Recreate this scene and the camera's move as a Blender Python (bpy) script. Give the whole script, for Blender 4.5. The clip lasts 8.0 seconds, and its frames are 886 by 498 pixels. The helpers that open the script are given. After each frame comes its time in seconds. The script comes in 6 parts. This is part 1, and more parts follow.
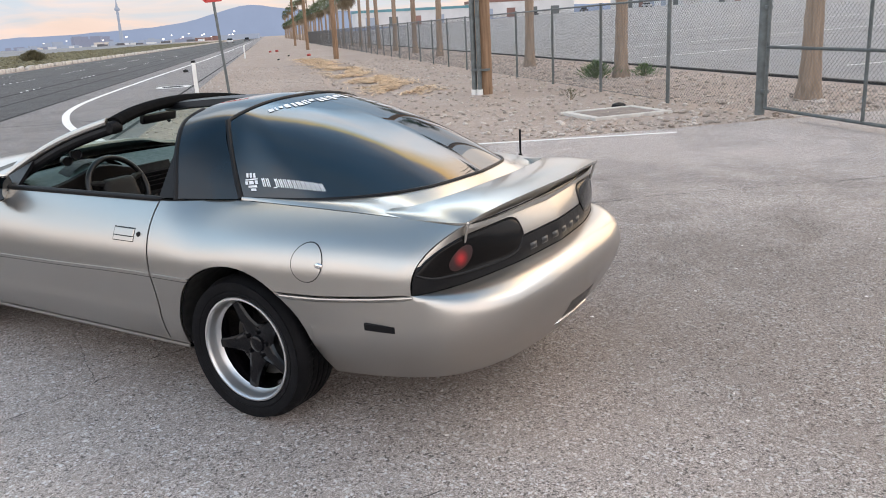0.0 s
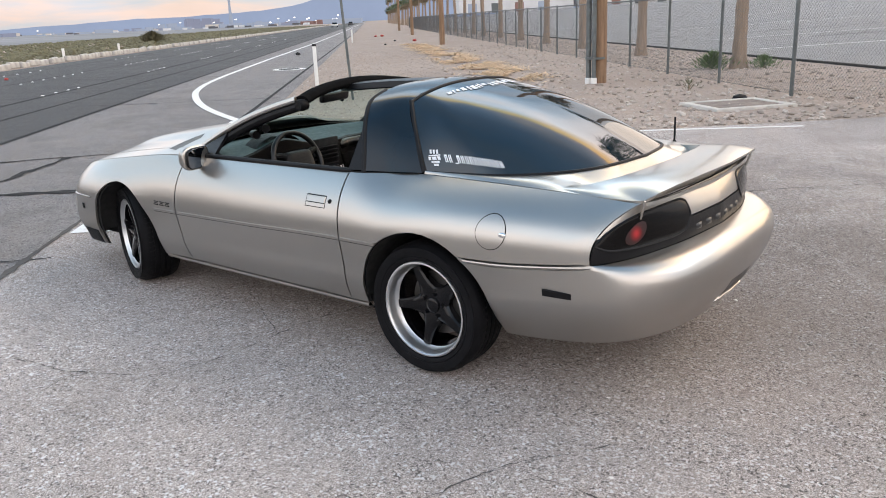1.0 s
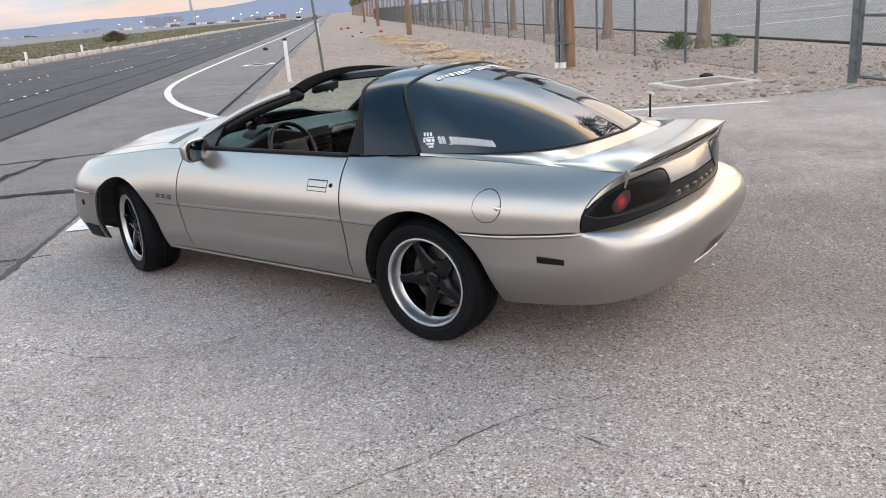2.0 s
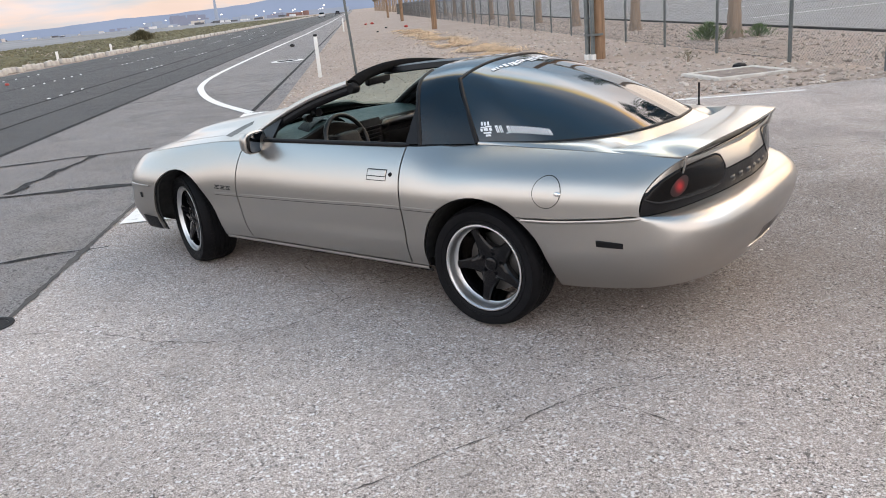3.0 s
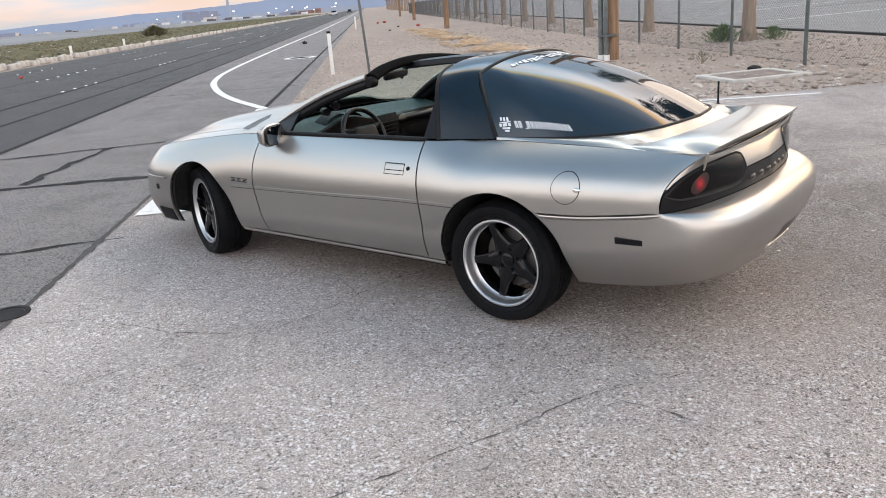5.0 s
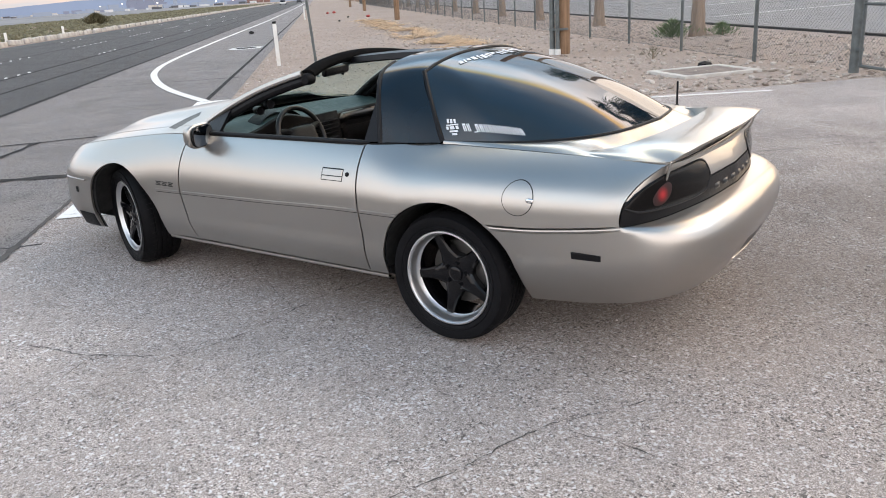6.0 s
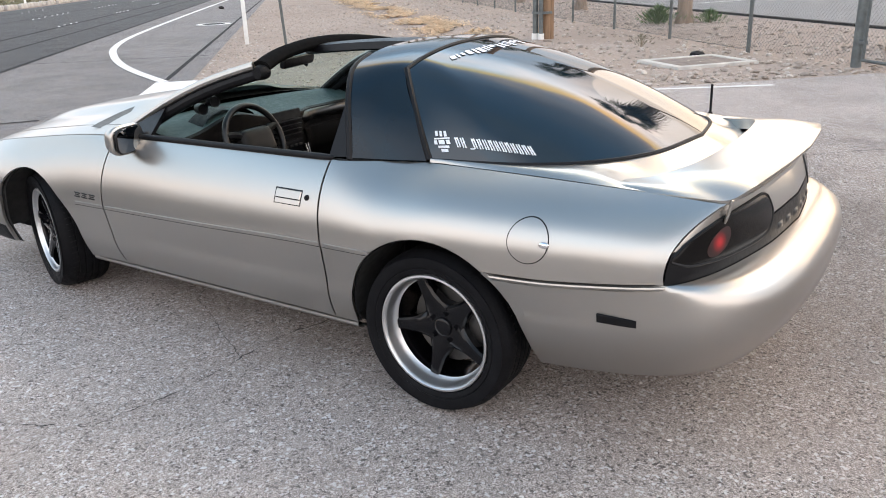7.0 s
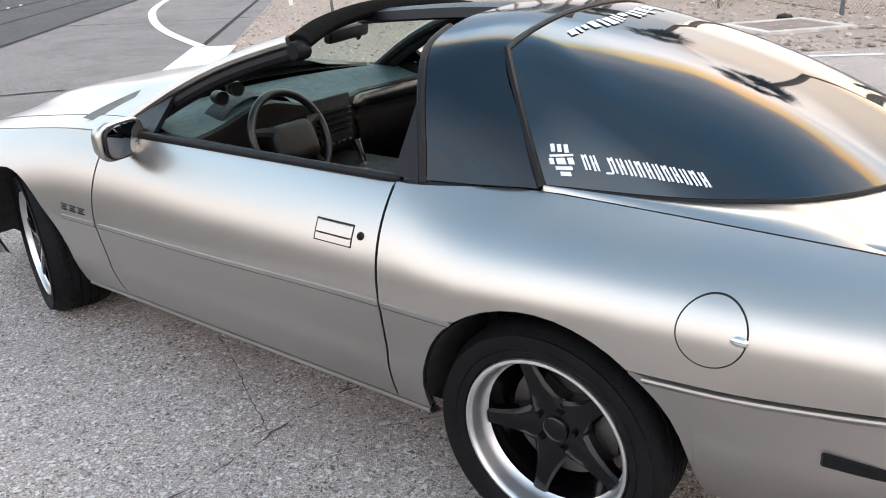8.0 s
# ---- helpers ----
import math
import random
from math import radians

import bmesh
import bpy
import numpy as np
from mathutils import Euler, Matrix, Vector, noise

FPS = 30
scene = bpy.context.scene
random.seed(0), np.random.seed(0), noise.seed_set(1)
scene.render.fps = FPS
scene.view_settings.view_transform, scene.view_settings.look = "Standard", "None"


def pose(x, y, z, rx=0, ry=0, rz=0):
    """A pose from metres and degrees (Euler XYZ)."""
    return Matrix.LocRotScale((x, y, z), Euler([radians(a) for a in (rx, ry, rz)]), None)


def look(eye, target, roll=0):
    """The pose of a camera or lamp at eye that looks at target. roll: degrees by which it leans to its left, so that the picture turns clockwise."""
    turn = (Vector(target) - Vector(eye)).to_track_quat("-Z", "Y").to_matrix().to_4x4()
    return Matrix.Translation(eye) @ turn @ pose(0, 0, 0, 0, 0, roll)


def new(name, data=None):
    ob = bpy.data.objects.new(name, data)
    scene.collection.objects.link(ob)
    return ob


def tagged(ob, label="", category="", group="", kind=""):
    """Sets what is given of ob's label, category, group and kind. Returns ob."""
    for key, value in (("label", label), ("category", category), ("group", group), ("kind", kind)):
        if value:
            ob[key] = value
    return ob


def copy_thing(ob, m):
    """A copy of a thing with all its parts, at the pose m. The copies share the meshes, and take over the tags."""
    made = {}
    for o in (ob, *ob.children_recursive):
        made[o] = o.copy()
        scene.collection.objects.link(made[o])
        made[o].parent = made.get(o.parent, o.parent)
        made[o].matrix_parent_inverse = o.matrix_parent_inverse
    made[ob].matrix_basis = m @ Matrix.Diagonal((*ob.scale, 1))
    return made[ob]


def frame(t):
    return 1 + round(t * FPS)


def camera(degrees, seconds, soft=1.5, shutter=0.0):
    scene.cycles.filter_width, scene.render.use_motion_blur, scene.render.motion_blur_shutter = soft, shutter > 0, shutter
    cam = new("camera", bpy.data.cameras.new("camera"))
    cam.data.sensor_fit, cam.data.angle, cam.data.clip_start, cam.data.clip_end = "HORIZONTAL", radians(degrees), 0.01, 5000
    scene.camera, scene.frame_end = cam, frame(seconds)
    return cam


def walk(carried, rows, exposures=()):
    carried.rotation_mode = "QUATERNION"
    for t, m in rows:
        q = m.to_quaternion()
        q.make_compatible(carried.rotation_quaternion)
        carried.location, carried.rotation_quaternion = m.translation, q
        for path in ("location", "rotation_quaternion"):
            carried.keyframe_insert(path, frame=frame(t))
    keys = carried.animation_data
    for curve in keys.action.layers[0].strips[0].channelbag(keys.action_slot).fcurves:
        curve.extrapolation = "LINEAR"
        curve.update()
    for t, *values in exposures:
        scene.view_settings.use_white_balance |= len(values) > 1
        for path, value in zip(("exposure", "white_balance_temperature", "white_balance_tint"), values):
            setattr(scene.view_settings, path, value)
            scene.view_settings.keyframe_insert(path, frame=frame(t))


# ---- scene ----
cam = camera(57.5, 8.0, 1.0)
PATH = [
    (0, (2.448, -3.174, 1.645), (1.43, -1.539, 1.104), -3.1),
    (0.5, (2.438, -3.419, 1.669), (1.302, -1.865, 1.126), -2.5),
    (1, (2.324, -3.63, 1.68), (1.125, -2.13, 1.119), -2.4),
    (1.5, (2.355, -3.757, 1.685), (1.179, -2.244, 1.115), -3.8),
    (1.7, (2.389, -3.813, 1.689), (1.243, -2.279, 1.11), -4.2),
    (2.8, (2.375, -4.109, 1.691), (1.213, -2.596, 1.091), -5.1),
    (3, (2.32, -4.12, 1.697), (1.13, -2.627, 1.102), -5.2),
    (3.5, (2.29, -4.15, 1.688), (1.072, -2.678, 1.097), -5.2),
    (4, (2.298, -4.148, 1.685), (1.072, -2.681, 1.099), -4.9),
    (4.5, (2.32, -4.163, 1.683), (1.1, -2.69, 1.097), -4.7),
    (5.8, (2.144, -3.978, 1.663), (1.007, -2.454, 1.043), -3.9),
    (6, (2.103, -3.845, 1.669), (0.995, -2.299, 1.048), -3.6),
    (6.5, (1.879, -3.498, 1.652), (0.809, -1.934, 1.01), -3.0),
    (7, (1.57, -3.159, 1.652), (0.526, -1.59, 0.984), -2.1),
    (7.5, (1.277, -2.75, 1.623), (0.214, -1.209, 0.919), -2.0),
    (8, (0.858, -2.419, 1.588), (-0.257, -0.938, 0.838), -2.4),
]
walk(cam, [(t, look(eye, target, roll)) for t, eye, target, roll in PATH], [(0.0, 0.26, 7100, 16), (4.0, 0.25, 7100, 16), (6.5, 0.33, 7100, 16), (8.0, 0.67, 7100, 16)])

# ---- light: a low, veiled evening sun beyond the lot, under a wide sky with thin cloud ----
ROAD_AZ = 43.1
SUN_DIR = Vector((0.16, 0.95, 0.19)).normalized()


def make_world():
    w = bpy.data.worlds.new("evening_sky")
    scene.world = w
    w.use_nodes = True
    nt = w.node_tree
    nt.nodes.clear()
    lk = nt.links.new
    out = nt.nodes.new("ShaderNodeOutputWorld")
    bg = nt.nodes.new("ShaderNodeBackground")
    sky = nt.nodes.new("ShaderNodeTexSky")
    sky.sky_type = "NISHITA"
    sky.sun_disc = False
    sky.sun_elevation = math.asin(SUN_DIR.z)
    sky.sun_rotation = math.atan2(SUN_DIR.x, SUN_DIR.y)
    sky.air_density, sky.dust_density, sky.ozone_density = 1.0, 1.2, 2.0
    tc = nt.nodes.new("ShaderNodeTexCoord")
    sep = nt.nodes.new("ShaderNodeSeparateXYZ")
    lk(tc.outputs["Generated"], sep.inputs["Vector"])

    def math_node(op, a, b, clamp=False):
        n = nt.nodes.new("ShaderNodeMath")
        n.operation, n.use_clamp = op, clamp
        for sock, val in zip(n.inputs, (a, b)):
            if isinstance(val, (int, float)):
                sock.default_value = val
            else:
                lk(val, sock)
        return n.outputs["Value"]

    def mix(fac, a, c):
        n = nt.nodes.new("ShaderNodeMix")
        n.data_type = "RGBA"
        for sock, val in (("Factor", fac), ("A", a), ("B", c)):
            if isinstance(val, tuple):
                n.inputs[sock].default_value = (*val, 1)
            else:
                lk(val, n.inputs[sock])
        return n.outputs["Result"]

    # a flat cloud layer: the view's direction over its height spreads the noise out and crowds it at the horizon
    high = math_node("MAXIMUM", sep.outputs["Z"], 0.0)
    flat = math_node("ADD", high, 0.16)
    cmb = nt.nodes.new("ShaderNodeCombineXYZ")
    lk(math_node("DIVIDE", sep.outputs["X"], flat), cmb.inputs["X"])
    lk(math_node("DIVIDE", sep.outputs["Y"], flat), cmb.inputs["Y"])
    ns = nt.nodes.new("ShaderNodeTexNoise")
    ns.inputs["Scale"].default_value, ns.inputs["Detail"].default_value = 0.85, 6.0
    ns.inputs["Roughness"].default_value, ns.inputs["Distortion"].default_value = 0.5, 0.35
    lk(cmb.outputs["Vector"], ns.inputs["Vector"])
    cover = nt.nodes.new("ShaderNodeMapRange")
    cover.inputs["From Min"].default_value, cover.inputs["From Max"].default_value = 0.34, 0.66
    cover.inputs["To Min"].default_value, cover.inputs["To Max"].default_value = 0.80, 1.0
    lk(ns.outputs["Fac"], cover.inputs["Value"])
    dot = nt.nodes.new("ShaderNodeVectorMath")
    dot.operation = "DOT_PRODUCT"
    lk(tc.outputs["Generated"], dot.inputs[0])
    dot.inputs[1].default_value = SUN_DIR
    west = nt.nodes.new("ShaderNodeMapRange")
    west.interpolation_type = "SMOOTHSTEP"
    west.inputs["From Min"].default_value, west.inputs["From Max"].default_value = 0.05, 0.74
    lk(dot.outputs["Value"], west.inputs["Value"])

    # the cloud sheet's upper edge wanders
    sway = math_node("MULTIPLY", math_node("SUBTRACT", ns.outputs["Fac"], 0.5), math_node("MULTIPLY", high, 0.6))
    wavy = math_node("ADD", high, sway)

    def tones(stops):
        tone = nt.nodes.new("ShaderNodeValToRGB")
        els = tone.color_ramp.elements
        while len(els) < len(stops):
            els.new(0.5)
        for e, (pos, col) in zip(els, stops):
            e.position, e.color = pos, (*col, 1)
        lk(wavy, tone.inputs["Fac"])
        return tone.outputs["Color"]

    gain = nt.nodes.new("ShaderNodeVectorMath")
    gain.operation = "SCALE"
    gain.inputs["Scale"].default_value = CLOUD_GAIN
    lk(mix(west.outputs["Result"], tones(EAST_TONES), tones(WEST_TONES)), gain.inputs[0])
    hue = nt.nodes.new("ShaderNodeMapRange")
    hue.inputs["From Min"].default_value, hue.inputs["From Max"].default_value = 0.40, 0.60
    ns2 = nt.nodes.new("ShaderNodeTexNoise")
    ns2.inputs["Scale"].default_value, ns2.inputs["Detail"].default_value, ns2.inputs["Distortion"].default_value = 1.3, 5.0, 0.5
    lk(cmb.outputs["Vector"], ns2.inputs["Vector"])
    lk(ns2.outputs["Fac"], hue.inputs["Value"])
    tinted = nt.nodes.new("ShaderNodeVectorMath")
    tinted.operation = "MULTIPLY"
    lk(gain.outputs["Vector"], tinted.inputs[0])
    lk(mix(hue.outputs["Result"], (0.74, 0.93, 1.10), (1.12, 1.0, 0.95)), tinted.inputs[1])
    cloud = tinted.outputs["Vector"]
    glow = math_node("POWER", math_node("MAXIMUM", dot.outputs["Value"], 0.0), 15.0)
    cloud = mix(math_node("MULTIPLY", glow, 0.7), cloud, CLOUD_SUN)
    # the north is clearer and bluer than the rest, above the haze
    north = nt.nodes.new("ShaderNodeVectorMath")
    north.operation = "DOT_PRODUCT"
    lk(tc.outputs["Generated"], north.inputs[0])
    north.inputs[1].default_value = Vector((-1.0, 0.25, 0.35)).normalized()
    gap = nt.nodes.new("ShaderNodeMapRange")
    gap.interpolation_type = "SMOOTHSTEP"
    gap.inputs["From Min"].default_value, gap.inputs["From Max"].default_value = 0.25, 0.95
    lk(north.outputs["Value"], gap.inputs["Value"])
    lift = nt.nodes.new("ShaderNodeMapRange")
    lift.inputs["From Min"].default_value, lift.inputs["From Max"].default_value = 0.09, 0.20
    lk(high, lift.inputs["Value"])
    cleared = nt.nodes.new("ShaderNodeVectorMath")
    cleared.operation = "MULTIPLY"
    lk(cloud, cleared.inputs[0])
    lk(mix(math_node("MULTIPLY", gap.outputs["Result"], lift.outputs["Result"]), (1.0, 1.0, 1.0), (0.47, 0.61, 0.71)), cleared.inputs[1])
    lk(mix(cover.outputs["Result"], sky.outputs["Color"], cleared.outputs["Vector"]), bg.inputs["Color"])
    bg.inputs["Strength"].default_value = SKY_STRENGTH
    lk(bg.outputs["Background"], out.inputs["Surface"])


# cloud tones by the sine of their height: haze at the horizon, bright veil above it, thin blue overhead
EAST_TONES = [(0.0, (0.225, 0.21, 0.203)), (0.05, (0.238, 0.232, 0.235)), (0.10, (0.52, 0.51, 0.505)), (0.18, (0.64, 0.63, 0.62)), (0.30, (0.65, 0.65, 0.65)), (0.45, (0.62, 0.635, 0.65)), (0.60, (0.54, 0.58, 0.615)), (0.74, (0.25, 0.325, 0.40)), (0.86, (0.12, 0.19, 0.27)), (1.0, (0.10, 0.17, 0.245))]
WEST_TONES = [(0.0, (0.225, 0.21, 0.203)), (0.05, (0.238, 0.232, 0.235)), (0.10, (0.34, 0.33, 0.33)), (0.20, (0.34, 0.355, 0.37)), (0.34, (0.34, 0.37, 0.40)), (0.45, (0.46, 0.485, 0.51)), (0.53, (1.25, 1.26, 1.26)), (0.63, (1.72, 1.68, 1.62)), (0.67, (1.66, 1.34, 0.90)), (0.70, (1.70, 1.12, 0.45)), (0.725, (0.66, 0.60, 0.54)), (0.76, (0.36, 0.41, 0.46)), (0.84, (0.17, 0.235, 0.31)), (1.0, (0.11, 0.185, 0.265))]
CLOUD_GAIN, CLOUD_SUN = 27.0, (11.5, 8.4, 4.8)
SKY_STRENGTH = 0.12
make_world()
sun = new("sun", bpy.data.lights.new("sun", "SUN"))
sun.data.energy, sun.data.angle, sun.data.color = 0.5, radians(50), (1.0, 0.84, 0.66)
sun.matrix_world = look(SUN_DIR * 50, (0, 0, 0))


# ---- materials ----
def ramp(nt, fac, stops):
    r = nt.nodes.new("ShaderNodeValToRGB")
    els = r.color_ramp.elements
    while len(els) < len(stops):
        els.new(0.5)
    for e, (pos, col) in zip(els, stops):
        e.position, e.color = pos, (*col, 1)
    nt.links.new(fac, r.inputs["Fac"])
    return r.outputs["Color"]


def noise_tex(nt, scale, detail=4.0, rough=0.55, coords=None, distort=0.0):
    n = nt.nodes.new("ShaderNodeTexNoise")
    n.inputs["Scale"].default_value, n.inputs["Detail"].default_value = scale, detail
    n.inputs["Roughness"].default_value, n.inputs["Distortion"].default_value = rough, distort
    if coords:
        nt.links.new(coords, n.inputs["Vector"])
    return n.outputs["Fac"]


def blend(nt, fac, a, b, mode="MIX"):
    m = nt.nodes.new("ShaderNodeMix")
    m.data_type, m.blend_type = "RGBA", mode
    for sock, val in (("Factor", fac), ("A", a), ("B", b)):
        if isinstance(val, (int, float)):
            m.inputs[sock].default_value = val
        elif isinstance(val, tuple):
            m.inputs[sock].default_value = (*val[:3], 1)
        else:
            nt.links.new(val, m.inputs[sock])
    return m.outputs["Result"]


def base_mat(name):
    m = bpy.data.materials.new(name)
    m.use_nodes = True
    nt = m.node_tree
    bsdf = nt.nodes["Principled BSDF"]
    tc = nt.nodes.new("ShaderNodeTexCoord")
    return m, nt, bsdf, tc.outputs["Object"]


def bump(nt, bsdf, height, strength, distance=0.01):
    b = nt.nodes.new("ShaderNodeBump")
    b.inputs["Strength"].default_value, b.inputs["Distance"].default_value = strength, distance
    nt.links.new(height, b.inputs["Height"])
    nt.links.new(b.outputs["Normal"], bsdf.inputs["Normal"])


def plain(name, col, rough=0.5, metal=0.0, var=0.12, scale=8.0, relief=0.0, coat=0.0, rscale=60.0, spec=0.5):
    """A surface with soft blotches and a fine grain over one real colour."""
    m, nt, b, co = base_mat(name)
    lo, hi = tuple(c * (1 - var) for c in col), tuple(min(1, c * (1 + var)) for c in col)
    big = noise_tex(nt, scale, 5, 0.6, co)
    c1 = ramp(nt, big, [(0.3, lo), (0.7, hi)])
    nt.links.new(c1, b.inputs["Base Color"])
    rr = ramp(nt, noise_tex(nt, scale * 3, 3, 0.5, co), [(0.3, (max(0.02, rough * 0.85),) * 3), (0.7, (min(1, rough * 1.15),) * 3)])
    nt.links.new(rr, b.inputs["Roughness"])
    b.inputs["Metallic"].default_value = metal
    b.inputs["Coat Weight"].default_value = coat
    b.inputs["Coat Roughness"].default_value = 0.06
    b.inputs["Specular IOR Level"].default_value = spec
    if relief:
        bump(nt, b, noise_tex(nt, rscale, 4, 0.6, co), relief)
    return m


def paint_mat():
    """Pewter metallic paint under clear coat, with flake and a trace of dust."""
    m, nt, b, co = base_mat("pewter_paint")
    flake = noise_tex(nt, 900, 2, 0.5, co)
    dust = noise_tex(nt, 5, 6, 0.6, co)
    c = ramp(nt, flake, [(0.25, (0.37, 0.353, 0.326)), (0.75, (0.465, 0.443, 0.410))])
    c = blend(nt, ramp(nt, dust, [(0.45, (0, 0, 0)), (0.9, (0.25, 0.25, 0.25))]), c, (0.43, 0.41, 0.385))
    nt.links.new(c, b.inputs["Base Color"])
    b.inputs["Metallic"].default_value = 0.95
    nt.links.new(ramp(nt, dust, [(0.3, (0.29,) * 3), (0.8, (0.34,) * 3)]), b.inputs["Roughness"])
    b.inputs["Coat Weight"].default_value, b.inputs["Coat Roughness"].default_value = 0.6, 0.08
    return m


def asphalt_mat(name, dark, light, stone, speck=0.5, stain=0.5, tint=(0.33, 0.29, 0.25), ground_shade=0.0):
    """Worn asphalt: pale aggregate in a grey binder, dusty patches, dark grit."""
    m, nt, b, co = base_mat(name)
    v = nt.nodes.new("ShaderNodeTexVoronoi")
    v.inputs["Scale"].default_value = 205
    wob = nt.nodes.new("ShaderNodeTexNoise")
    wob.inputs["Scale"].default_value, wob.inputs["Detail"].default_value = 240, 2.0
    nt.links.new(co, wob.inputs["Vector"])
    push = nt.nodes.new("ShaderNodeVectorMath")
    push.operation = "MULTIPLY_ADD"
    push.inputs[1].default_value = (0.009, 0.009, 0.009)
    nt.links.new(wob.outputs["Color"], push.inputs[0])
    nt.links.new(co, push.inputs[2])
    rough_co = push.outputs["Vector"]
    nt.links.new(rough_co, v.inputs["Vector"])
    v2 = nt.nodes.new("ShaderNodeTexVoronoi")
    v2.inputs["Scale"].default_value = 92
    nt.links.new(rough_co, v2.inputs["Vector"])
    grain = noise_tex(nt, 190, 4, 0.7, co)
    big = noise_tex(nt, 0.35, 6, 0.6, co, 0.6)
    mid = noise_tex(nt, 2.2, 6, 0.65, co)
    c = ramp(nt, grain, [(0.43, dark), (0.585, light)])
    pick = nt.nodes.new("ShaderNodeSeparateColor")
    nt.links.new(v.outputs["Color"], pick.inputs["Color"])
    c = blend(nt, ramp(nt, pick.outputs["Red"], [(0.77, (0, 0, 0)), (0.86, (speck,) * 3)]), c, stone)
    pick2 = nt.nodes.new("ShaderNodeSeparateColor")
    nt.links.new(v2.outputs["Color"], pick2.inputs["Color"])
    c = blend(nt, ramp(nt, pick2.outputs["Green"], [(0.905, (0, 0, 0)), (0.93, (speck * 0.9,) * 3)]), c, tuple(min(1, k * 1.35) for k in stone))
    c = blend(nt, ramp(nt, pick2.outputs["Blue"], [(0.87, (0, 0, 0)), (0.91, (0.8,) * 3)]), c, tuple(k * 0.3 for k in dark))
    clump = noise_tex(nt, 24, 4, 0.6, co)
    c = blend(nt, 0.5, c, ramp(nt, clump, [(0.3, (0.78,) * 3), (0.7, (1.0,) * 3)]), "MULTIPLY")
    smudge = noise_tex(nt, 0.9, 5, 0.62, co, 1.2)
    c = blend(nt, 1.0, c, ramp(nt, smudge, [(0.34, (0.82,) * 3), (0.52, (1.0,) * 3)]), "MULTIPLY")
    c = blend(nt, ramp(nt, mid, [(0.42, (0, 0, 0)), (0.75, (0.35 * stain + 0.1,) * 3)]), c, tint)
    c = blend(nt, ramp(nt, big, [(0.35, (0.28 * stain,) * 3), (0.6, (0, 0, 0))]), c, tuple(k * 0.6 for k in dark))
    if ground_shade:
        # browner ground from the car to the verge: shade put into colour, ragged border
        sep = nt.nodes.new("ShaderNodeSeparateXYZ")
        nt.links.new(co, sep.inputs["Vector"])
        edge = nt.nodes.new("ShaderNodeMath")
        edge.operation = "MULTIPLY_ADD"
        edge.inputs[1].default_value = 5.0
        nt.links.new(smudge, edge.inputs[0])
        both = nt.nodes.new("ShaderNodeMath")
        nt.links.new(sep.outputs["X"], both.inputs[0])
        nt.links.new(sep.outputs["Y"], both.inputs[1])
        nt.links.new(both.outputs["Value"], edge.inputs[2])
        # old, worn: ramps of the painted shade, eased off further out
        old = nt.nodes.new("ShaderNodeMapRange")
        old.inputs["From Min"].default_value, old.inputs["From Max"].default_value = -0.4, 3.4
        nt.links.new(edge.outputs["Value"], old.inputs["Value"])
        far = nt.nodes.new("ShaderNodeMapRange")
        far.inputs["From Min"].default_value, far.inputs["From Max"].default_value = 6.0, 10.5
        far.inputs["To Min"].default_value, far.inputs["To Max"].default_value = 1.0, 0.35
        nt.links.new(edge.outputs["Value"], far.inputs["Value"])
        worn = nt.nodes.new("ShaderNodeMath")
        worn.operation = "MULTIPLY"
        nt.links.new(old.outputs["Result"], worn.inputs[0])
        nt.links.new(far.outputs["Result"], worn.inputs[1])
        c = blend(nt, worn.outputs["Value"], c, blend(nt, 1.0, c, (1 - ground_shade, 1 - ground_shade * 1.08, 1 - ground_shade * 1.14), "MULTIPLY"))
    nt.links.new(c, b.inputs["Base Color"])
    b.inputs["Roughness"].default_value = 0.9
    b.inputs["Specular IOR Level"].default_value = 0.25
    bump(nt, b, blend(nt, 0.5, grain, v.outputs["Distance"]), 0.9, 0.010)
    return m


def dirt_mat():
    m, nt, b, co = base_mat("gravel_dirt")
    v = nt.nodes.new("ShaderNodeTexVoronoi")
    v.inputs["Scale"].default_value = 26
    nt.links.new(co, v.inputs["Vector"])
    pick = nt.nodes.new("ShaderNodeSeparateColor")
    nt.links.new(v.outputs["Color"], pick.inputs["Color"])
    big = noise_tex(nt, 0.22, 6, 0.6, co, 0.8)
    mid = noise_tex(nt, 1.6, 7, 0.7, co)
    fine = noise_tex(nt, 60, 5, 0.7, co)
    c = ramp(nt, fine, [(0.3, (0.19, 0.149, 0.124)), (0.7, (0.47, 0.38, 0.325))])
    c = blend(nt, ramp(nt, pick.outputs["Red"], [(0.6, (0, 0, 0)), (0.9, (0.5,) * 3)]), c, (0.55, 0.48, 0.42))
    c = blend(nt, ramp(nt, mid, [(0.45, (0, 0, 0)), (0.7, (0.6,) * 3)]), c, (0.40, 0.31, 0.25))
    c = blend(nt, ramp(nt, big, [(0.4, (0, 0, 0)), (0.62, (0.7,) * 3)]), c, (0.31, 0.245, 0.205))
    nt.links.new(c, b.inputs["Base Color"])
    b.inputs["Roughness"].default_value = 0.95
    b.inputs["Specular IOR Level"].default_value = 0.15
    bump(nt, b, blend(nt, 0.5, mid, v.outputs["Distance"]), 0.8, 0.03)
    return m


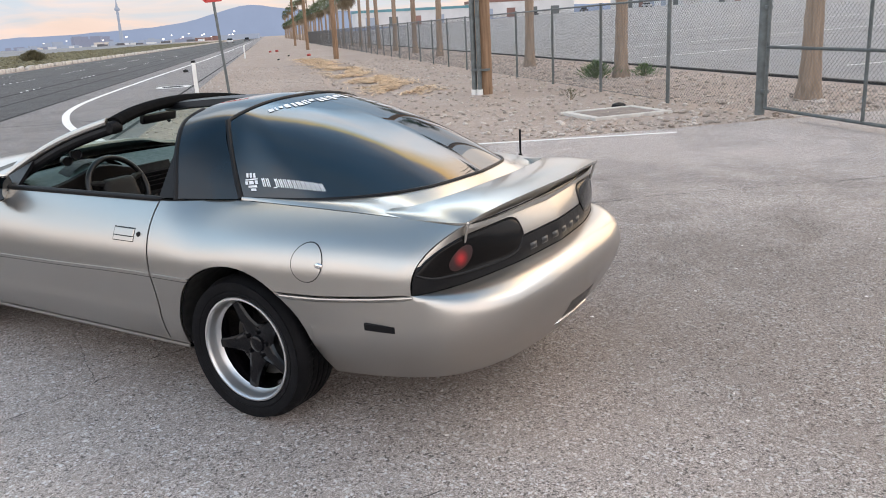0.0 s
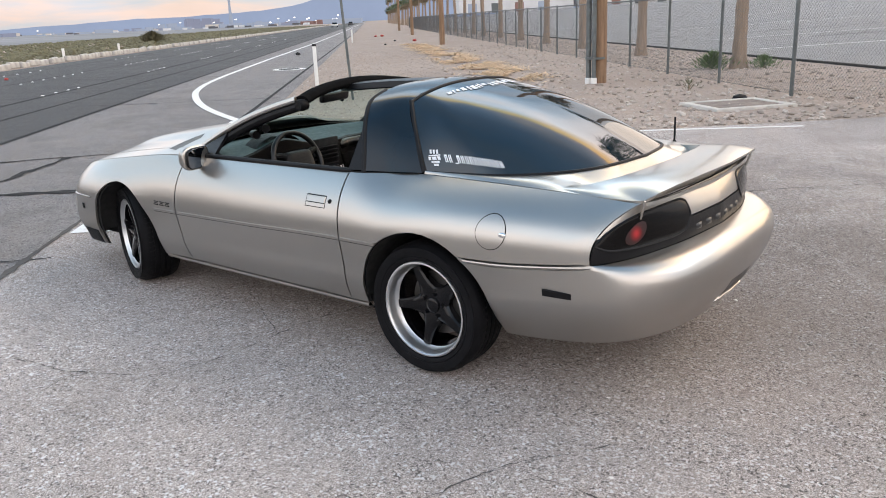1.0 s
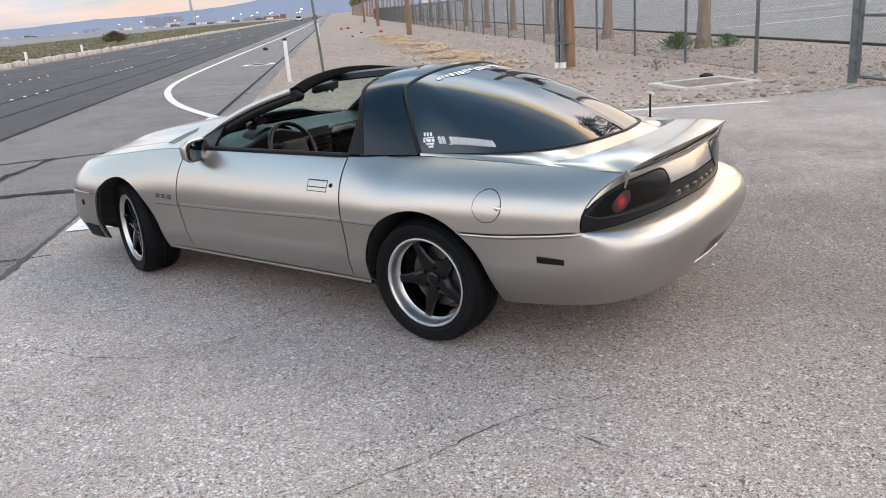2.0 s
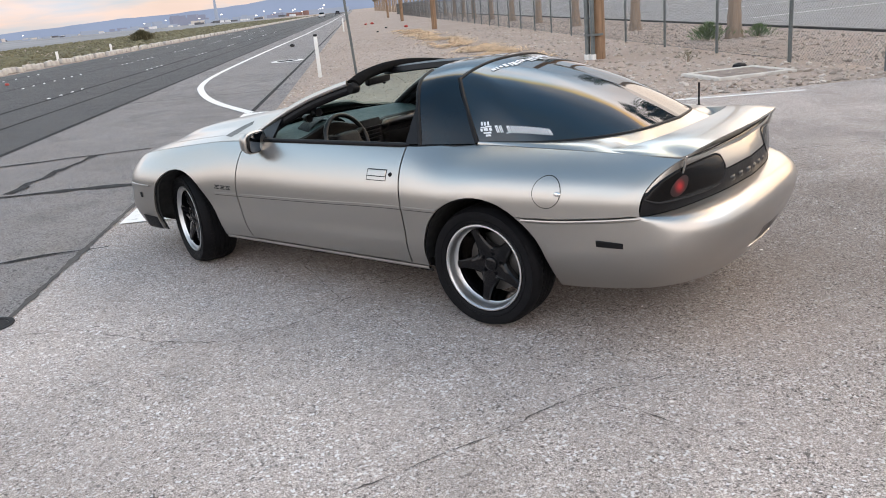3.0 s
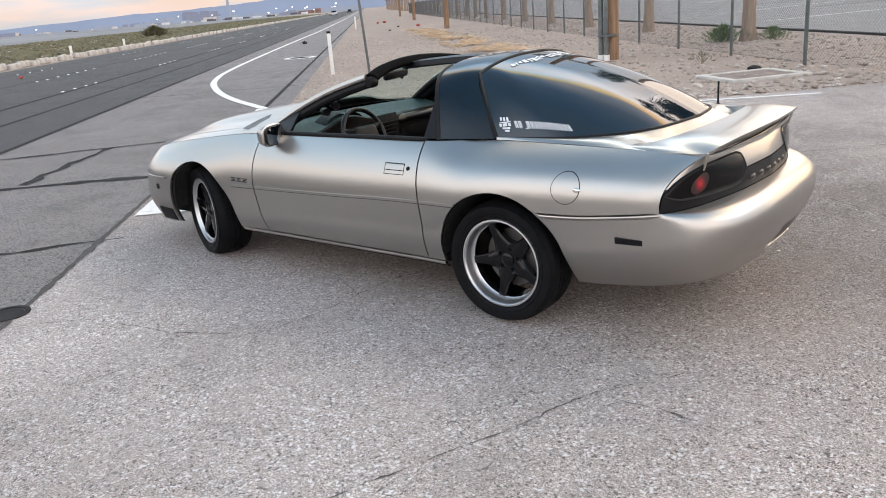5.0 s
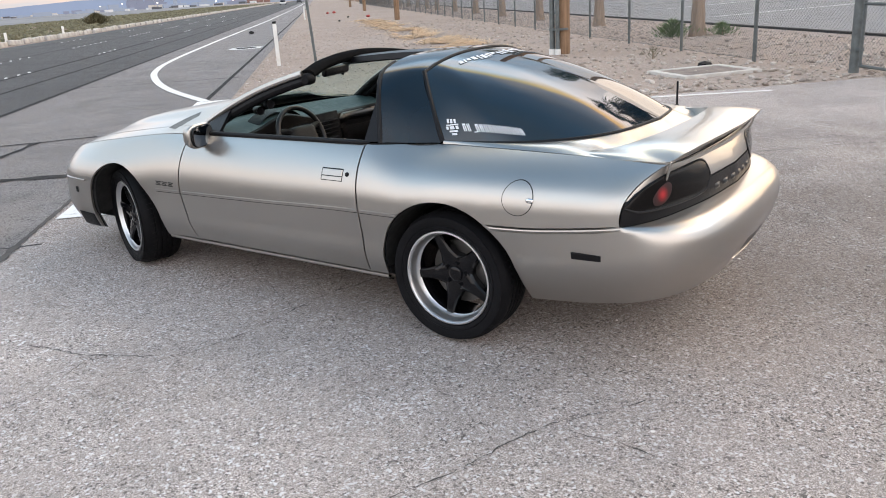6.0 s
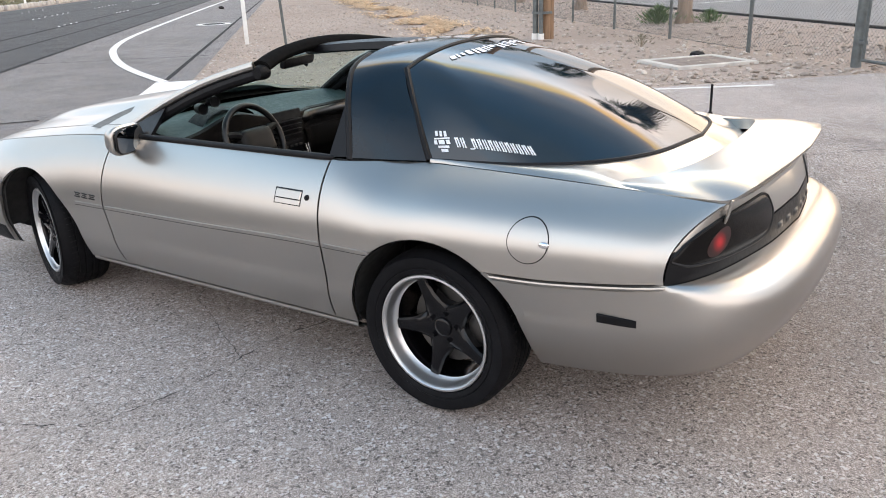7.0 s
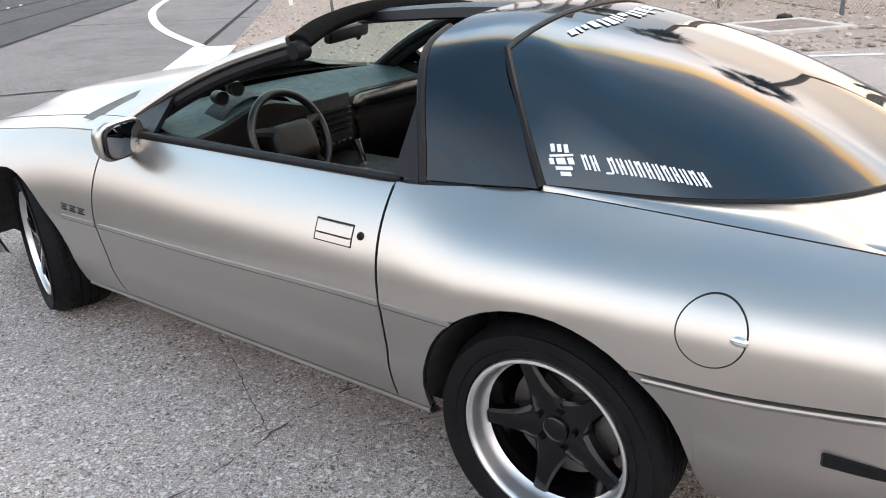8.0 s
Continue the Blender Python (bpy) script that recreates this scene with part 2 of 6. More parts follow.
def worn_paint_mat():
    """Road paint, chipped down to the asphalt in places."""
    m, nt, b, co = base_mat("road_paint")
    c = ramp(nt, noise_tex(nt, 14, 8, 0.75, co), [(0.30, (0.30, 0.29, 0.28)), (0.44, (0.74, 0.73, 0.70))])
    nt.links.new(c, b.inputs["Base Color"])
    b.inputs["Roughness"].default_value = 0.8
    bump(nt, b, noise_tex(nt, 140, 4, 0.6, co), 0.4, 0.004)
    return m


def glass_mat(name, tint):
    """A thin clear pane: it lets light through with a tint and mirrors by its angle."""
    m, nt, b, co = base_mat(name)
    nt.nodes.remove(b)
    clear, gloss = nt.nodes.new("ShaderNodeBsdfTransparent"), nt.nodes.new("ShaderNodeBsdfGlossy")
    clear.inputs["Color"].default_value = (*tint, 1)
    gloss.inputs["Roughness"].default_value = 0.02
    lw, pw, mx = nt.nodes.new("ShaderNodeLayerWeight"), nt.nodes.new("ShaderNodeMath"), nt.nodes.new("ShaderNodeMixShader")
    pw.operation = "POWER"
    pw.inputs[1].default_value = 4.0
    nt.links.new(lw.outputs["Facing"], pw.inputs[0])
    sc = nt.nodes.new("ShaderNodeMath")
    sc.operation = "MULTIPLY_ADD"
    sc.inputs[1].default_value, sc.inputs[2].default_value = 0.6, 0.03
    nt.links.new(pw.outputs["Value"], sc.inputs[0])
    nt.links.new(sc.outputs["Value"], mx.inputs["Fac"])
    nt.links.new(clear.outputs["BSDF"], mx.inputs[1])
    nt.links.new(gloss.outputs["BSDF"], mx.inputs[2])
    nt.links.new(mx.outputs["Shader"], nt.nodes["Material Output"].inputs["Surface"])
    return m


def dark_glass_mat():
    """Limo-tinted glass: almost black in body, mirror-clear on its face, with faint dust."""
    m, nt, b, co = base_mat("tinted_glass")
    d = noise_tex(nt, 7, 7, 0.65, co)
    nt.links.new(ramp(nt, d, [(0.4, (0.003, 0.011, 0.018)), (0.9, (0.008, 0.017, 0.025))]), b.inputs["Base Color"])
    nt.links.new(ramp(nt, d, [(0.4, (0.02,) * 3), (0.9, (0.07,) * 3)]), b.inputs["Roughness"])
    b.inputs["IOR"].default_value = 1.6
    return m


def wood_mat(name, a, c2, scale=1.0):
    m, nt, b, co = base_mat(name)
    mp = nt.nodes.new("ShaderNodeMapping")
    mp.inputs["Scale"].default_value = (14 * scale, 14 * scale, 0.7 * scale)
    nt.links.new(co, mp.inputs["Vector"])
    n = noise_tex(nt, 1.6, 8, 0.7, mp.outputs["Vector"], 0.4)
    nt.links.new(ramp(nt, n, [(0.3, a), (0.7, c2)]), b.inputs["Base Color"])
    b.inputs["Roughness"].default_value = 0.85
    bump(nt, b, n, 0.6, 0.02)
    return m


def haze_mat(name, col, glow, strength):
    """Far things: their colour, with the air's light in front of them put in as a glow."""
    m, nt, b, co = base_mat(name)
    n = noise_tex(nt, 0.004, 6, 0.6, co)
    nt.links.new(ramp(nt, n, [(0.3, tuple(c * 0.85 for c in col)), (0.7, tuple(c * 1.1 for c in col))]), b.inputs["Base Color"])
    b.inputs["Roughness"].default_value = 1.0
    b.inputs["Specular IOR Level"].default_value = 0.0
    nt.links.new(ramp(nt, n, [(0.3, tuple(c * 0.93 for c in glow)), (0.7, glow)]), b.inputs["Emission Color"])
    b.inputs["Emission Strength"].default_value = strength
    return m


PAINT = paint_mat()
BLACK_GLOSS = plain("gloss_black_paint", (0.003, 0.010, 0.017), 0.08, 0, 0.2, 4, spec=0.34)
BLACK_TRIM = plain("black_rubber_trim", (0.006, 0.006, 0.007), 0.5, 0, 0.25, 20, 0.1, spec=0.2)
COWL_BLACK = plain("dull_black_cowl", (0.007, 0.007, 0.007), 0.9, 0, 0.25, 20, spec=0.02)
BLACK_SATIN = plain("satin_black_plastic", (0.004, 0.004, 0.005), 0.36, 0, 0.25, 20, 0.1, spec=0.25)
# near black stands in for the unlit depth of gaps and arches
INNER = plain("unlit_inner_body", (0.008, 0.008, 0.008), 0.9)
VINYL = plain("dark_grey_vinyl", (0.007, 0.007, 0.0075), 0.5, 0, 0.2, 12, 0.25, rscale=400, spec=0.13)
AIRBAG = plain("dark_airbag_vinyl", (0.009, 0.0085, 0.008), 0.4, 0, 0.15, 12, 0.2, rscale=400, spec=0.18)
# dash top: teal light from the open roof, put into the base colour
DASH_TOP = plain("skylit_dash_top", (0.031, 0.057, 0.058), 0.6, 0, 0.12, 12, 0.2, rscale=500, spec=0.3)
CLOTH = plain("charcoal_seat_cloth", (0.035, 0.034, 0.034), 0.9, 0, 0.2, 60, 0.5, rscale=700)
RUBBER = plain("tyre_rubber", (0.006, 0.006, 0.007), 0.6, 0, 0.3, 9, 0.25, rscale=120, spec=0.11)
CHROME = plain("polished_lip", (0.78, 0.78, 0.78), 0.14, 1.0, 0.06, 6)
SPOKE = plain("black_alloy", (0.003, 0.003, 0.004), 0.15, 0, 0.2, 8, spec=0.3)
LIP = plain("brushed_rim_lip", (0.62, 0.62, 0.62), 0.42, 1.0, 0.06, 6)
STEEL = plain("brake_steel", (0.13, 0.125, 0.12), 0.42, 1.0, 0.2, 15)
SILVER_DECAL = plain("white_vinyl", (0.66, 0.67, 0.68), 0.5, 0, 0.2, 40)
TINT = dark_glass_mat()
WINDSHIELD = glass_mat("green_tinted_windshield", (0.80, 0.93, 0.88))
MIRROR = plain("mirror_glass", (0.12, 0.13, 0.145), 0.03, 1.0, 0.03)
COWL = plain("black_cowl_plastic", (0.007, 0.007, 0.007), 0.33, 0, 0.2, 12, spec=0.4)
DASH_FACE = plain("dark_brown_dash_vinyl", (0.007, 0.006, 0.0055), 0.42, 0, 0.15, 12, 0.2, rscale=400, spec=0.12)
LEATHER = plain("black_wheel_leather", (0.006, 0.006, 0.006), 0.33, 0, 0.2, 20, 0.1, rscale=300, spec=0.4)
LENS = plain("smoked_lens", (0.004, 0.0035, 0.0035), 0.16, 0, 0.2, 6, spec=0.18)
RED_LAMP, _nt, _b, _co = base_mat("red_lamp_glow")
_b.inputs["Base Color"].default_value = (0.02, 0.004, 0.004, 1)
_g = _nt.nodes.new("ShaderNodeTexGradient")
_g.gradient_type = "SPHERICAL"
_m = _nt.nodes.new("ShaderNodeMapping")
_m.inputs["Scale"].default_value = (21, 21, 21)
_nt.links.new(_co, _m.inputs["Vector"])
_nt.links.new(_m.outputs["Vector"], _g.inputs["Vector"])
_e = ramp(_nt, _g.outputs["Color"], [(0.0, (0.0, 0.0, 0.0)), (0.25, (0.04, 0.0, 0.0)), (0.55, (0.40, 0.005, 0.01)), (0.80, (0.95, 0.03, 0.04)), (1.0, (1.0, 0.16, 0.15))])
_nt.links.new(_e, _b.inputs["Emission Color"])
_b.inputs["Emission Strength"].default_value = 0.34

# last number: depth of the shade painted over the apron
APRON = asphalt_mat("apron_asphalt", (0.25, 0.214, 0.196), (0.80, 0.700, 0.645), (1.0, 0.93, 0.885), 0.95, 1.0, (0.52, 0.455, 0.415), 0.39)
SHOULDER = asphalt_mat("shoulder_asphalt", (0.165, 0.153, 0.150), (0.33, 0.309, 0.304), (0.50, 0.475, 0.46), 0.35, 0.6)
ROADWAY = asphalt_mat("road_asphalt", (0.062, 0.061, 0.061), (0.135, 0.133, 0.133), (0.26, 0.26, 0.26), 0.25, 0.5, (0.15, 0.145, 0.14))
LOT = asphalt_mat("lot_asphalt", (0.23, 0.222, 0.216), (0.40, 0.387, 0.38), (0.50, 0.49, 0.48), 0.3, 0.6, (0.42, 0.40, 0.385))
DIRT = dirt_mat()
ROADPAINT = worn_paint_mat()
TAR = plain("tar_seal", (0.030, 0.029, 0.029), 0.9, 0, 0.3, 5, 0.3, spec=0.15)
CRACK = plain("crack_shadow", (0.07, 0.062, 0.056), 0.95, 0, 0.3, 5)
CONCRETE = plain("weathered_concrete", (0.52, 0.485, 0.44), 0.9, 0, 0.2, 3, 0.4)
RUST = plain("rusted_plate", (0.20, 0.155, 0.13), 0.8, 0, 0.3, 5, 0.5)
GALV = plain("galvanised_pipe", (0.13, 0.145, 0.145), 0.55, 0.5, 0.25, 7, 0.2)
WIRE = plain("galvanised_wire", (0.17, 0.17, 0.165), 0.5, 0.6, 0.15, 9)
POLE_WOOD = wood_mat("utility_pole_wood", (0.13, 0.075, 0.042), (0.33, 0.205, 0.125))
PALM_BARK = wood_mat("palm_bark", (0.15, 0.105, 0.075), (0.36, 0.27, 0.20), 0.6)
FROND = plain("palm_frond", (0.075, 0.105, 0.040), 0.6, 0, 0.3, 3)
DRY_FROND = plain("dry_palm_skirt", (0.20, 0.155, 0.10), 0.85, 0, 0.3, 4)
SHRUB = plain("weed_leaf", (0.085, 0.15, 0.045), 0.7, 0, 0.35, 12)
CHIP = plain("pale_stone_chip", (0.78, 0.74, 0.70), 0.85, 0, 0.2, 30)
BARRIER = plain("pale_barrier_concrete", (0.42, 0.40, 0.37), 0.9, 0, 0.3, 2, 0.3)
TYRE_MARK = plain("tyre_mark", (0.105, 0.103, 0.102), 0.9, 0, 0.3, 2)
RED_LITTER = plain("faded_red_plastic", (0.42, 0.06, 0.05), 0.6, 0, 0.2, 9)
SCRUB = plain("desert_scrub", (0.125, 0.115, 0.066), 0.9, 0, 0.35, 0.5)
STRAW = plain("dry_straw", (0.62, 0.44, 0.28), 0.9, 0, 0.3, 6)
WHITE_PLASTIC = plain("white_plastic", (0.74, 0.73, 0.70), 0.5, 0, 0.08, 9)
SIGN_RED = plain("sign_red", (0.50, 0.045, 0.04), 0.45, 0, 0.1, 4)
def stone_mat():
    """Loose desert stones, each of its own shade."""
    m, nt, b, co = base_mat("loose_stone")
    geo = nt.nodes.new("ShaderNodeNewGeometry")
    c = ramp(nt, geo.outputs["Random Per Island"], [(0.0, (0.20, 0.155, 0.125)), (0.35, (0.36, 0.29, 0.24)), (0.75, (0.47, 0.40, 0.345)), (1.0, (0.60, 0.53, 0.47))])
    c = blend(nt, 0.35, c, ramp(nt, noise_tex(nt, 45, 5, 0.7, co), [(0.3, (0.22, 0.18, 0.15)), (0.7, (0.56, 0.50, 0.44))]))
    nt.links.new(c, b.inputs["Base Color"])
    b.inputs["Roughness"].default_value = 0.92
    bump(nt, b, noise_tex(nt, 60, 4, 0.6, co), 0.5)
    return m


STONE = stone_mat()


# ---- building helpers ----
def link_mesh(name, bm, mats, parent=None, label="", smooth=35):
    me = bpy.data.meshes.new(name)
    bm.to_mesh(me)
    bm.free()
    for mt in mats if isinstance(mats, (list, tuple)) else [mats]:
        me.materials.append(mt)
    if smooth:
        me.polygons.foreach_set("use_smooth", [True] * len(me.polygons))
        me.set_sharp_from_angle(angle=radians(smooth))
    ob = new(name, me)
    if parent is not None:
        ob.parent = parent
    if label:
        tagged(ob, label)
    return ob


def part(name, bm, mat, parent, label="", smooth=35):
    return link_mesh(name, bm, mat, parent, label, smooth)


def thing(name, label, category, m=None, group="", kind=""):
    ob = new(name)
    ob.empty_display_size = 0.2
    if m is not None:
        ob.matrix_world = m
    return tagged(ob, label, category, group, kind)


def curve(xs, ys):
    """A smooth monotone curve through knots, as a function of one number or an array."""
    xs, ys = np.array(xs, float), np.array(ys, float)
    h, d = np.diff(xs), np.diff(ys) / np.diff(xs)
    m = np.zeros(len(xs))
    for i in range(1, len(xs) - 1):
        if d[i - 1] * d[i] > 0:
            w1, w2 = 2 * h[i] + h[i - 1], h[i] + 2 * h[i - 1]
            m[i] = (w1 + w2) / (w1 / d[i - 1] + w2 / d[i])
    m[0], m[-1] = d[0], d[-1]

    def f(x):
        x = np.clip(x, xs[0], xs[-1])
        i = np.clip(np.searchsorted(xs, x, side="right") - 1, 0, len(h) - 1)
        t = (x - xs[i]) / h[i]
        return (2 * t**3 - 3 * t**2 + 1) * ys[i] + (t**3 - 2 * t**2 + t) * h[i] * m[i] + (-2 * t**3 + 3 * t**2) * ys[i + 1] + (t**3 - t**2) * h[i] * m[i + 1]

    return f


def grid_bm(rows, closed_u=False, closed_v=False, bm=None, flip=False):
    """Quads over rows of points; degenerate edges are merged."""
    bm = bm or bmesh.new()
    vs = [[bm.verts.new(p) for p in row] for row in rows]
    nr, nc = len(vs), len(vs[0])
    for i in range(nr if closed_u else nr - 1):
        for j in range(nc if closed_v else nc - 1):
            q = [vs[i][j], vs[(i + 1) % nr][j], vs[(i + 1) % nr][(j + 1) % nc], vs[i][(j + 1) % nc]]
            bm.faces.new(q[::-1] if flip else q)
    return bm


def box_bm(sx, sy, sz, cx=0, cy=0, cz=0, bevel=0.0, seg=2, bm=None, m=None):
    tmp = bmesh.new()
    bmesh.ops.create_cube(tmp, size=1, matrix=Matrix.Translation((cx, cy, cz)) @ Matrix.Diagonal((sx, sy, sz, 1)))
    if bevel:
        bmesh.ops.bevel(tmp, geom=tmp.edges[:], offset=bevel, segments=seg, affect="EDGES", profile=0.6)
    if m is not None:
        tmp.transform(m)
    return join_bm(bm, tmp)


def join_bm(bm, tmp):
    if bm is None:
        return tmp
    me = bpy.data.meshes.new("tmp")
    tmp.to_mesh(me)
    tmp.free()
    bm.from_mesh(me)
    bpy.data.meshes.remove(me)
    return bm


def lathe_bm(profile, n=48, axis="y", bm=None, close=False):
    """Turns a profile of (radius, place along the axis)."""
    rows = []
    for k in range(n):
        a = 2 * math.pi * k / n
        c, s = math.cos(a), math.sin(a)
        rows.append([(r * c, h, r * s) if axis == "y" else (r * c, r * s, h) for r, h in profile])
    return grid_bm(rows, closed_u=True, closed_v=close, bm=bm)


def tube_bm(pts, radius, n=8, bm=None, cap=True, flat=1.0):
    """A tube along points; radius may be a list. flat squeezes it sideways."""
    pts = [Vector(p) for p in pts]
    rad = radius if isinstance(radius, (list, tuple)) else [radius] * len(pts)
    rows, up = [], None
    for i, p in enumerate(pts):
        t = (pts[min(i + 1, len(pts) - 1)] - pts[max(i - 1, 0)]).normalized()
        if up is None:
            up = t.orthogonal().normalized() if abs(t.z) > 0.95 else Vector((0, 0, 1)).cross(t).normalized()
        side = (up - t * up.dot(t)).normalized()
        up = side
        b = t.cross(side)
        rows.append([p + rad[i] * (math.cos(2 * math.pi * k / n) * side * flat + math.sin(2 * math.pi * k / n) * b) for k in range(n)])
    bm = grid_bm(rows, closed_v=True, bm=bm)
    if cap:
        bm.verts.ensure_lookup_table()
        tot = len(bm.verts)
        first, last = bm.verts[tot - n * len(rows) : tot - n * (len(rows) - 1)], bm.verts[tot - n : tot]
        bm.faces.new(first[::-1])
        bm.faces.new(last)
    return bm


def smoothstep(a, b, x):
    t = min(1.0, max(0.0, (x - a) / (b - a)))
    return t * t * (3 - 2 * t)


def tidy(bm, normals=True):
    bmesh.ops.remove_doubles(bm, verts=bm.verts, dist=1e-5)
    if normals:
        bmesh.ops.recalc_face_normals(bm, faces=bm.faces)
    return bm


# ---- the road's own axes: r to the right across it, s along it ----
ROAD = pose(0, 0, 0, 0, 0, ROAD_AZ)


def fall(s):
    return -0.005 * max(0.0, s - 5.0)


def road_point(r, s, z=0.0):
    return ROAD @ Vector((r, s, z + fall(s)))


def sheet(name, r0, r1, s0, s1, z, mat, label, category, kind="structure", breaks=(5.0,)):
    """A level strip of ground in the road's axes, bent where the land begins to fall."""
    ss = sorted({s0, s1, *[b for b in breaks if s0 < b < s1]})
    bm = grid_bm([[(r0, s, z + fall(s)), (r1, s, z + fall(s))] for s in ss], flip=True)
    ob = link_mesh(name, bm, mat)
    ob.matrix_world = ROAD
    return tagged(ob, label, category, kind=kind)


def strip_along(name, pts, width, z, mat, label, category, widths=None):
    """A flat painted or sealed line along points given in the road's axes."""
    left, right = [], []
    for i, (r, s) in enumerate(pts):
        a, b = pts[max(i - 1, 0)], pts[min(i + 1, len(pts) - 1)]
        d = Vector((b[0] - a[0], b[1] - a[1])).normalized()
        w = (widths[i] if widths else width) / 2
        left.append((r - d.y * w, s + d.x * w, z + fall(s)))
        right.append((r + d.y * w, s - d.x * w, z + fall(s)))
    bm = grid_bm([left, right])
    bmesh.ops.recalc_face_normals(bm, faces=bm.faces)
    for f in bm.faces:
        if f.normal.z < 0:
            f.normal_flip()
    ob = link_mesh(name, bm, mat)
    ob.matrix_world = ROAD
    return tagged(ob, label, category, kind="structure")


ground = sheet("ground", -3500, 3500, -3500, 3500, 0.0, DIRT, "stony pale brown desert dirt beside the road", "ground", breaks=(5.0, 40.0, 200.0))
road = sheet("road", -18.2, -6.55, -400, 2500, 0.008, ROADWAY, "dark grey worn asphalt road running to the horizon", "road")
shoulder = sheet("shoulder", -6.55, -2.75, -400, 2500, 0.006, SHOULDER, "grey asphalt shoulder beside the road", "road")
apron = sheet("apron", -3.5, 11.6, -60, 6.75, 0.010, APRON, "light grey speckled asphalt apron with cracks", "pavement")


def lot_z(r, s):
    w = max(0.0, r - 11.6)
    return fall(s) * max(0.0, 1 - w / 40) + 0.02 + 0.025 * w


lot = link_mesh("lot", grid_bm([[(r, s, lot_z(r, s)) for r in (11.6, 20, 30, 40, 51.6, 90, 132)] for s in (-60, 5, 40, 120, 200, 302)], flip=True), LOT)
lot.matrix_world = ROAD
tagged(lot, "open grey asphalt lot behind the fence", "pavement", kind="structure")


# ---- the car: x runs back from the rear axle, y to its right side, z up ----
P = [-4.3, -4.1, -3.9, -3.65, -3.4, -3.1, -2.57, -1.9, -1.2, -0.5, -0.12, 0.4, 0.65, 0.85, 1.0, 1.2, 1.45, 1.75]
Cx = curve(P, [-3.615, -3.60, -3.55, -3.44, -3.285, -3.07, -2.57, -1.9, -1.2, -0.5, -0.12, 0.4, 0.65, 0.85, 0.94, 1.01, 1.06, 1.085])
Cy = curve(P, [0.00004, 0.27, 0.50, 0.68, 0.80, 0.875, 0.925, 0.925, 0.94, 0.945, 0.942, 0.915, 0.888, 0.846, 0.72, 0.52, 0.29, 0.00004])
Cz = curve(P, [0.54, 0.54, 0.545, 0.55, 0.56, 0.57, 0.585, 0.596, 0.616, 0.636, 0.636, 0.642, 0.660, 0.679, 0.683, 0.69, 0.697, 0.70])
Sx = curve(P, [-3.52, -3.505, -3.46, -3.375, -3.245, -3.05, -2.57, -1.9, -1.2, -0.5, -0.12, 0.45, 0.76, 0.975, 0.985, 1.0, 1.012, 1.016])
Sy = curve(P, [0.00004, 0.25, 0.45, 0.60, 0.69, 0.75, 0.80, 0.815, 0.815, 0.808, 0.697, 0.70, 0.69, 0.654, 0.58, 0.43, 0.23, 0.00004])
Sz = curve(P, [0.635, 0.642, 0.66, 0.695, 0.735, 0.785, 0.858, 0.925, 0.935, 0.941, 0.944, 0.938, 0.928, 0.910, 0.905, 0.905, 0.905, 0.905])
Bx = curve(P, [-3.50, -3.48, -3.44, -3.36, -3.22, -3.05, -2.57, -1.9, -1.2, -0.5, -0.12, 0.4, 0.65, 0.83, 0.95, 1.035, 1.08, 1.095])
By = curve(P, [0.00004, 0.25, 0.47, 0.65, 0.76, 0.82, 0.852, 0.858, 0.860, 0.860, 0.842, 0.750, 0.725, 0.68, 0.59, 0.43, 0.23, 0.00004])
Bz = curve(P, [0.20, 0.20, 0.20, 0.20, 0.21, 0.22, 0.25, 0.288, 0.288, 0.288, 0.283, 0.252, 0.265, 0.28, 0.292, 0.302, 0.312, 0.315])
Mx = curve(P, [-3.62, -3.605, -3.56, -3.445, -3.29, -3.07, -2.57, -1.9, -1.2, -0.5, -0.12, 0.4, 0.67, 0.945, 1.085, 1.172, 1.205, 1.215])
My = curve(P, [0.00004, 0.28, 0.51, 0.69, 0.81, 0.87, 0.905, 0.90, 0.905, 0.91, 0.90, 0.885, 0.870, 0.828, 0.71, 0.51, 0.27, 0.00004])
Mz = curve(P, [0.42, 0.42, 0.42, 0.42, 0.42, 0.43, 0.44, 0.45, 0.46, 0.47, 0.47, 0.50, 0.52, 0.555, 0.57, 0.578, 0.585, 0.585])
SHELF = curve([-4.3, -3.0, 0.3, 0.7, 1.0, 1.75], [0.3, 0.0, 0.0, 0.35, 1.0, 1.0])
POWER = curve([-4.3, -2.4, -2.0, -0.6, 0.2, 0.6, 0.85, 0.95, 1.75], [1.6, 2.0, 2.25, 2.35, 3.4, 3.2, 2.65, 2.2, 2.4])
AXLE_F, AXLE_R, HUB_Z, ARCH = -2.53, 0.0, 0.336, 0.382
SEAM_F, SEAM_R, CORNER = -1.9, -0.5, 0.85


def seam_shift(p, z):
    front = -1.885 + 0.5 * max(0.0, z - 0.62) ** 2 + 0.5 * max(0.0, 0.52 - z) ** 2
    rear = -0.478 - 0.09 * max(0.0, z - 0.64) - 0.07 * max(0.0, 0.62 - z)
    return max(0, 1 - abs(p - SEAM_F) / 0.28) ** 2 * (front - SEAM_F) + max(0, 1 - abs(p - SEAM_R) / 0.118) ** 2 * (rear - SEAM_R)


def arch_z(p):
    z = 0.0
    for ax in (AXLE_F, AXLE_R):
        if abs(p - ax) <= ARCH:
            z = HUB_Z + math.sqrt(max(0.0, ARCH**2 - (p - ax) ** 2))
    return z


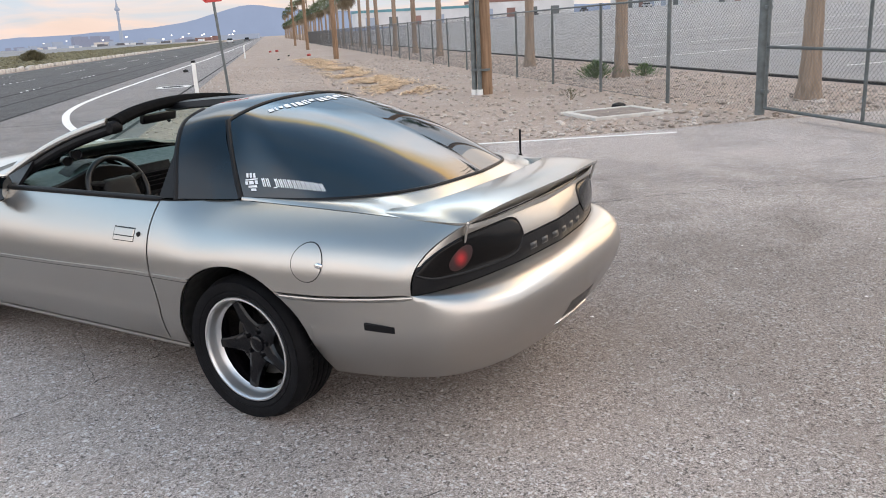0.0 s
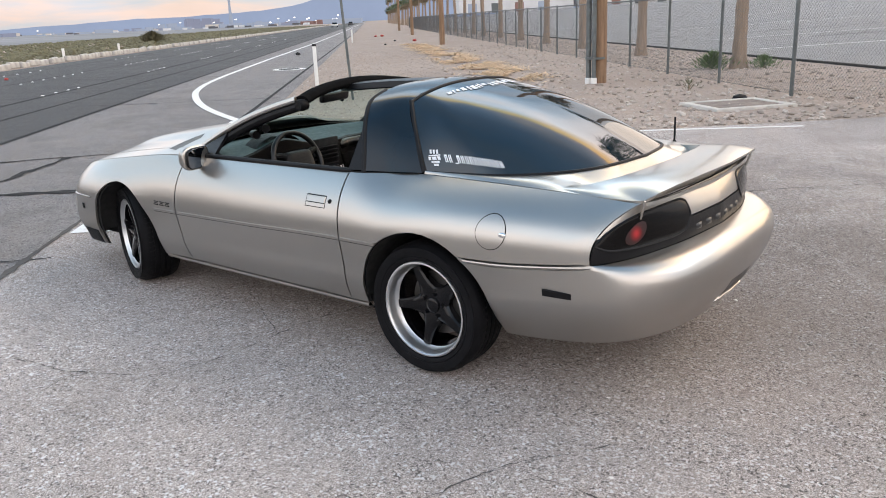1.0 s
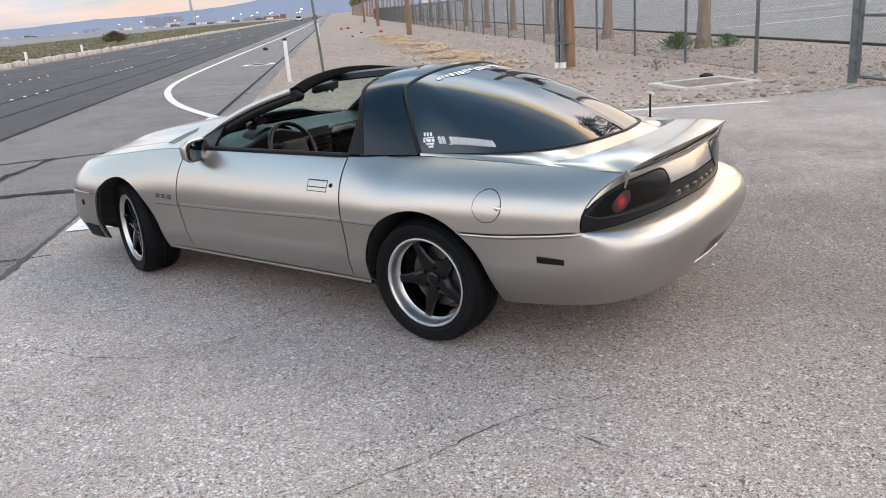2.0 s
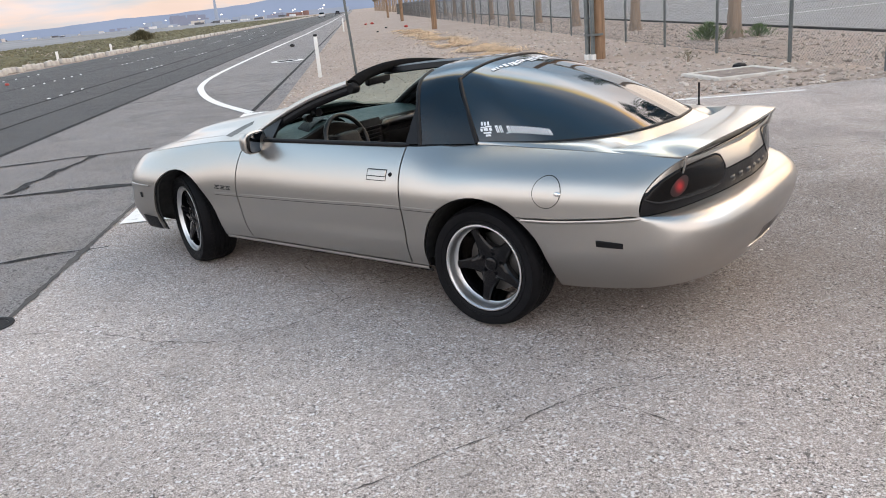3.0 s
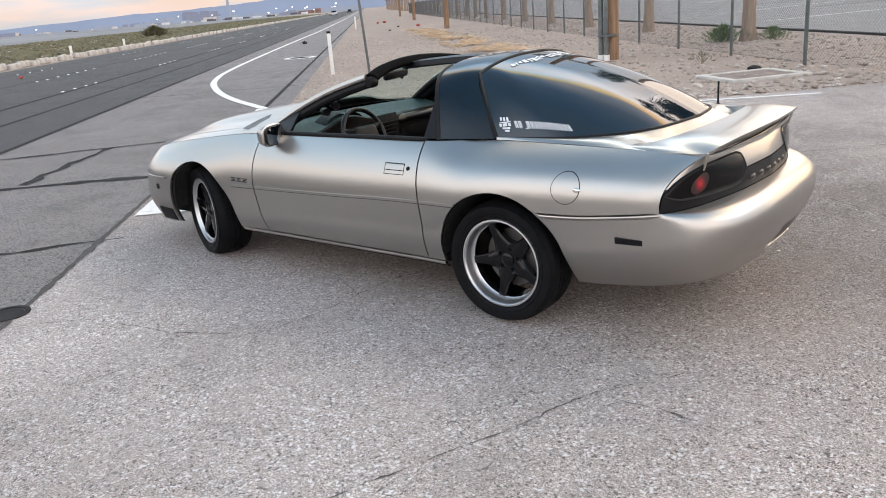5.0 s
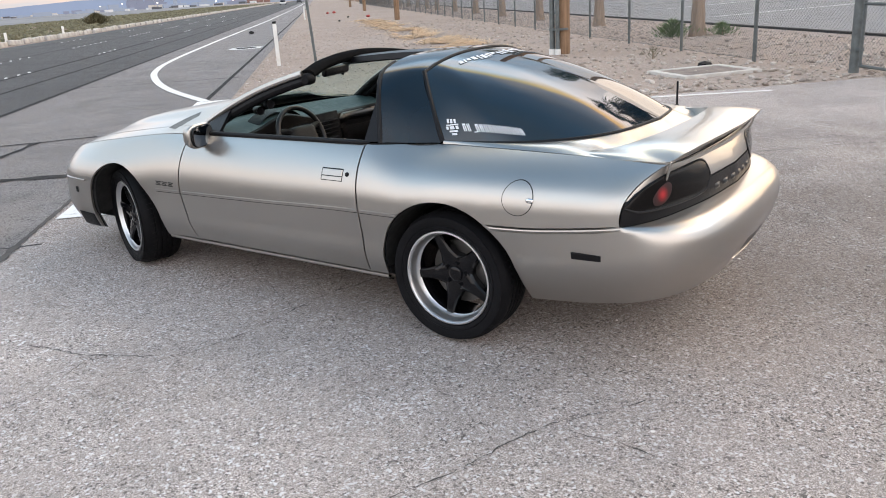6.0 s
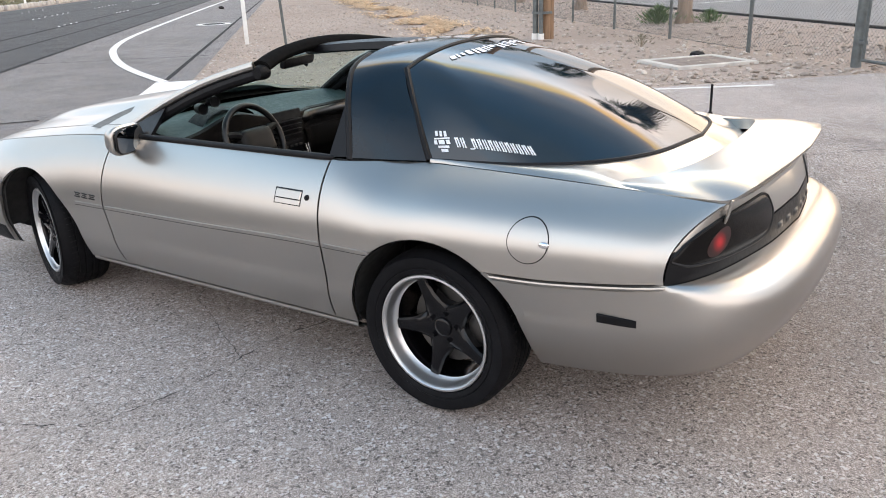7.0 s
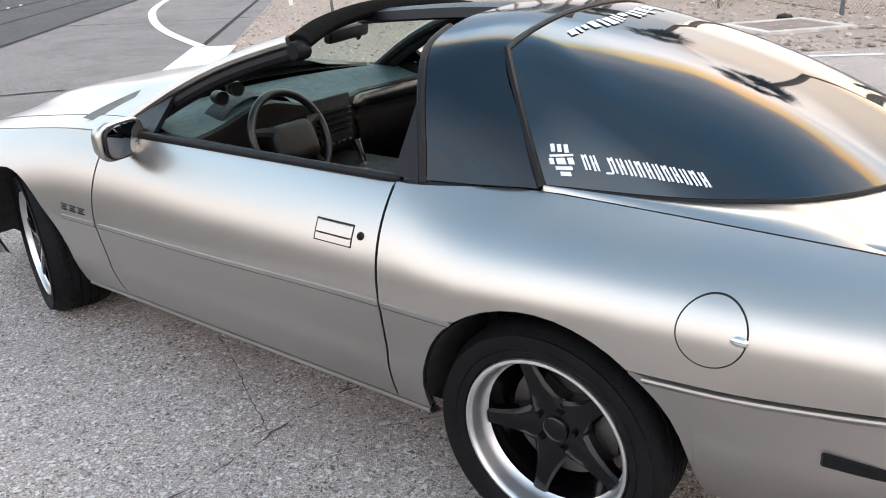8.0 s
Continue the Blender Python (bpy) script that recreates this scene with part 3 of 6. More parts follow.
def upper_wall(p, v, trim=0.006):
    """Above the crease: v runs from the crease (0) to the shoulder (1)."""
    lo = max(float(Cz(p)), arch_z(p) + trim)
    k = (lo - float(Cz(p))) / (float(Sz(p)) - float(Cz(p)))
    v = k + (1 - k) * v
    z = float(Cz(p)) + v * float(Sz(p) - Cz(p))
    h = v ** float(POWER(p))
    x, y = float(Cx(p)) + h * float(Sx(p) - Cx(p)), float(Cy(p)) + h * float(Sy(p) - Cy(p))
    return Vector((x + seam_shift(p, z), -y, z))


def lower_wall(p, v):
    """Below the crease: v runs from the bottom edge (0) to the crease (1)."""
    bz = max(float(Bz(p)), arch_z(p))
    zc, zm, z0 = float(Cz(p)), float(Mz(p)), float(Bz(p))
    top = max(zc, bz + 0.006)

    def at(z):
        if z >= zc:
            h = ((z - zc) / float(Sz(p) - Cz(p))) ** float(POWER(p))
            return float(Cx(p)) + h * float(Sx(p) - Cx(p)), float(Cy(p)) + h * float(Sy(p) - Cy(p))
        if z < zm:
            h = math.sin(max(0.0, (z - z0) / (zm - z0)) * math.pi / 2)
            return float(Bx(p)) + h * float(Mx(p) - Bx(p)), float(By(p)) + h * float(My(p) - By(p))
        t, e = (z - zm) / (zc - zm), float(SHELF(p))
        h = e * max(0.0, 1 - t**2.5) ** 0.4 + (1 - e) * (1 - t)
        return float(Cx(p)) + h * float(Mx(p) - Cx(p)), float(Cy(p)) + h * float(My(p) - Cy(p))

    t = v
    if SHELF(p) > 0.01 and v > 0.5:
        t = 0.5 + 0.5 * math.sin((v - 0.5) * math.pi)
        t = v + (t - v) * float(SHELF(p)) * 0.8
    z = bz + t * (top - bz)
    x, y = at(z)
    return Vector((x + seam_shift(p, z), -y, z))


def side_y(x, z):
    """The body side's outer y at a place along the car and a height (left side, negative)."""
    if z >= Cz(x):
        v = (z - float(Cz(x))) / float(Sz(x) - Cz(x))
        return float(upper_wall(x, v).y)
    zc, zm, z0 = float(Cz(x)), float(Mz(x)), float(Bz(x))
    if z < zm:
        return -(float(By(x)) + math.sin(max(0.0, (z - z0) / (zm - z0)) * math.pi / 2) * float(My(x) - By(x)))
    return -(float(My(x)) + (z - zm) / (zc - zm) * float(Cy(x) - My(x)))


def arch_cols(ax):
    return [ax - ARCH * math.cos(math.pi * k / 24) * 0.9999 for k in range(25)]


def span(a, b, n):
    return [a + (b - a) * k / n for k in range(n + 1)]


def mirrored(pt):
    return Vector((pt[0], -pt[1], pt[2]))


def panel(name, rows, mat, parent, label="", gap=0.0036, lip=0.014, right=False, both=False):
    """A body panel from rows of points: its edges draw back by half a gap and turn inwards."""
    bm = bmesh.new()
    for side in ((False, True) if both else (right,)):
        grid_bm([[mirrored(q) if side else q for q in row] for row in rows], bm=bm, flip=side)
    bmesh.ops.remove_doubles(bm, verts=bm.verts, dist=2e-4)
    bm.normal_update()
    mid = sum((f.normal.dot(f.calc_center_median() - Vector((f.calc_center_median().x * 0.8, 0, 0.45))) * f.calc_area() for f in bm.faces))
    if mid < 0:
        bmesh.ops.reverse_faces(bm, faces=bm.faces)
    bm.normal_update()
    edge_verts = {v for e in bm.edges if e.is_boundary for v in e.verts}
    moves = {}
    for v in edge_verts:
        inner = [e.other_vert(v).co - v.co for e in v.link_edges if not e.is_boundary]
        if inner:
            d = sum(inner, Vector())
            if d.length > 1e-6:
                moves[v] = d.normalized() * gap
    for v, d in moves.items():
        v.co += d
    normals = {v: v.normal.copy() for v in edge_verts}
    new_geo = bmesh.ops.extrude_edge_only(bm, edges=[e for e in bm.edges if e.is_boundary])["geom"]
    fresh = [g for g in new_geo if isinstance(g, bmesh.types.BMVert)]
    for v in fresh:
        near = min((e.other_vert(v) for e in v.link_edges if e.other_vert(v) in normals), key=lambda o: (o.co - v.co).length, default=None)
        if near:
            v.co = near.co - normals[near] * lip
    return part(name, bm, mat, parent, label)


car = thing("car", "pewter metallic two-door coupe with roof panels off, parked on asphalt", "car")
ROWS_U = [1 - (1 - k / 12) ** 1.35 for k in range(13)]
ROWS_L = [k / 14 for k in range(15)]


def wall_rows(ps, fn, vs):
    return [[fn(p, v) for p in ps] for v in vs]


F_COLS = [-3.3] + span(-3.2, AXLE_F - ARCH - 0.003, 4) + arch_cols(AXLE_F) + span(AXLE_F + ARCH + 0.003, SEAM_F, 6)
D_COLS = span(SEAM_F, SEAM_R, 26)
Q_COLS = span(SEAM_R, AXLE_R - ARCH - 0.003, 3) + arch_cols(AXLE_R) + span(AXLE_R + ARCH + 0.003, CORNER, 12)
N_COLS = span(-4.3, -3.3, 18)
T_COLS = span(CORNER, 1.75, 26)
ARCH_TOP = max(p for p in [0.2 + 0.0005 * k for k in range(140)] if arch_z(p) >= float(Cz(p)) - 0.0015)
ARCH_TOP_FRONT = min(-p for p in [0.2 + 0.0005 * k for k in range(140)] if arch_z(-p) >= float(Cz(-p)) - 0.0015)
BUMP_COLS = [ARCH_TOP] + [p for p in arch_cols(AXLE_R) if p > 0 and arch_z(p) < float(Cz(p)) - 0.004] + span(AXLE_R + ARCH + 0.003, 1.75, 44)
doors, quarters, fenders = [], [], []
for right in (False, True):
    rows = wall_rows(F_COLS, lower_wall, ROWS_L) + wall_rows(F_COLS, upper_wall, ROWS_U)[1:]
    fenders.append(panel("fender", rows, PAINT, car, right=right))
    rows = wall_rows(D_COLS, lower_wall, ROWS_L) + wall_rows(D_COLS, upper_wall, ROWS_U)[1:]
    doors.append(panel("door", rows, PAINT, car, "pewter door with its window lowered", right=right, gap=0.005))
    front_bit = span(SEAM_R, AXLE_R - ARCH - 0.003, 3)
    rows = wall_rows(Q_COLS, lambda p, v: upper_wall(p, v, 0.0), ROWS_U)
    front_bit = front_bit + [p for p in arch_cols(AXLE_R) if p < 0 and arch_z(p) < float(Cz(p)) - 0.004] + [ARCH_TOP_FRONT]
    quarters.append(panel("quarter_panel", rows, PAINT, car, right=right))
    panel("sill_end", wall_rows(front_bit, lower_wall, ROWS_L), PAINT, car, right=right, gap=0.003)
    # rocker in dull black: the shadow below the sill, put into its colour
    ps = span(AXLE_F + ARCH + 0.035, AXLE_R - ARCH - 0.035, 30)
    rows = [[Vector((p, -0.838 + 0.05 * k * k, 0.290 - 0.06 * k)) for p in ps] for k in (0, 0.33, 0.66, 1.0)]
    panel("rocker", rows, COWL_BLACK, car, "underside of the sill, its shade put in as dull black", right=right)
    rows = [[Vector((p, y, z)) for p in span(AXLE_F + ARCH + 0.012, AXLE_R - ARCH - 0.008, 24)] for y, z in ((-0.848, 0.286), (-0.856, 0.281), (-0.857, 0.272), (-0.850, 0.262), (-0.832, 0.254), (-0.80, 0.250))]
    panel("sill_edge", rows, PAINT, car, right=right, gap=0.0, lip=0.004)
panel("front_bumper", wall_rows(N_COLS, lower_wall, ROWS_L) + wall_rows(N_COLS, upper_wall, ROWS_U)[1:], PAINT, car, both=True)
rear_bumper = panel("rear_bumper", wall_rows(BUMP_COLS, lower_wall, [k / 22 for k in range(23)]), PAINT, car, both=True)


BLACK_TOP = 0.46
panel("tail_panel", wall_rows(T_COLS, upper_wall, [BLACK_TOP * k / 6 for k in range(7)]), BLACK_SATIN, car, "satin black panel between the tail lamps", both=True)
panel("rear_cove", wall_rows(T_COLS, upper_wall, [BLACK_TOP + (1 - BLACK_TOP) * k / 7 for k in range(8)]), PAINT, car, both=True)

# added near-black inner shell, so that the gaps look into darkness
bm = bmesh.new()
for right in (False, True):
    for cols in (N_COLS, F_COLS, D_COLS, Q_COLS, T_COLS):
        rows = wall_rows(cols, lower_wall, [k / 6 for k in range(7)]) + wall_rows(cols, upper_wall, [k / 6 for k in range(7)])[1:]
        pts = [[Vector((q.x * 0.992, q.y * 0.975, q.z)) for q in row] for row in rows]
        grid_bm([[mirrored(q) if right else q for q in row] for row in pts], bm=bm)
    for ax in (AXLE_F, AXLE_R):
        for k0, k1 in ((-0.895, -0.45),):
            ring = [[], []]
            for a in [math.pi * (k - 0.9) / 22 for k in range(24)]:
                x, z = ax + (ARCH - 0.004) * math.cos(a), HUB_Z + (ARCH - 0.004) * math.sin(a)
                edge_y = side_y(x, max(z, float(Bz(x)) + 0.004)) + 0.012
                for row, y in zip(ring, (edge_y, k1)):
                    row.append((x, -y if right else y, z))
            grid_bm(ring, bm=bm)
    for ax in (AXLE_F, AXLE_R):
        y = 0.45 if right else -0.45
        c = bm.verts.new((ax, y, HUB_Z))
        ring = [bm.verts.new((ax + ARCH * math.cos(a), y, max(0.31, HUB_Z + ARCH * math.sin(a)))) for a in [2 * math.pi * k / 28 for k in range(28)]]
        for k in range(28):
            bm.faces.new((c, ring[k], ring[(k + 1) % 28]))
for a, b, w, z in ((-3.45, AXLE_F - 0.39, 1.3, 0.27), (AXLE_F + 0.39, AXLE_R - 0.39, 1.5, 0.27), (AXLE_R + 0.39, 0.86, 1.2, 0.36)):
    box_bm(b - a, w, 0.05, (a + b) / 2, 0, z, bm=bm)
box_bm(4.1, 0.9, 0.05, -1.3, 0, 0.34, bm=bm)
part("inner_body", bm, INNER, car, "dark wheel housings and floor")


# hood, fender tops and cowl
def hood_z(p, f):
    crown = float(curve([-4.3, -3.6, -2.57, -1.9], [0.02, 0.055, 0.085, 0.075])(p))
    power = 0.028 * smoothstep(0.62, 0.42, abs(f)) * smoothstep(-3.6, -2.9, p)
    return float(Sz(p)) + crown * (1 - abs(f) ** 2.2) + power


HOOD_COLS = span(-4.2, -3.2, 12) + span(-3.2, -1.94, 18)[1:]
rows = [[Vector((float(Sx(p)) + (-0.10 * (1 - f * f) + 0.10 * f**4) * smoothstep(-2.6, -1.94, p), f * float(Sy(p)), hood_z(p, f))) for p in HOOD_COLS] for f in [-0.84 + 1.68 * k / 28 for k in range(29)]]
panel("hood", rows, PAINT, car, "pewter hood with a raised centre")
for sgn in (-1, 1):
    cols = span(-4.2, -1.9, 34)
    rows = [[Vector((float(Sx(p)), sgn * f * float(Sy(p)), hood_z(p, f))) for p in cols] for f in (0.845, 0.88, 0.92, 0.96, 1.0)]
    panel("fender_top", rows, PAINT, car, gap=0.0015)
# windshield, pillars, header and roof
WS_BASE = curve([-1, -0.6, 0, 0.6, 1], [-1.85, -1.99, -2.05, -1.99, -1.85])
WS_TOP = curve([-1, -0.6, 0, 0.6, 1], [-1.15, -1.21, -1.235, -1.21, -1.15])


def ws_point(w, v):
    b = Vector((float(WS_BASE(w)), 0.715 * w, 0.935 + 0.02 * (1 - w * w)))
    t = Vector((float(WS_TOP(w)), 0.525 * w, 1.235 + 0.060 * (1 - w * w)))
    q = b.lerp(t, v)
    q.z += 0.035 * math.sin(math.pi * v)
    return q


rows = []
for k in (0.0, 0.35, 0.7, 1.0):
    row = []
    for f in [-1 + j / 14 for j in range(29)]:
        front, back = Vector((-2.236 + 0.10 * f * f, f * 0.745, 0.935 + 0.07 * (1 - f * f))), ws_point(f, 0.0) + Vector((0.012, 0, 0.002))
        row.append(front.lerp(back, k) + Vector((0, 0, -0.010 * math.sin(math.pi * k))))
    rows.append(row)
part("cowl", tidy(grid_bm(rows)), COWL, car, "black cowl below the windshield")
bm = grid_bm([[ws_point(-1 + k / 12, v / 12) for k in range(25)] for v in range(13)])
ws = part("windshield", tidy(bm), WINDSHIELD, car, "clear green-tinted windshield")
ws.visible_shadow = False
for sgn in (-1, 1):
    outer = [ws_point(sgn, v / 10) for v in range(11)]
    bm = tube_bm([q + Vector((0.0, sgn * 0.012, 0.012)) for q in outer], 0.021, 10, flat=1.25)
    part("windshield_pillar", bm, PAINT, car)
    bm = tube_bm([q + Vector((0.025, sgn * 0.004, -0.022)) for q in outer], 0.027, 10)
    part("pillar_seal", bm, BLACK_TRIM, car, "black rubber seal along the windshield pillar")
    part("pillar_trim", tube_bm([q + Vector((0.004, -sgn * 0.018, -0.004)) for q in outer], 0.024, 10), VINYL, car, "dark inner trim of the windshield pillar")
bm = tube_bm([ws_point(-1 + k / 10, 1.0) + Vector((0.025, 0, 0.004)) for k in range(21)], 0.030, 14, flat=1.5)
part("header", bm, COWL_BLACK, car, "black windshield header rail")

HOOP_Q = [-1, -0.86, -0.72, -0.58, -0.42, -0.2, 0]
HFx = curve(HOOP_Q, [-0.425, -0.45, -0.482, -0.52, -0.575, -0.60, -0.605])
HFy = curve(HOOP_Q, [0.776, 0.738, 0.695, 0.635, 0.52, 0.27, 0.0])
HFz = curve(HOOP_Q, [0.946, 1.03, 1.11, 1.19, 1.268, 1.318, 1.330])
HRx = curve(HOOP_Q, [-0.125, -0.175, -0.235, -0.30, -0.34, -0.33, -0.32])
HRy = curve(HOOP_Q, [0.697, 0.66, 0.615, 0.56, 0.49, 0.26, 0.0])
HRz = curve(HOOP_Q, [0.947, 1.035, 1.125, 1.205, 1.268, 1.318, 1.330])


def hoop_point(q, v):
    a = -abs(q)
    s = -1 if q < 0 else 1
    f = Vector((float(HFx(a)), s * float(HFy(a)), float(HFz(a))))
    r = Vector((float(HRx(a)), s * float(HRy(a)), float(HRz(a))))
    pt = f.lerp(r, v)
    out = Vector((0, s * abs(a) ** 1.0, 1.0 + a)).normalized()
    return pt + out * 0.007 * math.sin(math.pi * v)


qs = [-1 + k / 24 for k in range(49)]
panel("roof_hoop", [[hoop_point(q, v / 10) for q in qs] for v in range(11)], BLACK_GLOSS, car, "gloss black rear roof hoop and side pillars", gap=0.002, lip=0.03)
for sgn in (-1, 1):
    tri = [Vector((-0.432, sgn * 0.778, 0.950)), Vector((-0.522, sgn * 0.80, 0.950)), Vector((-0.518, sgn * 0.682, 1.135)), Vector((-0.495, sgn * 0.686, 1.135))]
    bm = bmesh.new()
    a = [bm.verts.new(q) for q in tri]
    b = [bm.verts.new(q + Vector((0, -sgn * 0.03, 0))) for q in tri]
    bm.faces.new(a)
    bm.faces.new(b[::-1])
    for k in range(4):
        bm.faces.new((a[k], a[(k + 1) % 4], b[(k + 1) % 4], b[k]))
    bmesh.ops.recalc_face_normals(bm, faces=bm.faces)
    part("window_corner", bm, BLACK_SATIN, car, "black triangular corner trim behind the door window")
    bm = tube_bm([hoop_point(sgn * (1 - 0.7 * k / 14), 0.0) + Vector((-0.012, 0, -0.008)) for k in range(15)], 0.014, 8)
    part("pillar_seal", bm, BLACK_TRIM, car, "black rubber seal on the roof hoop")
rows = []
for k in range(13):
    x = -1.24 + 0.67 * k / 12
    z = 1.292 + 0.038 * math.sin(math.pi * 0.5 * k / 12)
    rows.append([Vector((x, y, z - 0.9 * y * y - (0.03 if abs(y) > 0.094 else 0))) for y in (-0.10, -0.09, -0.05, 0, 0.05, 0.09, 0.10)])
panel("roof_bar", rows, BLACK_SATIN, car, "satin black centre roof bar", gap=0.0, lip=0.03)

# rear glass, hatch deck and spoiler
GB_W = [-1, -0.75, -0.5, -0.25, 0]
GBx, GBy, GBz = curve(GB_W, [-0.115, 0.22, 0.48, 0.650, 0.705]), curve(GB_W, [0.690, 0.640, 0.525, 0.30, 0.0]), curve(GB_W, [0.949, 0.955, 0.966, 0.978, 0.985])


def mirrored_curve(w, cx, cy, cz):
    a = -abs(w)
    return Vector((float(cx(a)), math.copysign(float(cy(a)), w), float(cz(a))))


def glass_top(w):
    a = abs(w)
    return Vector((-0.32 - 0.018 * a * a, 0.50 * w, 1.328 - 0.070 * a**2.6))


def rear_glass(w, v):
    t, b = glass_top(w), mirrored_curve(w, GBx, GBy, GBz)
    m = (t + b) / 2 + Vector((0.05, 0.075 * w, 0.095 - 0.02 * abs(w)))
    if abs(w) > 0.0:
        edge = (t + b) / 2 + Vector((0.006, 0.03 * w, 0.012))
        k = smoothstep(0.72, 1.0, abs(w))
        m = m.lerp(edge, k)
    return (1 - v) ** 2 * t + 2 * v * (1 - v) * m + v * v * b


ws_ = [-1 + k / 30 for k in range(61)]
bm = grid_bm([[rear_glass(w, v / 20) for w in ws_] for v in range(21)])
rear_window = part("rear_window", tidy(bm), TINT, car, "large wrap-round black-tinted rear window", smooth=80)
for pts in ([rear_glass(w, 0.0) for w in ws_], [rear_glass(w, 1.0) for w in ws_]):
    part("glass_seal", tube_bm([q + Vector((0, 0, 0.001)) for q in pts], 0.008, 6), BLACK_TRIM, rear_window)
for sgn in (-1, 1):
    part("glass_seal", tube_bm([rear_glass(sgn, k / 12) + Vector((-0.004, 0, 0)) for k in range(13)], 0.013, 8), BLACK_TRIM, rear_window)
DK_W = [-1, -0.75, -0.5, -0.3, -0.15, 0]
DOx, DOy, DOz = curve(DK_W, [-0.115, 0.32, 0.72, 0.965, 1.02, 1.05]), curve(DK_W, [0.700, 0.700, 0.685, 0.645, 0.42, 0.0]), curve(DK_W, [0.943, 0.939, 0.927, 0.908, 0.905, 0.905])
rows = []
for k in range(9):
    v = k / 8
    row = []
    for w in ws_:
        a, b = mirrored_curve(w, GBx, GBy, GBz), mirrored_curve(w, DOx, DOy, DOz)
        q = a.lerp(b, v)
        q.z += 0.012 * math.sin(math.pi * v) * (abs(w) > 0.4) - 0.045 * math.sin(math.pi * v) * (1 - smoothstep(0.3, 0.62, abs(w)))
        row.append(q)
    rows.append(row)
panel("hatch", rows, PAINT, car, "pewter hatch deck round the rear window")
SP_W = [-1, -0.8, -0.6, -0.42, -0.3, -0.18, 0]
SIx, SIy, SIz = curve(SP_W, [0.40, 0.55, 0.68, 0.77, 0.81, 0.83, 0.84]), curve(SP_W, [0.665, 0.630, 0.575, 0.49, 0.40, 0.25, 0.0]), curve(SP_W, [0.922, 0.936, 0.946, 0.966, 0.977, 0.981, 0.982])
SLx, SLy, SLz = curve(SP_W, [0.42, 0.78, 0.965, 1.03, 1.06, 1.085, 1.10]), curve(SP_W, [0.690, 0.683, 0.656, 0.58, 0.45, 0.26, 0.0]), curve(SP_W, [0.922, 0.925, 0.920, 0.950, 0.966, 0.975, 0.978])
rows = []
for k in range(15):
    row = []
    for w in ws_:
        a, b = mirrored_curve(w, SIx, SIy, SIz), mirrored_curve(w, SLx, SLy, SLz)
        body = 1 - smoothstep(0.55, 0.75, abs(w))
        if k == 0:
            q = a + Vector((-0.01, 0, -0.045))
        elif k <= 9:
            v = (k - 1) / 8
            q = a.lerp(b, v)
            q.z += 0.010 * math.sin(math.pi * v)
        elif k == 10:
            q = b + Vector((-0.002, 0, -0.012))
        else:
            v = (k - 10) / 4
            q = b + Vector((-0.085 * math.sin(v * math.pi / 2) * body - 0.004, 0, -0.012 - (0.058 * v * v) * body - 0.01 * (1 - body)))
            q.y *= 1 - 0.03 * v * body
        row.append(q)
    rows.append(row)
bm = grid_bm(rows)
spoiler = part("spoiler", tidy(bm), PAINT, car, "pewter spoiler across the tail", smooth=30)


# lamps
def wall_patch(p0, p1, vlo, vhi, n, m, lift, crown=0.0):
    rows = []
    for i in range(m + 1):
        row = []
        for k in range(n + 1):
            p = p0 + (p1 - p0) * k / n
            v = vlo(p) + (vhi(p) - vlo(p)) * i / m
            q, du, dv = upper_wall(p, v), upper_wall(p + 0.01, v) - upper_wall(p - 0.01, v), upper_wall(p, min(1, v + 0.02)) - upper_wall(p, max(0, v - 0.02))
            nrm = du.cross(dv).normalized()
            if nrm.x < 0 and nrm.y > 0:
                nrm = -nrm
            e = min(k, n - k, i, m - i)
            row.append(q + nrm * (lift * (0.0 if e == 0 else 1.0) + crown * math.sin(math.pi * k / n) * math.sin(math.pi * i / m)))
        rows.append(row)
    return rows


for right in (False, True):
    rows = []
    for p in span(-3.34, AXLE_F - ARCH - 0.004, 10):
        q = upper_wall(p, 0.0)
        rows.append([Vector((q.x, q.y + 0.004, q.z + 0.006)), Vector((q.x, q.y - 0.007, q.z + 0.003)), Vector((q.x, q.y - 0.008, q.z - 0.004)), Vector((q.x, q.y + 0.003, q.z - 0.010))])
    part("bumper_edge", grid_bm([[mirrored(q) if right else q for q in row] for row in rows], flip=not right), PAINT, fenders[int(right)])
LAMP_LO = curve([0.86, 0.95, 1.25, 1.36, 1.40, 1.42], [0.33, 0.22, 0.18, 0.22, 0.34, 0.50])
LAMP_HI = curve([0.86, 0.89, 0.94, 1.0, 1.15, 1.30, 1.37, 1.40, 1.42], [0.38, 0.62, 0.77, 0.82, 0.85, 0.86, 0.80, 0.68, 0.54])
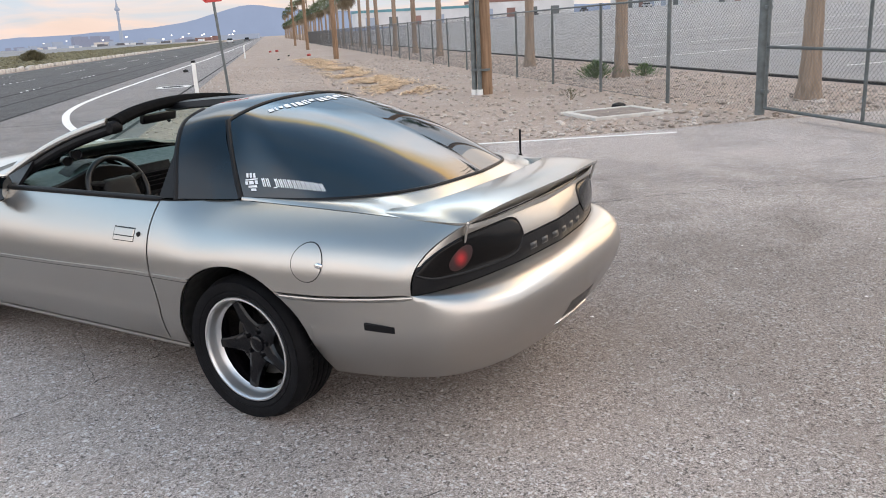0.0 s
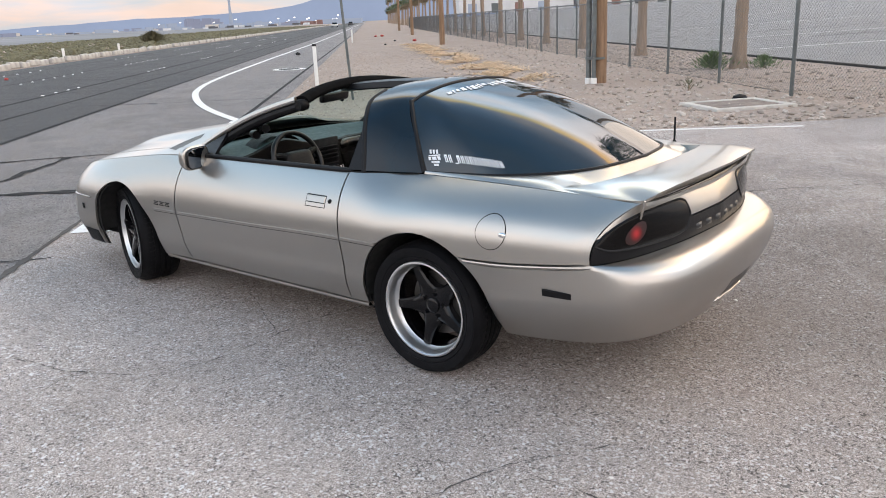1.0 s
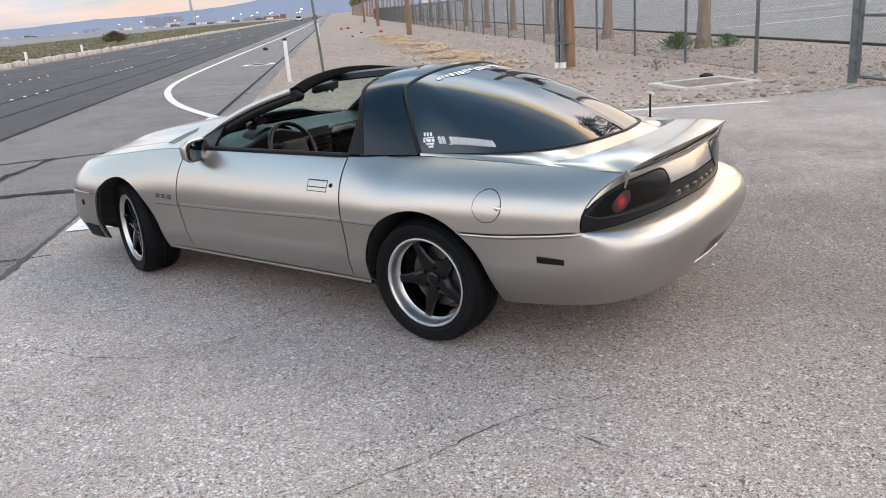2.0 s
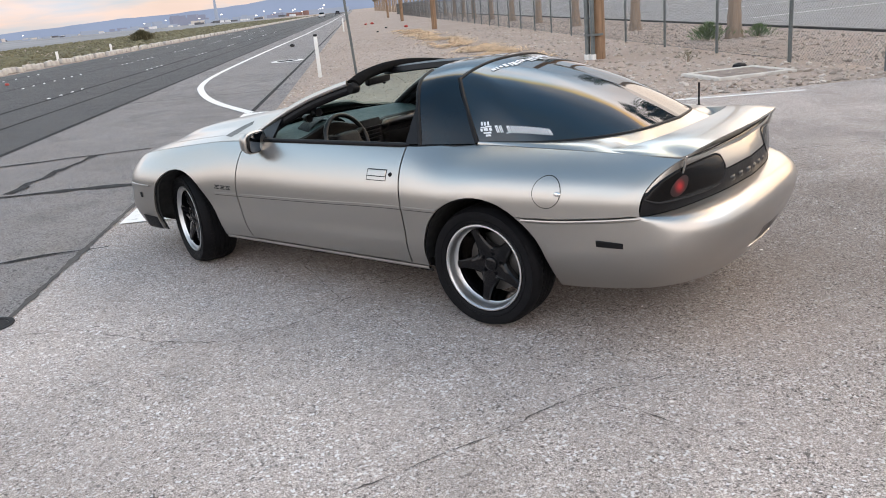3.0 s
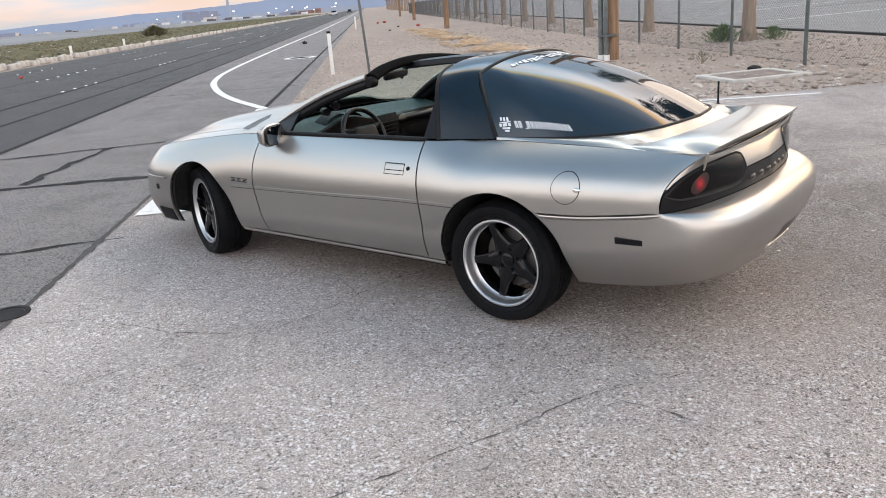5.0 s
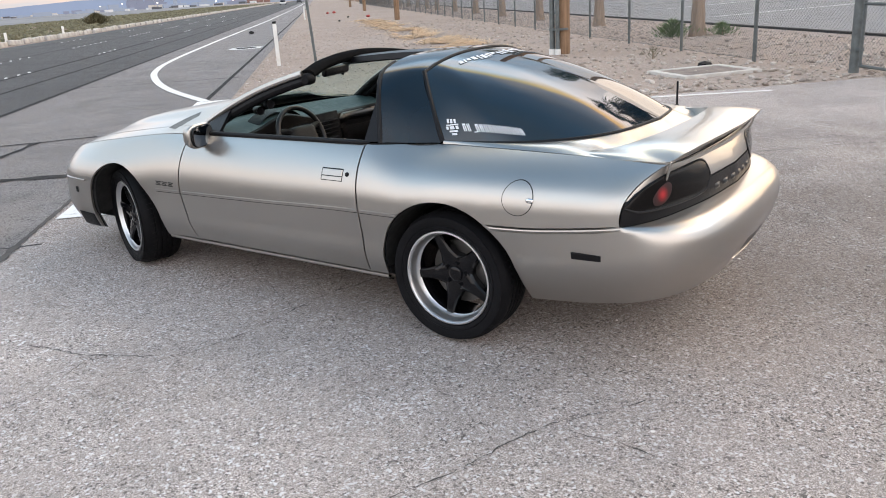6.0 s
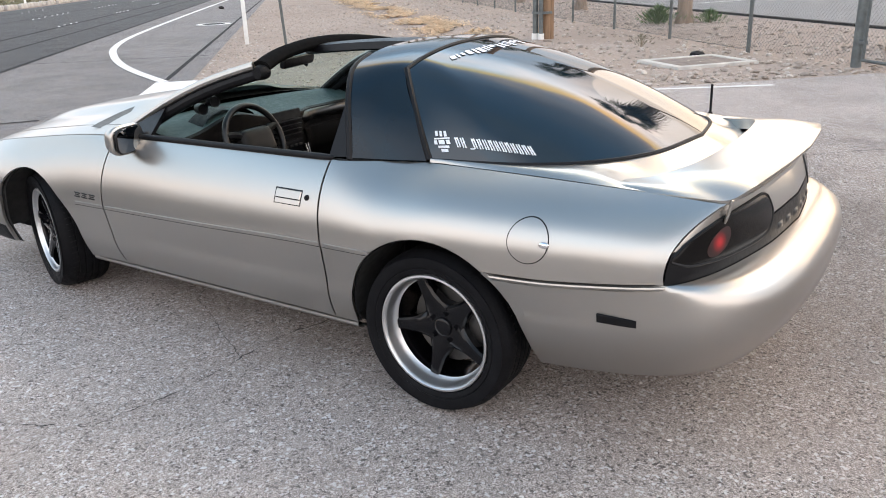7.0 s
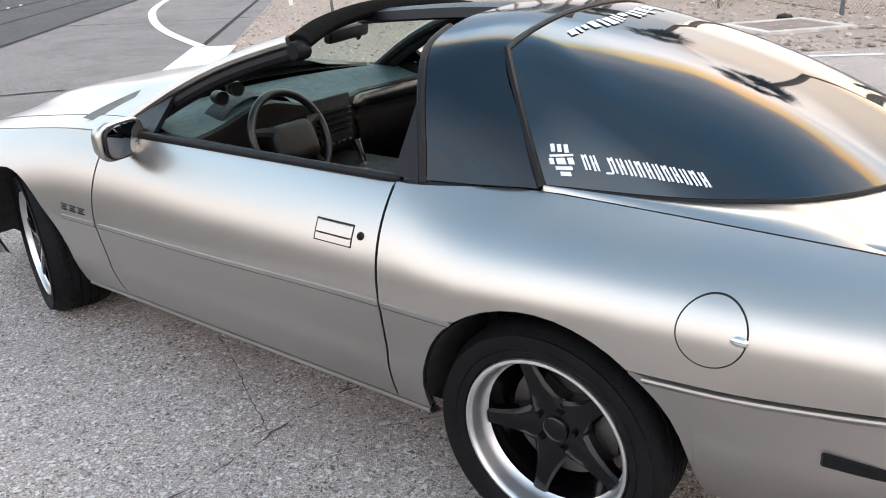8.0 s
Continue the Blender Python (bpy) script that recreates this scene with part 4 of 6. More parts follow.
for right in (False, True):
    rows = wall_patch(0.862, 1.42, lambda p: float(LAMP_LO(p)), lambda p: float(LAMP_HI(p)), 36, 14, 0.003, 0.006)
    bm = grid_bm([[mirrored(q) if right else q for q in row] for row in rows], flip=right)
    lamp = part("tail_lamp", bm, LENS, car, "smoked black tail lamp", smooth=60)
    rim = [rows[0][k] for k in range(36)] + [rows[i][36] for i in range(14)] + [rows[14][36 - k] for k in range(37)]
    part("lamp_seal", tube_bm([mirrored(q) if right else q for q in rim], 0.0055, 6), BLACK_SATIN, lamp)
    lip = [upper_wall(1.015, 0.72).lerp(Vector((0.988, -0.648, 0.922)), k / 6) + Vector((0.004, -0.002, 0)) for k in range(7)]
    part("cove_lip", tube_bm([mirrored(q) if right else q for q in lip], [0.004, 0.006, 0.006, 0.006, 0.006, 0.006, 0.005], 8), PAINT, car)
    mid, rows = upper_wall(1.03, 0.47), []
    for i in range(9):
        row = []
        for k in range(32):
            a, rr = 2 * math.pi * k / 32, 0.046 * i / 8
            p, v = 1.03 + 1.15 * rr * math.cos(a), 0.47 + rr * math.sin(a) / 0.225
            q, du, dv = upper_wall(p, v), upper_wall(p + 0.01, v) - upper_wall(p - 0.01, v), upper_wall(p, v + 0.02) - upper_wall(p, v - 0.02)
            nrm = du.cross(dv).normalized()
            nrm = -nrm if nrm.y > 0 else nrm
            u = (p - 0.862) / (1.42 - 0.862)
            lo, hi = float(LAMP_LO(p)), float(LAMP_HI(p))
            bulge = 0.006 * math.sin(math.pi * u) * math.sin(math.pi * (v - lo) / (hi - lo))
            row.append(q + nrm * (0.0038 + bulge) - mid)
        rows.append(row)
    bm = tidy(grid_bm([[mirrored(q) if right else q for q in row] for row in rows], closed_v=True, flip=right))
    glow_ob = part("lamp_glow", bm, RED_LAMP, lamp, "red light behind the smoked lens")
    glow_ob.location = mirrored(mid) if right else mid


def on_side(x0, x1, z0, z1, n, m, lift, right=False, slope=0.0):
    """A raised pad on the body side."""
    rows = []
    for i in range(m + 1):
        row = []
        for k in range(n + 1):
            x, z = x0 + (x1 - x0) * k / n, z0 + (z1 - z0) * i / m + slope * (k / n)
            row.append(Vector((x, side_y(x, z) - (lift if 0 < k < n and 0 < i < m else 0.0), z)))
        rows.append(row)
    return grid_bm([[mirrored(q) if right else q for q in row] for row in rows], flip=right)


def molding(x0, x1, right, parent, drop=0.0):
    n = max(3, int((x1 - x0) / 0.05))
    prof = [(0.0, -0.010), (0.0032, -0.009), (0.0040, 0.0), (0.0036, 0.0062), (0.0, 0.0072)]
    rows = []
    places = [x0, x0 + 0.005] + [x0 + (x1 - x0) * k / n for k in range(1, n)] + [x1 - 0.005, x1]
    for x in places:
        z = float(Cz(x)) - 0.002
        edge = 0.15 if x in (x0, x1) else 1.0
        rows.append([Vector((x, side_y(x, z + dz * (0.5 + 0.5 * edge)) - lift * edge, z + dz * (0.5 + 0.5 * edge))) for lift, dz in prof])
    bm = grid_bm([[mirrored(q) if right else q for q in row] for row in rows], flip=not right)
    part("molding", bm, PAINT, parent)
    # thin near-black tube stands in for the shadow line under the molding
    shade_line = [Vector((x, side_y(x, float(Cz(x)) - 0.013) + 0.0012, float(Cz(x)) - 0.013)) for x in places]
    part("molding_shade", tube_bm([mirrored(q) if right else q for q in shade_line], 0.0026, 6), INNER, parent)


def rounded_plate(w, h, t, x):
    """A flat plate across the car with rounded corners, its back at x."""
    ring = []
    for k in range(40):
        a = 2 * math.pi * k / 40
        ring.append((math.copysign(abs(math.cos(a)) ** 0.58, math.cos(a)) * w / 2, math.copysign(abs(math.sin(a)) ** 0.58, math.sin(a)) * h / 2))
    rows = [[Vector((x, 0.97 * y, 0.97 * z)) for y, z in ring], [Vector((x + 0.7 * t, y, z)) for y, z in ring], [Vector((x + t, 0.96 * y, 0.96 * z)) for y, z in ring], [Vector((x + t, 0.001 * y, 0.001 * z)) for y, z in ring]]
    bm = grid_bm(rows, closed_v=True)
    bmesh.ops.recalc_face_normals(bm, faces=bm.faces)
    return bm


for right, door, quarter, fender in zip((False, True), doors, quarters, fenders):
    molding(-2.115, -1.889, right, fender)
    molding(-1.871, -0.487, right, door)
    molding(-0.470, -0.246, right, quarter)
    s = 1 if right else -1
    # handle: a black recess, a pewter flap, a keyhole
    bm = on_side(-0.727, -0.583, 0.768, 0.828, 6, 6, 0.003, right)
    handle = part("door_handle", bm, BLACK_SATIN, car, "recessed door handle")
    bm = on_side(-0.7225, -0.5875, 0.7715, 0.7905, 40, 16, 0.0038, right)
    part("handle_flap", bm, PAINT, handle)
    bm = on_side(-0.7225, -0.5875, 0.7930, 0.8235, 40, 20, 0.0045, right)
    part("handle_flap", bm, PAINT, handle)
    bm = lathe_bm([(0.0005, -0.005), (0.0105, -0.004), (0.013, 0.004)], 20)
    lock = part("keyhole", bm, BLACK_SATIN, handle)
    lock.matrix_local = Matrix.Translation((-0.556, s * abs(side_y(-0.556, 0.803)), 0.803)) @ pose(0, 0, 0, 0, 0, 180 if right else 0)
    # belt seal
    line = [Vector((x, s * (float(Sy(x)) - 0.004), float(Sz(x)) + 0.006)) for x in span(-1.80, -0.560, 22) + [-0.53, -0.505, -0.494]]
    bm = tube_bm(line, [0.014] * (len(line) - 3) + [0.013, 0.010, 0.004], 12)
    part("window_seal", bm, BLACK_TRIM, door, "black rubber window seal")
    # inner trim
    rows = [[Vector((x, s * (y), z)) for x in span(-1.78, -0.52, 10)] for y, z in ((0.795, 0.945), (0.76, 0.94), (0.735, 0.86), (0.72, 0.62), (0.75, 0.45), (0.74, 0.30))]
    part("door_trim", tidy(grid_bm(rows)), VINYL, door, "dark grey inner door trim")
    # mirror
    bm = bmesh.new()
    bmesh.ops.create_uvsphere(bm, u_segments=28, v_segments=18, radius=1)
    for v in bm.verts:
        c = v.co.copy()
        for ax in range(3):
            c[ax] = math.copysign(abs(c[ax]) ** 0.6, c[ax])
        taper = 1 - 0.25 * smoothstep(0.2, -1.0, c.x)
        v.co = Vector((c.x * (0.080 if c.x < 0 else 0.022), c.y * 0.102 * taper, c.z * 0.070 * taper))
    housing = part("side_mirror", bm, PAINT, car, "pewter door mirror", smooth=50)
    housing.matrix_local = pose(-1.675, s * 0.885, 0.937, 0, 0, -8 * s)
    bezel = part("mirror_bezel", rounded_plate(0.188, 0.126, 0.012, 0.012), BLACK_SATIN, housing)
    glass = part("mirror_glass", rounded_plate(0.176, 0.114, 0.006, 0.020), MIRROR, housing)
    glass.matrix_local = bezel.matrix_local = pose(0, 0, 0, 0, 3, -9 * s)
    sail = [(-1.825, 0.775, 0.943), (-1.60, 0.802, 0.946), (-1.615, 0.685, 1.055), (-1.66, 0.68, 1.04)]
    rows = [[Vector((x, s * (y - d), z)) for x, y, z in sail] for d in (0.0, 0.025)]
    bm = grid_bm(rows, closed_v=True)
    bm.faces.new([v for v in bm.verts][:4])
    bmesh.ops.recalc_face_normals(bm, faces=bm.faces)
    part("mirror_sail", bm, BLACK_SATIN, door, "black triangular trim behind the mirror", smooth=0)
    foot = tube_bm([(-1.70, s * 0.79, 0.918), (-1.695, s * 0.83, 0.915), (-1.685, s * 0.88, 0.918)], [0.032, 0.028, 0.022], 10, flat=1.3)
    part("mirror_foot", foot, PAINT, door)

# fuel door: a round lid with a dark gap and a finger notch
lidc = (0.404, 0.772)
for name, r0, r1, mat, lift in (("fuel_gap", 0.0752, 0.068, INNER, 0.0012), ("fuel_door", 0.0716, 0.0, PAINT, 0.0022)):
    rows = []
    for i in range(7):
        r = r0 + (r1 - r0) * i / 6
        row = []
        for k in range(48):
            a = 2 * math.pi * k / 48
            x, z = lidc[0] + r * math.cos(a), lidc[1] + r * math.sin(a)
            row.append(Vector((x, side_y(x, z) - lift, z)))
        rows.append(row)
    bm = tidy(grid_bm(rows, closed_v=True))
    part(name, bm, mat, quarters[0])
bm = bmesh.new()
bmesh.ops.create_icosphere(bm, subdivisions=2, radius=0.016, matrix=Matrix.Diagonal((1.3, 0.55, 0.8, 1)))
notch = part("finger_notch", bm, CHROME, quarters[0])
notch.location = (0.462, side_y(0.462, 0.766), 0.766)
for right, fender in zip((False, True), fenders):
    part("air_dam_corner", on_side(-3.12, AXLE_F - ARCH - 0.006, 0.235, 0.335, 8, 6, 0.006, right), BLACK_TRIM, fender, "black plastic corner below the bumper")
    part("marker_hole", on_side(-3.075, -3.045, 0.475, 0.515, 6, 6, 0.004, right), INNER, fender)
    part("side_marker", on_side(0.642, 0.780, 0.522, 0.555, 22, 10, 0.011, right, -0.004), BLACK_SATIN, rear_bumper, "blacked-out side marker")


# wheels
def make_wheel(name, m, radius=0.331, out=0.0):
    """A wide tyre on a deep-lipped five-spoke wheel; the outer face looks along -y."""
    wheel = new(name)
    wheel.parent = car
    wheel.matrix_local = m
    R, W, V = radius, 0.130, 0.092
    tread = [(R - 0.022, -W - 0.012), (R - 0.008, -W + 0.010), (R - 0.001, -W + 0.028)]
    for y in (-0.072, -0.038, -0.004, 0.030):
        tread += [(R, y - 0.014), (R - 0.001, y - 0.002), (R - 0.008, y - 0.001), (R - 0.008, y + 0.005), (R - 0.001, y + 0.006)]
    tread += [(R - 0.001, V - 0.045), (R - 0.005, V - 0.025), (R - 0.013, V - 0.007), (R - 0.026, V + 0.008), (R - 0.044, V + 0.017)]
    side = [(0.236, -W + 0.006), (0.242, -W - 0.008), (0.250, -W - 0.014), (0.260, -W - 0.016), (0.263, -W - 0.013), (0.266, -W - 0.016), (0.288, -W - 0.022), (0.305, -W - 0.020)]
    part("tyre", lathe_bm(side + tread + [(0.275, V + 0.021), (0.25, V + 0.014), (0.226, V - 0.01)], 96), RUBBER, wheel, "wide black tyre", smooth=28)
    lip = [(0.229, -W + 0.012), (0.2315, -W - 0.004), (0.229, -W - 0.010), (0.222, -W - 0.011), (0.217, -W - 0.006), (0.2145, -W + 0.004), (0.212, -W + 0.030 - out * 0.5), (0.205, -W + 0.050 - out), (0.1985, -W + 0.056 - out)]
    lip = [(r * 1.025, y) for r, y in lip]
    part("rim_lip", lathe_bm(lip, 96), LIP, wheel, "polished wheel lip")
    part("barrel", lathe_bm([(0.208, -W + 0.055 - out), (0.205, -W + 0.07 - out), (0.20, 0.0), (0.21, V)], 64), SPOKE, wheel, "black wheel barrel")
    part("brake_disc", lathe_bm([(0.02, -0.028), (0.085, -0.028), (0.088, -0.012), (0.158, -0.012), (0.160, 0.0), (0.158, 0.012), (0.05, 0.012)], 48), STEEL, wheel, "bare steel brake disc")
    bm = box_bm(0.075, 0.05, 0.14, 0.128, -0.005, 0.02, bevel=0.012)
    part("caliper", bm, STEEL, wheel, "grey brake caliper")
    for k in range(5):
        a = 2 * math.pi * k / 5 + 0.506
        st = [(0.030, 0.062, -0.060, 0.045), (0.070, 0.054, -0.066, 0.05), (0.098, 0.040, -0.071, 0.05), (0.13, 0.031, -0.076, 0.045), (0.17, 0.025, -0.080, 0.04), (0.199, 0.024, -0.081, 0.035)]
        rows = []
        for r, hw, y, dep in st:
            y, r = y - out, r * 1.025
            rows.append([(r, y + dep, -hw), (r, y + 0.010, -hw), (r, y + 0.003, -hw * 0.80), (r, y + 0.0005, -hw * 0.72), (r, y - 0.001, 0), (r, y + 0.0005, hw * 0.72), (r, y + 0.003, hw * 0.80), (r, y + 0.010, hw), (r, y + dep, hw)])
        bm = grid_bm(rows)
        bm.transform(Matrix.Rotation(a, 4, "Y"))
        bmesh.ops.recalc_face_normals(bm, faces=bm.faces)
        part("spoke", bm, SPOKE, wheel)
        b = a + math.pi / 5
        bm = lathe_bm([(0.0005, -0.012), (0.007, -0.012), (0.0095, -0.006), (0.0095, 0.02)], 6)
        nut = part("lug_nut", bm, SPOKE, wheel)
        nut.location = (0.057 * math.cos(b), -0.062 - out, -0.057 * math.sin(b))
    hub = part("hub", lathe_bm([(0.001, -0.072), (0.030, -0.072), (0.036, -0.068), (0.040, -0.056), (0.070, -0.054), (0.074, -0.064), (0.080, -0.066), (0.084, -0.060), (0.094, -0.052), (0.097, -0.03), (0.097, 0.02)], 40), SPOKE, wheel)
    cap = part("centre_cap", lathe_bm([(0.0005, -0.072), (0.028, -0.0715), (0.033, -0.068), (0.035, -0.055)], 30), BLACK_SATIN, wheel)
    hub.location.y = cap.location.y = -out
    bm = bmesh.new()
    for k in range(64):
        box_bm(0.0035, 0.034, 0.006, 0, -W + 0.046, R - 0.0035, bm=bm, m=Matrix.Rotation(2 * math.pi * k / 64, 4, "Y") @ pose(0, 0, 0, 0, 0, 8))
    tagged(part("tread_groove", bm, INNER, wheel, smooth=0), "fine grooves across the tyre shoulder", kind="stuff")
    return wheel


STEER = 18
for ax, turn in ((AXLE_R, 0), (AXLE_F, STEER)):
    x, y, rad, out = (ax - 0.035, 0.690, 0.325, 0.044) if turn else (ax, 0.755, 0.3245, 0.0)
    make_wheel("wheel", pose(x, -y, HUB_Z, 0, 20 if turn else 0, -turn), rad, out)
    make_wheel("wheel", pose(x, y, HUB_Z, 0, 33, 180 - turn), rad, out)

# cabin
bm = box_bm(1.75, 1.44, 0.03, -1.05, 0, 0.30)
box_bm(0.03, 1.30, 0.60, -0.30, 0, 0.60, bm=bm)
box_bm(0.03, 1.44, 0.55, -1.92, 0, 0.58, bm=bm)
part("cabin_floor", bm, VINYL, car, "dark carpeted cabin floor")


def dash_z(x, y):
    hump = 0.075 * math.exp(-(((y + 0.37) / 0.20) ** 2)) + 0.012 * math.exp(-((y / 0.2) ** 2))
    return 0.975 - 0.07 * smoothstep(-1.90, -1.55, x) + hump * smoothstep(-1.90, -1.65, x)


rows = []
ys = [-0.71 + 1.42 * k / 40 for k in range(41)]
edge = lambda y: -1.535 - 0.06 * smoothstep(0.12, 0.3, y) + 0.02 * math.cos((y + 0.37) * 5)
for k in range(9):
    rows.append([Vector((-2.02 + (edge(y) + 2.02) * k / 8 + 0.175 * (abs(y) / 0.71) ** 2 * (1 - k / 8), y, dash_z(-1.95 + 0.38 * k / 8, y) - 0.036 * (1 - k / 8))) for y in ys])
dash = part("dashboard", tidy(grid_bm(rows)), DASH_TOP, car, "dark grey vinyl dashboard, sky light on its top put into the colour", smooth=60)
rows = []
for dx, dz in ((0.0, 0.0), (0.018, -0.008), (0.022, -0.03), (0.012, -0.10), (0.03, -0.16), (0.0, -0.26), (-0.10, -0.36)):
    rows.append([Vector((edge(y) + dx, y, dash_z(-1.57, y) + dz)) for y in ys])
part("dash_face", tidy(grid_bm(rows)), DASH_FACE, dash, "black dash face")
# padded roll and glovebox on the passenger's side
roll = [Vector((edge(y) + 0.012, y, dash_z(-1.57, y) - 0.045)) for y in span(0.15, 0.69, 14)]
part("dash_pad", tube_bm(roll, [0.012] + [0.034] * 13 + [0.02], 12), LEATHER, dash, "glossy padded roll along the dash")
rows = [[Vector((edge(y) + dx, y, dash_z(-1.57, y) + dz)) for y in span(0.17, 0.62, 8)] for dx, dz in ((0.014, -0.105), (0.030, -0.112), (0.040, -0.17), (0.022, -0.23), (0.004, -0.235))]
part("glovebox", tidy(grid_bm(rows)), DASH_FACE, dash, "dark glovebox lid")
# instrument hood and gauges
bm = grid_bm([[Vector((-1.660 + 0.12 * k / 4, -0.37 + 0.19 * math.cos(a), 0.90 + 0.105 * math.sin(a))) for a in [math.pi * j / 20 for j in range(21)]] for k in range(5)])
part("gauge_hood", tidy(bm), VINYL, dash)
for gy, gr in ((-0.44, 0.052), (-0.32, 0.052), (-0.53, 0.034), (-0.235, 0.034)):
    g = part("gauge", lathe_bm([(0.0005, 0.0), (gr * 0.86, 0.0), (gr * 0.9, -0.006), (gr, -0.008), (gr, 0.02)], 28), VINYL, dash)
    g.matrix_local = pose(-1.535, gy, 0.895, 0, 0, 90)
for vz in (0.878, 0.852, 0.826, 0.80):
    part("vent_slat", box_bm(0.03, 0.20, 0.010, -1.50, -0.01, vz, bevel=0.003), BLACK_SATIN, dash)
part("vent_frame", box_bm(0.02, 0.23, 0.20, -1.515, -0.01, 0.835, bevel=0.008), INNER, dash)
part("radio", box_bm(0.03, 0.20, 0.052, -1.50, -0.01, 0.745, bevel=0.005), BLACK_SATIN, dash, "black radio with pale buttons")
for k in range(5):
    part("button", box_bm(0.008, 0.022, 0.012, -1.482, -0.08 + 0.035 * k, 0.745, bevel=0.002), STEEL, dash)
for vz in (0.86, 0.84, 0.82):
    part("vent_slat", box_bm(0.03, 0.12, 0.008, -1.50, -0.62, vz, bevel=0.003), BLACK_SATIN, dash)
for px, pz in ((-1.405, 1.078), (-1.495, 1.036)):
    pod = part("gauge_pod", lathe_bm([(0.0005, 0.012), (0.022, 0.012), (0.026, 0.016), (0.027, 0.0), (0.024, -0.035), (0.008, -0.045)], 24), BLACK_SATIN, car, "small black gauge pod on the pillar")
    pod.matrix_local = pose(px, -0.575, pz, 0, 0, -105)
# steering wheel
wheel_m = pose(-1.375, -0.37, 0.856, 0, 0, -90) @ pose(0, 0, 0, 22, 0, 0)
steer = new("steering_wheel")
steer.parent = car
steer.matrix_local = wheel_m
rows = []
for k in range(48):
    a = 2 * math.pi * k / 48
    rows.append([((0.178 + 0.0155 * math.cos(t)) * math.cos(a), 0.0155 * math.sin(t), (0.178 + 0.0155 * math.cos(t)) * math.sin(a)) for t in [2 * math.pi * j / 12 for j in range(12)]])
part("wheel_rim", grid_bm(rows, closed_u=True, closed_v=True), LEATHER, steer, "black leather steering wheel rim")
bm = box_bm(0.215, 0.075, 0.160, 0, 0.005, -0.016, bevel=0.05, seg=5)
part("airbag_cover", bm, AIRBAG, steer, "dark grey airbag cover")
for sx in (-1, 1):
    part("spoke", tube_bm([(sx * 0.06, 0.012, 0.02), (sx * 0.12, 0.006, 0.045), (sx * 0.17, 0, 0.055)], [0.026, 0.02, 0.015], 8), VINYL, steer)
    part("spoke", tube_bm([(sx * 0.05, 0.012, -0.03), (sx * 0.08, 0.006, -0.09), (sx * 0.11, 0, -0.14)], [0.02, 0.016, 0.014], 8), VINYL, steer)
part("column", tube_bm([(0, -0.01, 0), (0, -0.12, 0), (0, -0.22, -0.01)], [0.05, 0.045, 0.04], 12), BLACK_SATIN, steer)
# console, shifter, seats, inside mirror
part("console", box_bm(1.05, 0.24, 0.36, -1.05, 0, 0.50, bevel=0.03), VINYL, car, "dark centre console")
part("shifter", tube_bm([(-1.33, 0.0, 0.60), (-1.36, 0.0, 0.69), (-1.39, 0.0, 0.765)], [0.014, 0.013, 0.019], 12), CHROME, car, "bright metal gear lever")
for sy in (-0.37, 0.37):
    seat = new("front_seat")
    seat.parent = car
    part("cushion", box_bm(0.52, 0.50, 0.17, -0.92, sy, 0.42, bevel=0.06, seg=3), CLOTH, seat, "charcoal cloth seat cushion")
    part("backrest", box_bm(0.15, 0.50, 0.52, 0, 0, 0.26, bevel=0.06, seg=3, m=pose(-0.66, sy, 0.44, 0, 32, 0)), CLOTH, seat, "charcoal cloth backrest")
    tagged(seat, "charcoal cloth front seat reclined low")
part("inside_mirror", box_bm(0.035, 0.29, 0.055, 0, 0, 0, bevel=0.017, seg=3, m=pose(-1.30, -0.10, 1.217, 0, 8, 12)), BLACK_SATIN, car, "black inside mirror below the header")
part("mirror_stem", tube_bm([(-1.33, 0.0, 1.18), (-1.40, 0.0, 1.235)], 0.01, 8), BLACK_SATIN, car)
# latch boss at the header corners
for s in (-1, 1):
    bm = lathe_bm([(0.0005, -0.028), (0.026, -0.028), (0.032, -0.02), (0.034, 0.0), (0.030, 0.03)], 20)
    boss = part("roof_latch", bm, VINYL, car, "roof panel latch socket")
    boss.matrix_local = pose(-1.115, s * 0.535, 1.218, 0, 0, 180 if s > 0 else 0)
# antenna and high brake lamp
part("antenna", tube_bm([(0.523, 0.767, 0.92), (0.523, 0.767, 1.066)], 0.006, 8), BLACK_SATIN, car, "short black antenna mast")
part("antenna_base", tube_bm([(0.523, 0.767, 0.90), (0.523, 0.767, 0.935)], [0.016, 0.010], 10), BLACK_SATIN, car)


# marks: worn white vinyl on the glass, dark badges, raised tail letters, all as plain bars
def glass_bar(w0, w1, v0, v1, lift=0.004, slant=0.0, n=3):
    rows = []
    for i in range(n + 1):
        v = v0 + (v1 - v0) * i / n
        rows.append([])
        for k in range(n + 1):
            w = w0 + (w1 - w0) * k / n + slant * (v - v0)
            q = rear_glass(w, v)
            nrm = (rear_glass(w + 0.01, v) - rear_glass(w - 0.01, v)).cross(rear_glass(w, v + 0.01) - rear_glass(w, v - 0.01)).normalized()
            if nrm.z < 0:
                nrm = -nrm
            rows[-1].append(q + nrm * lift)
    return rows


def glass_marks(name, bars, label):
    bm = bmesh.new()
    for w0, w1, v0, v1, sl in bars:
        grid_bm(glass_bar(w0, w1, v0, v1, 0.003, sl), bm=bm)
    part(name, bm, SILVER_DECAL, rear_window, label, smooth=0)


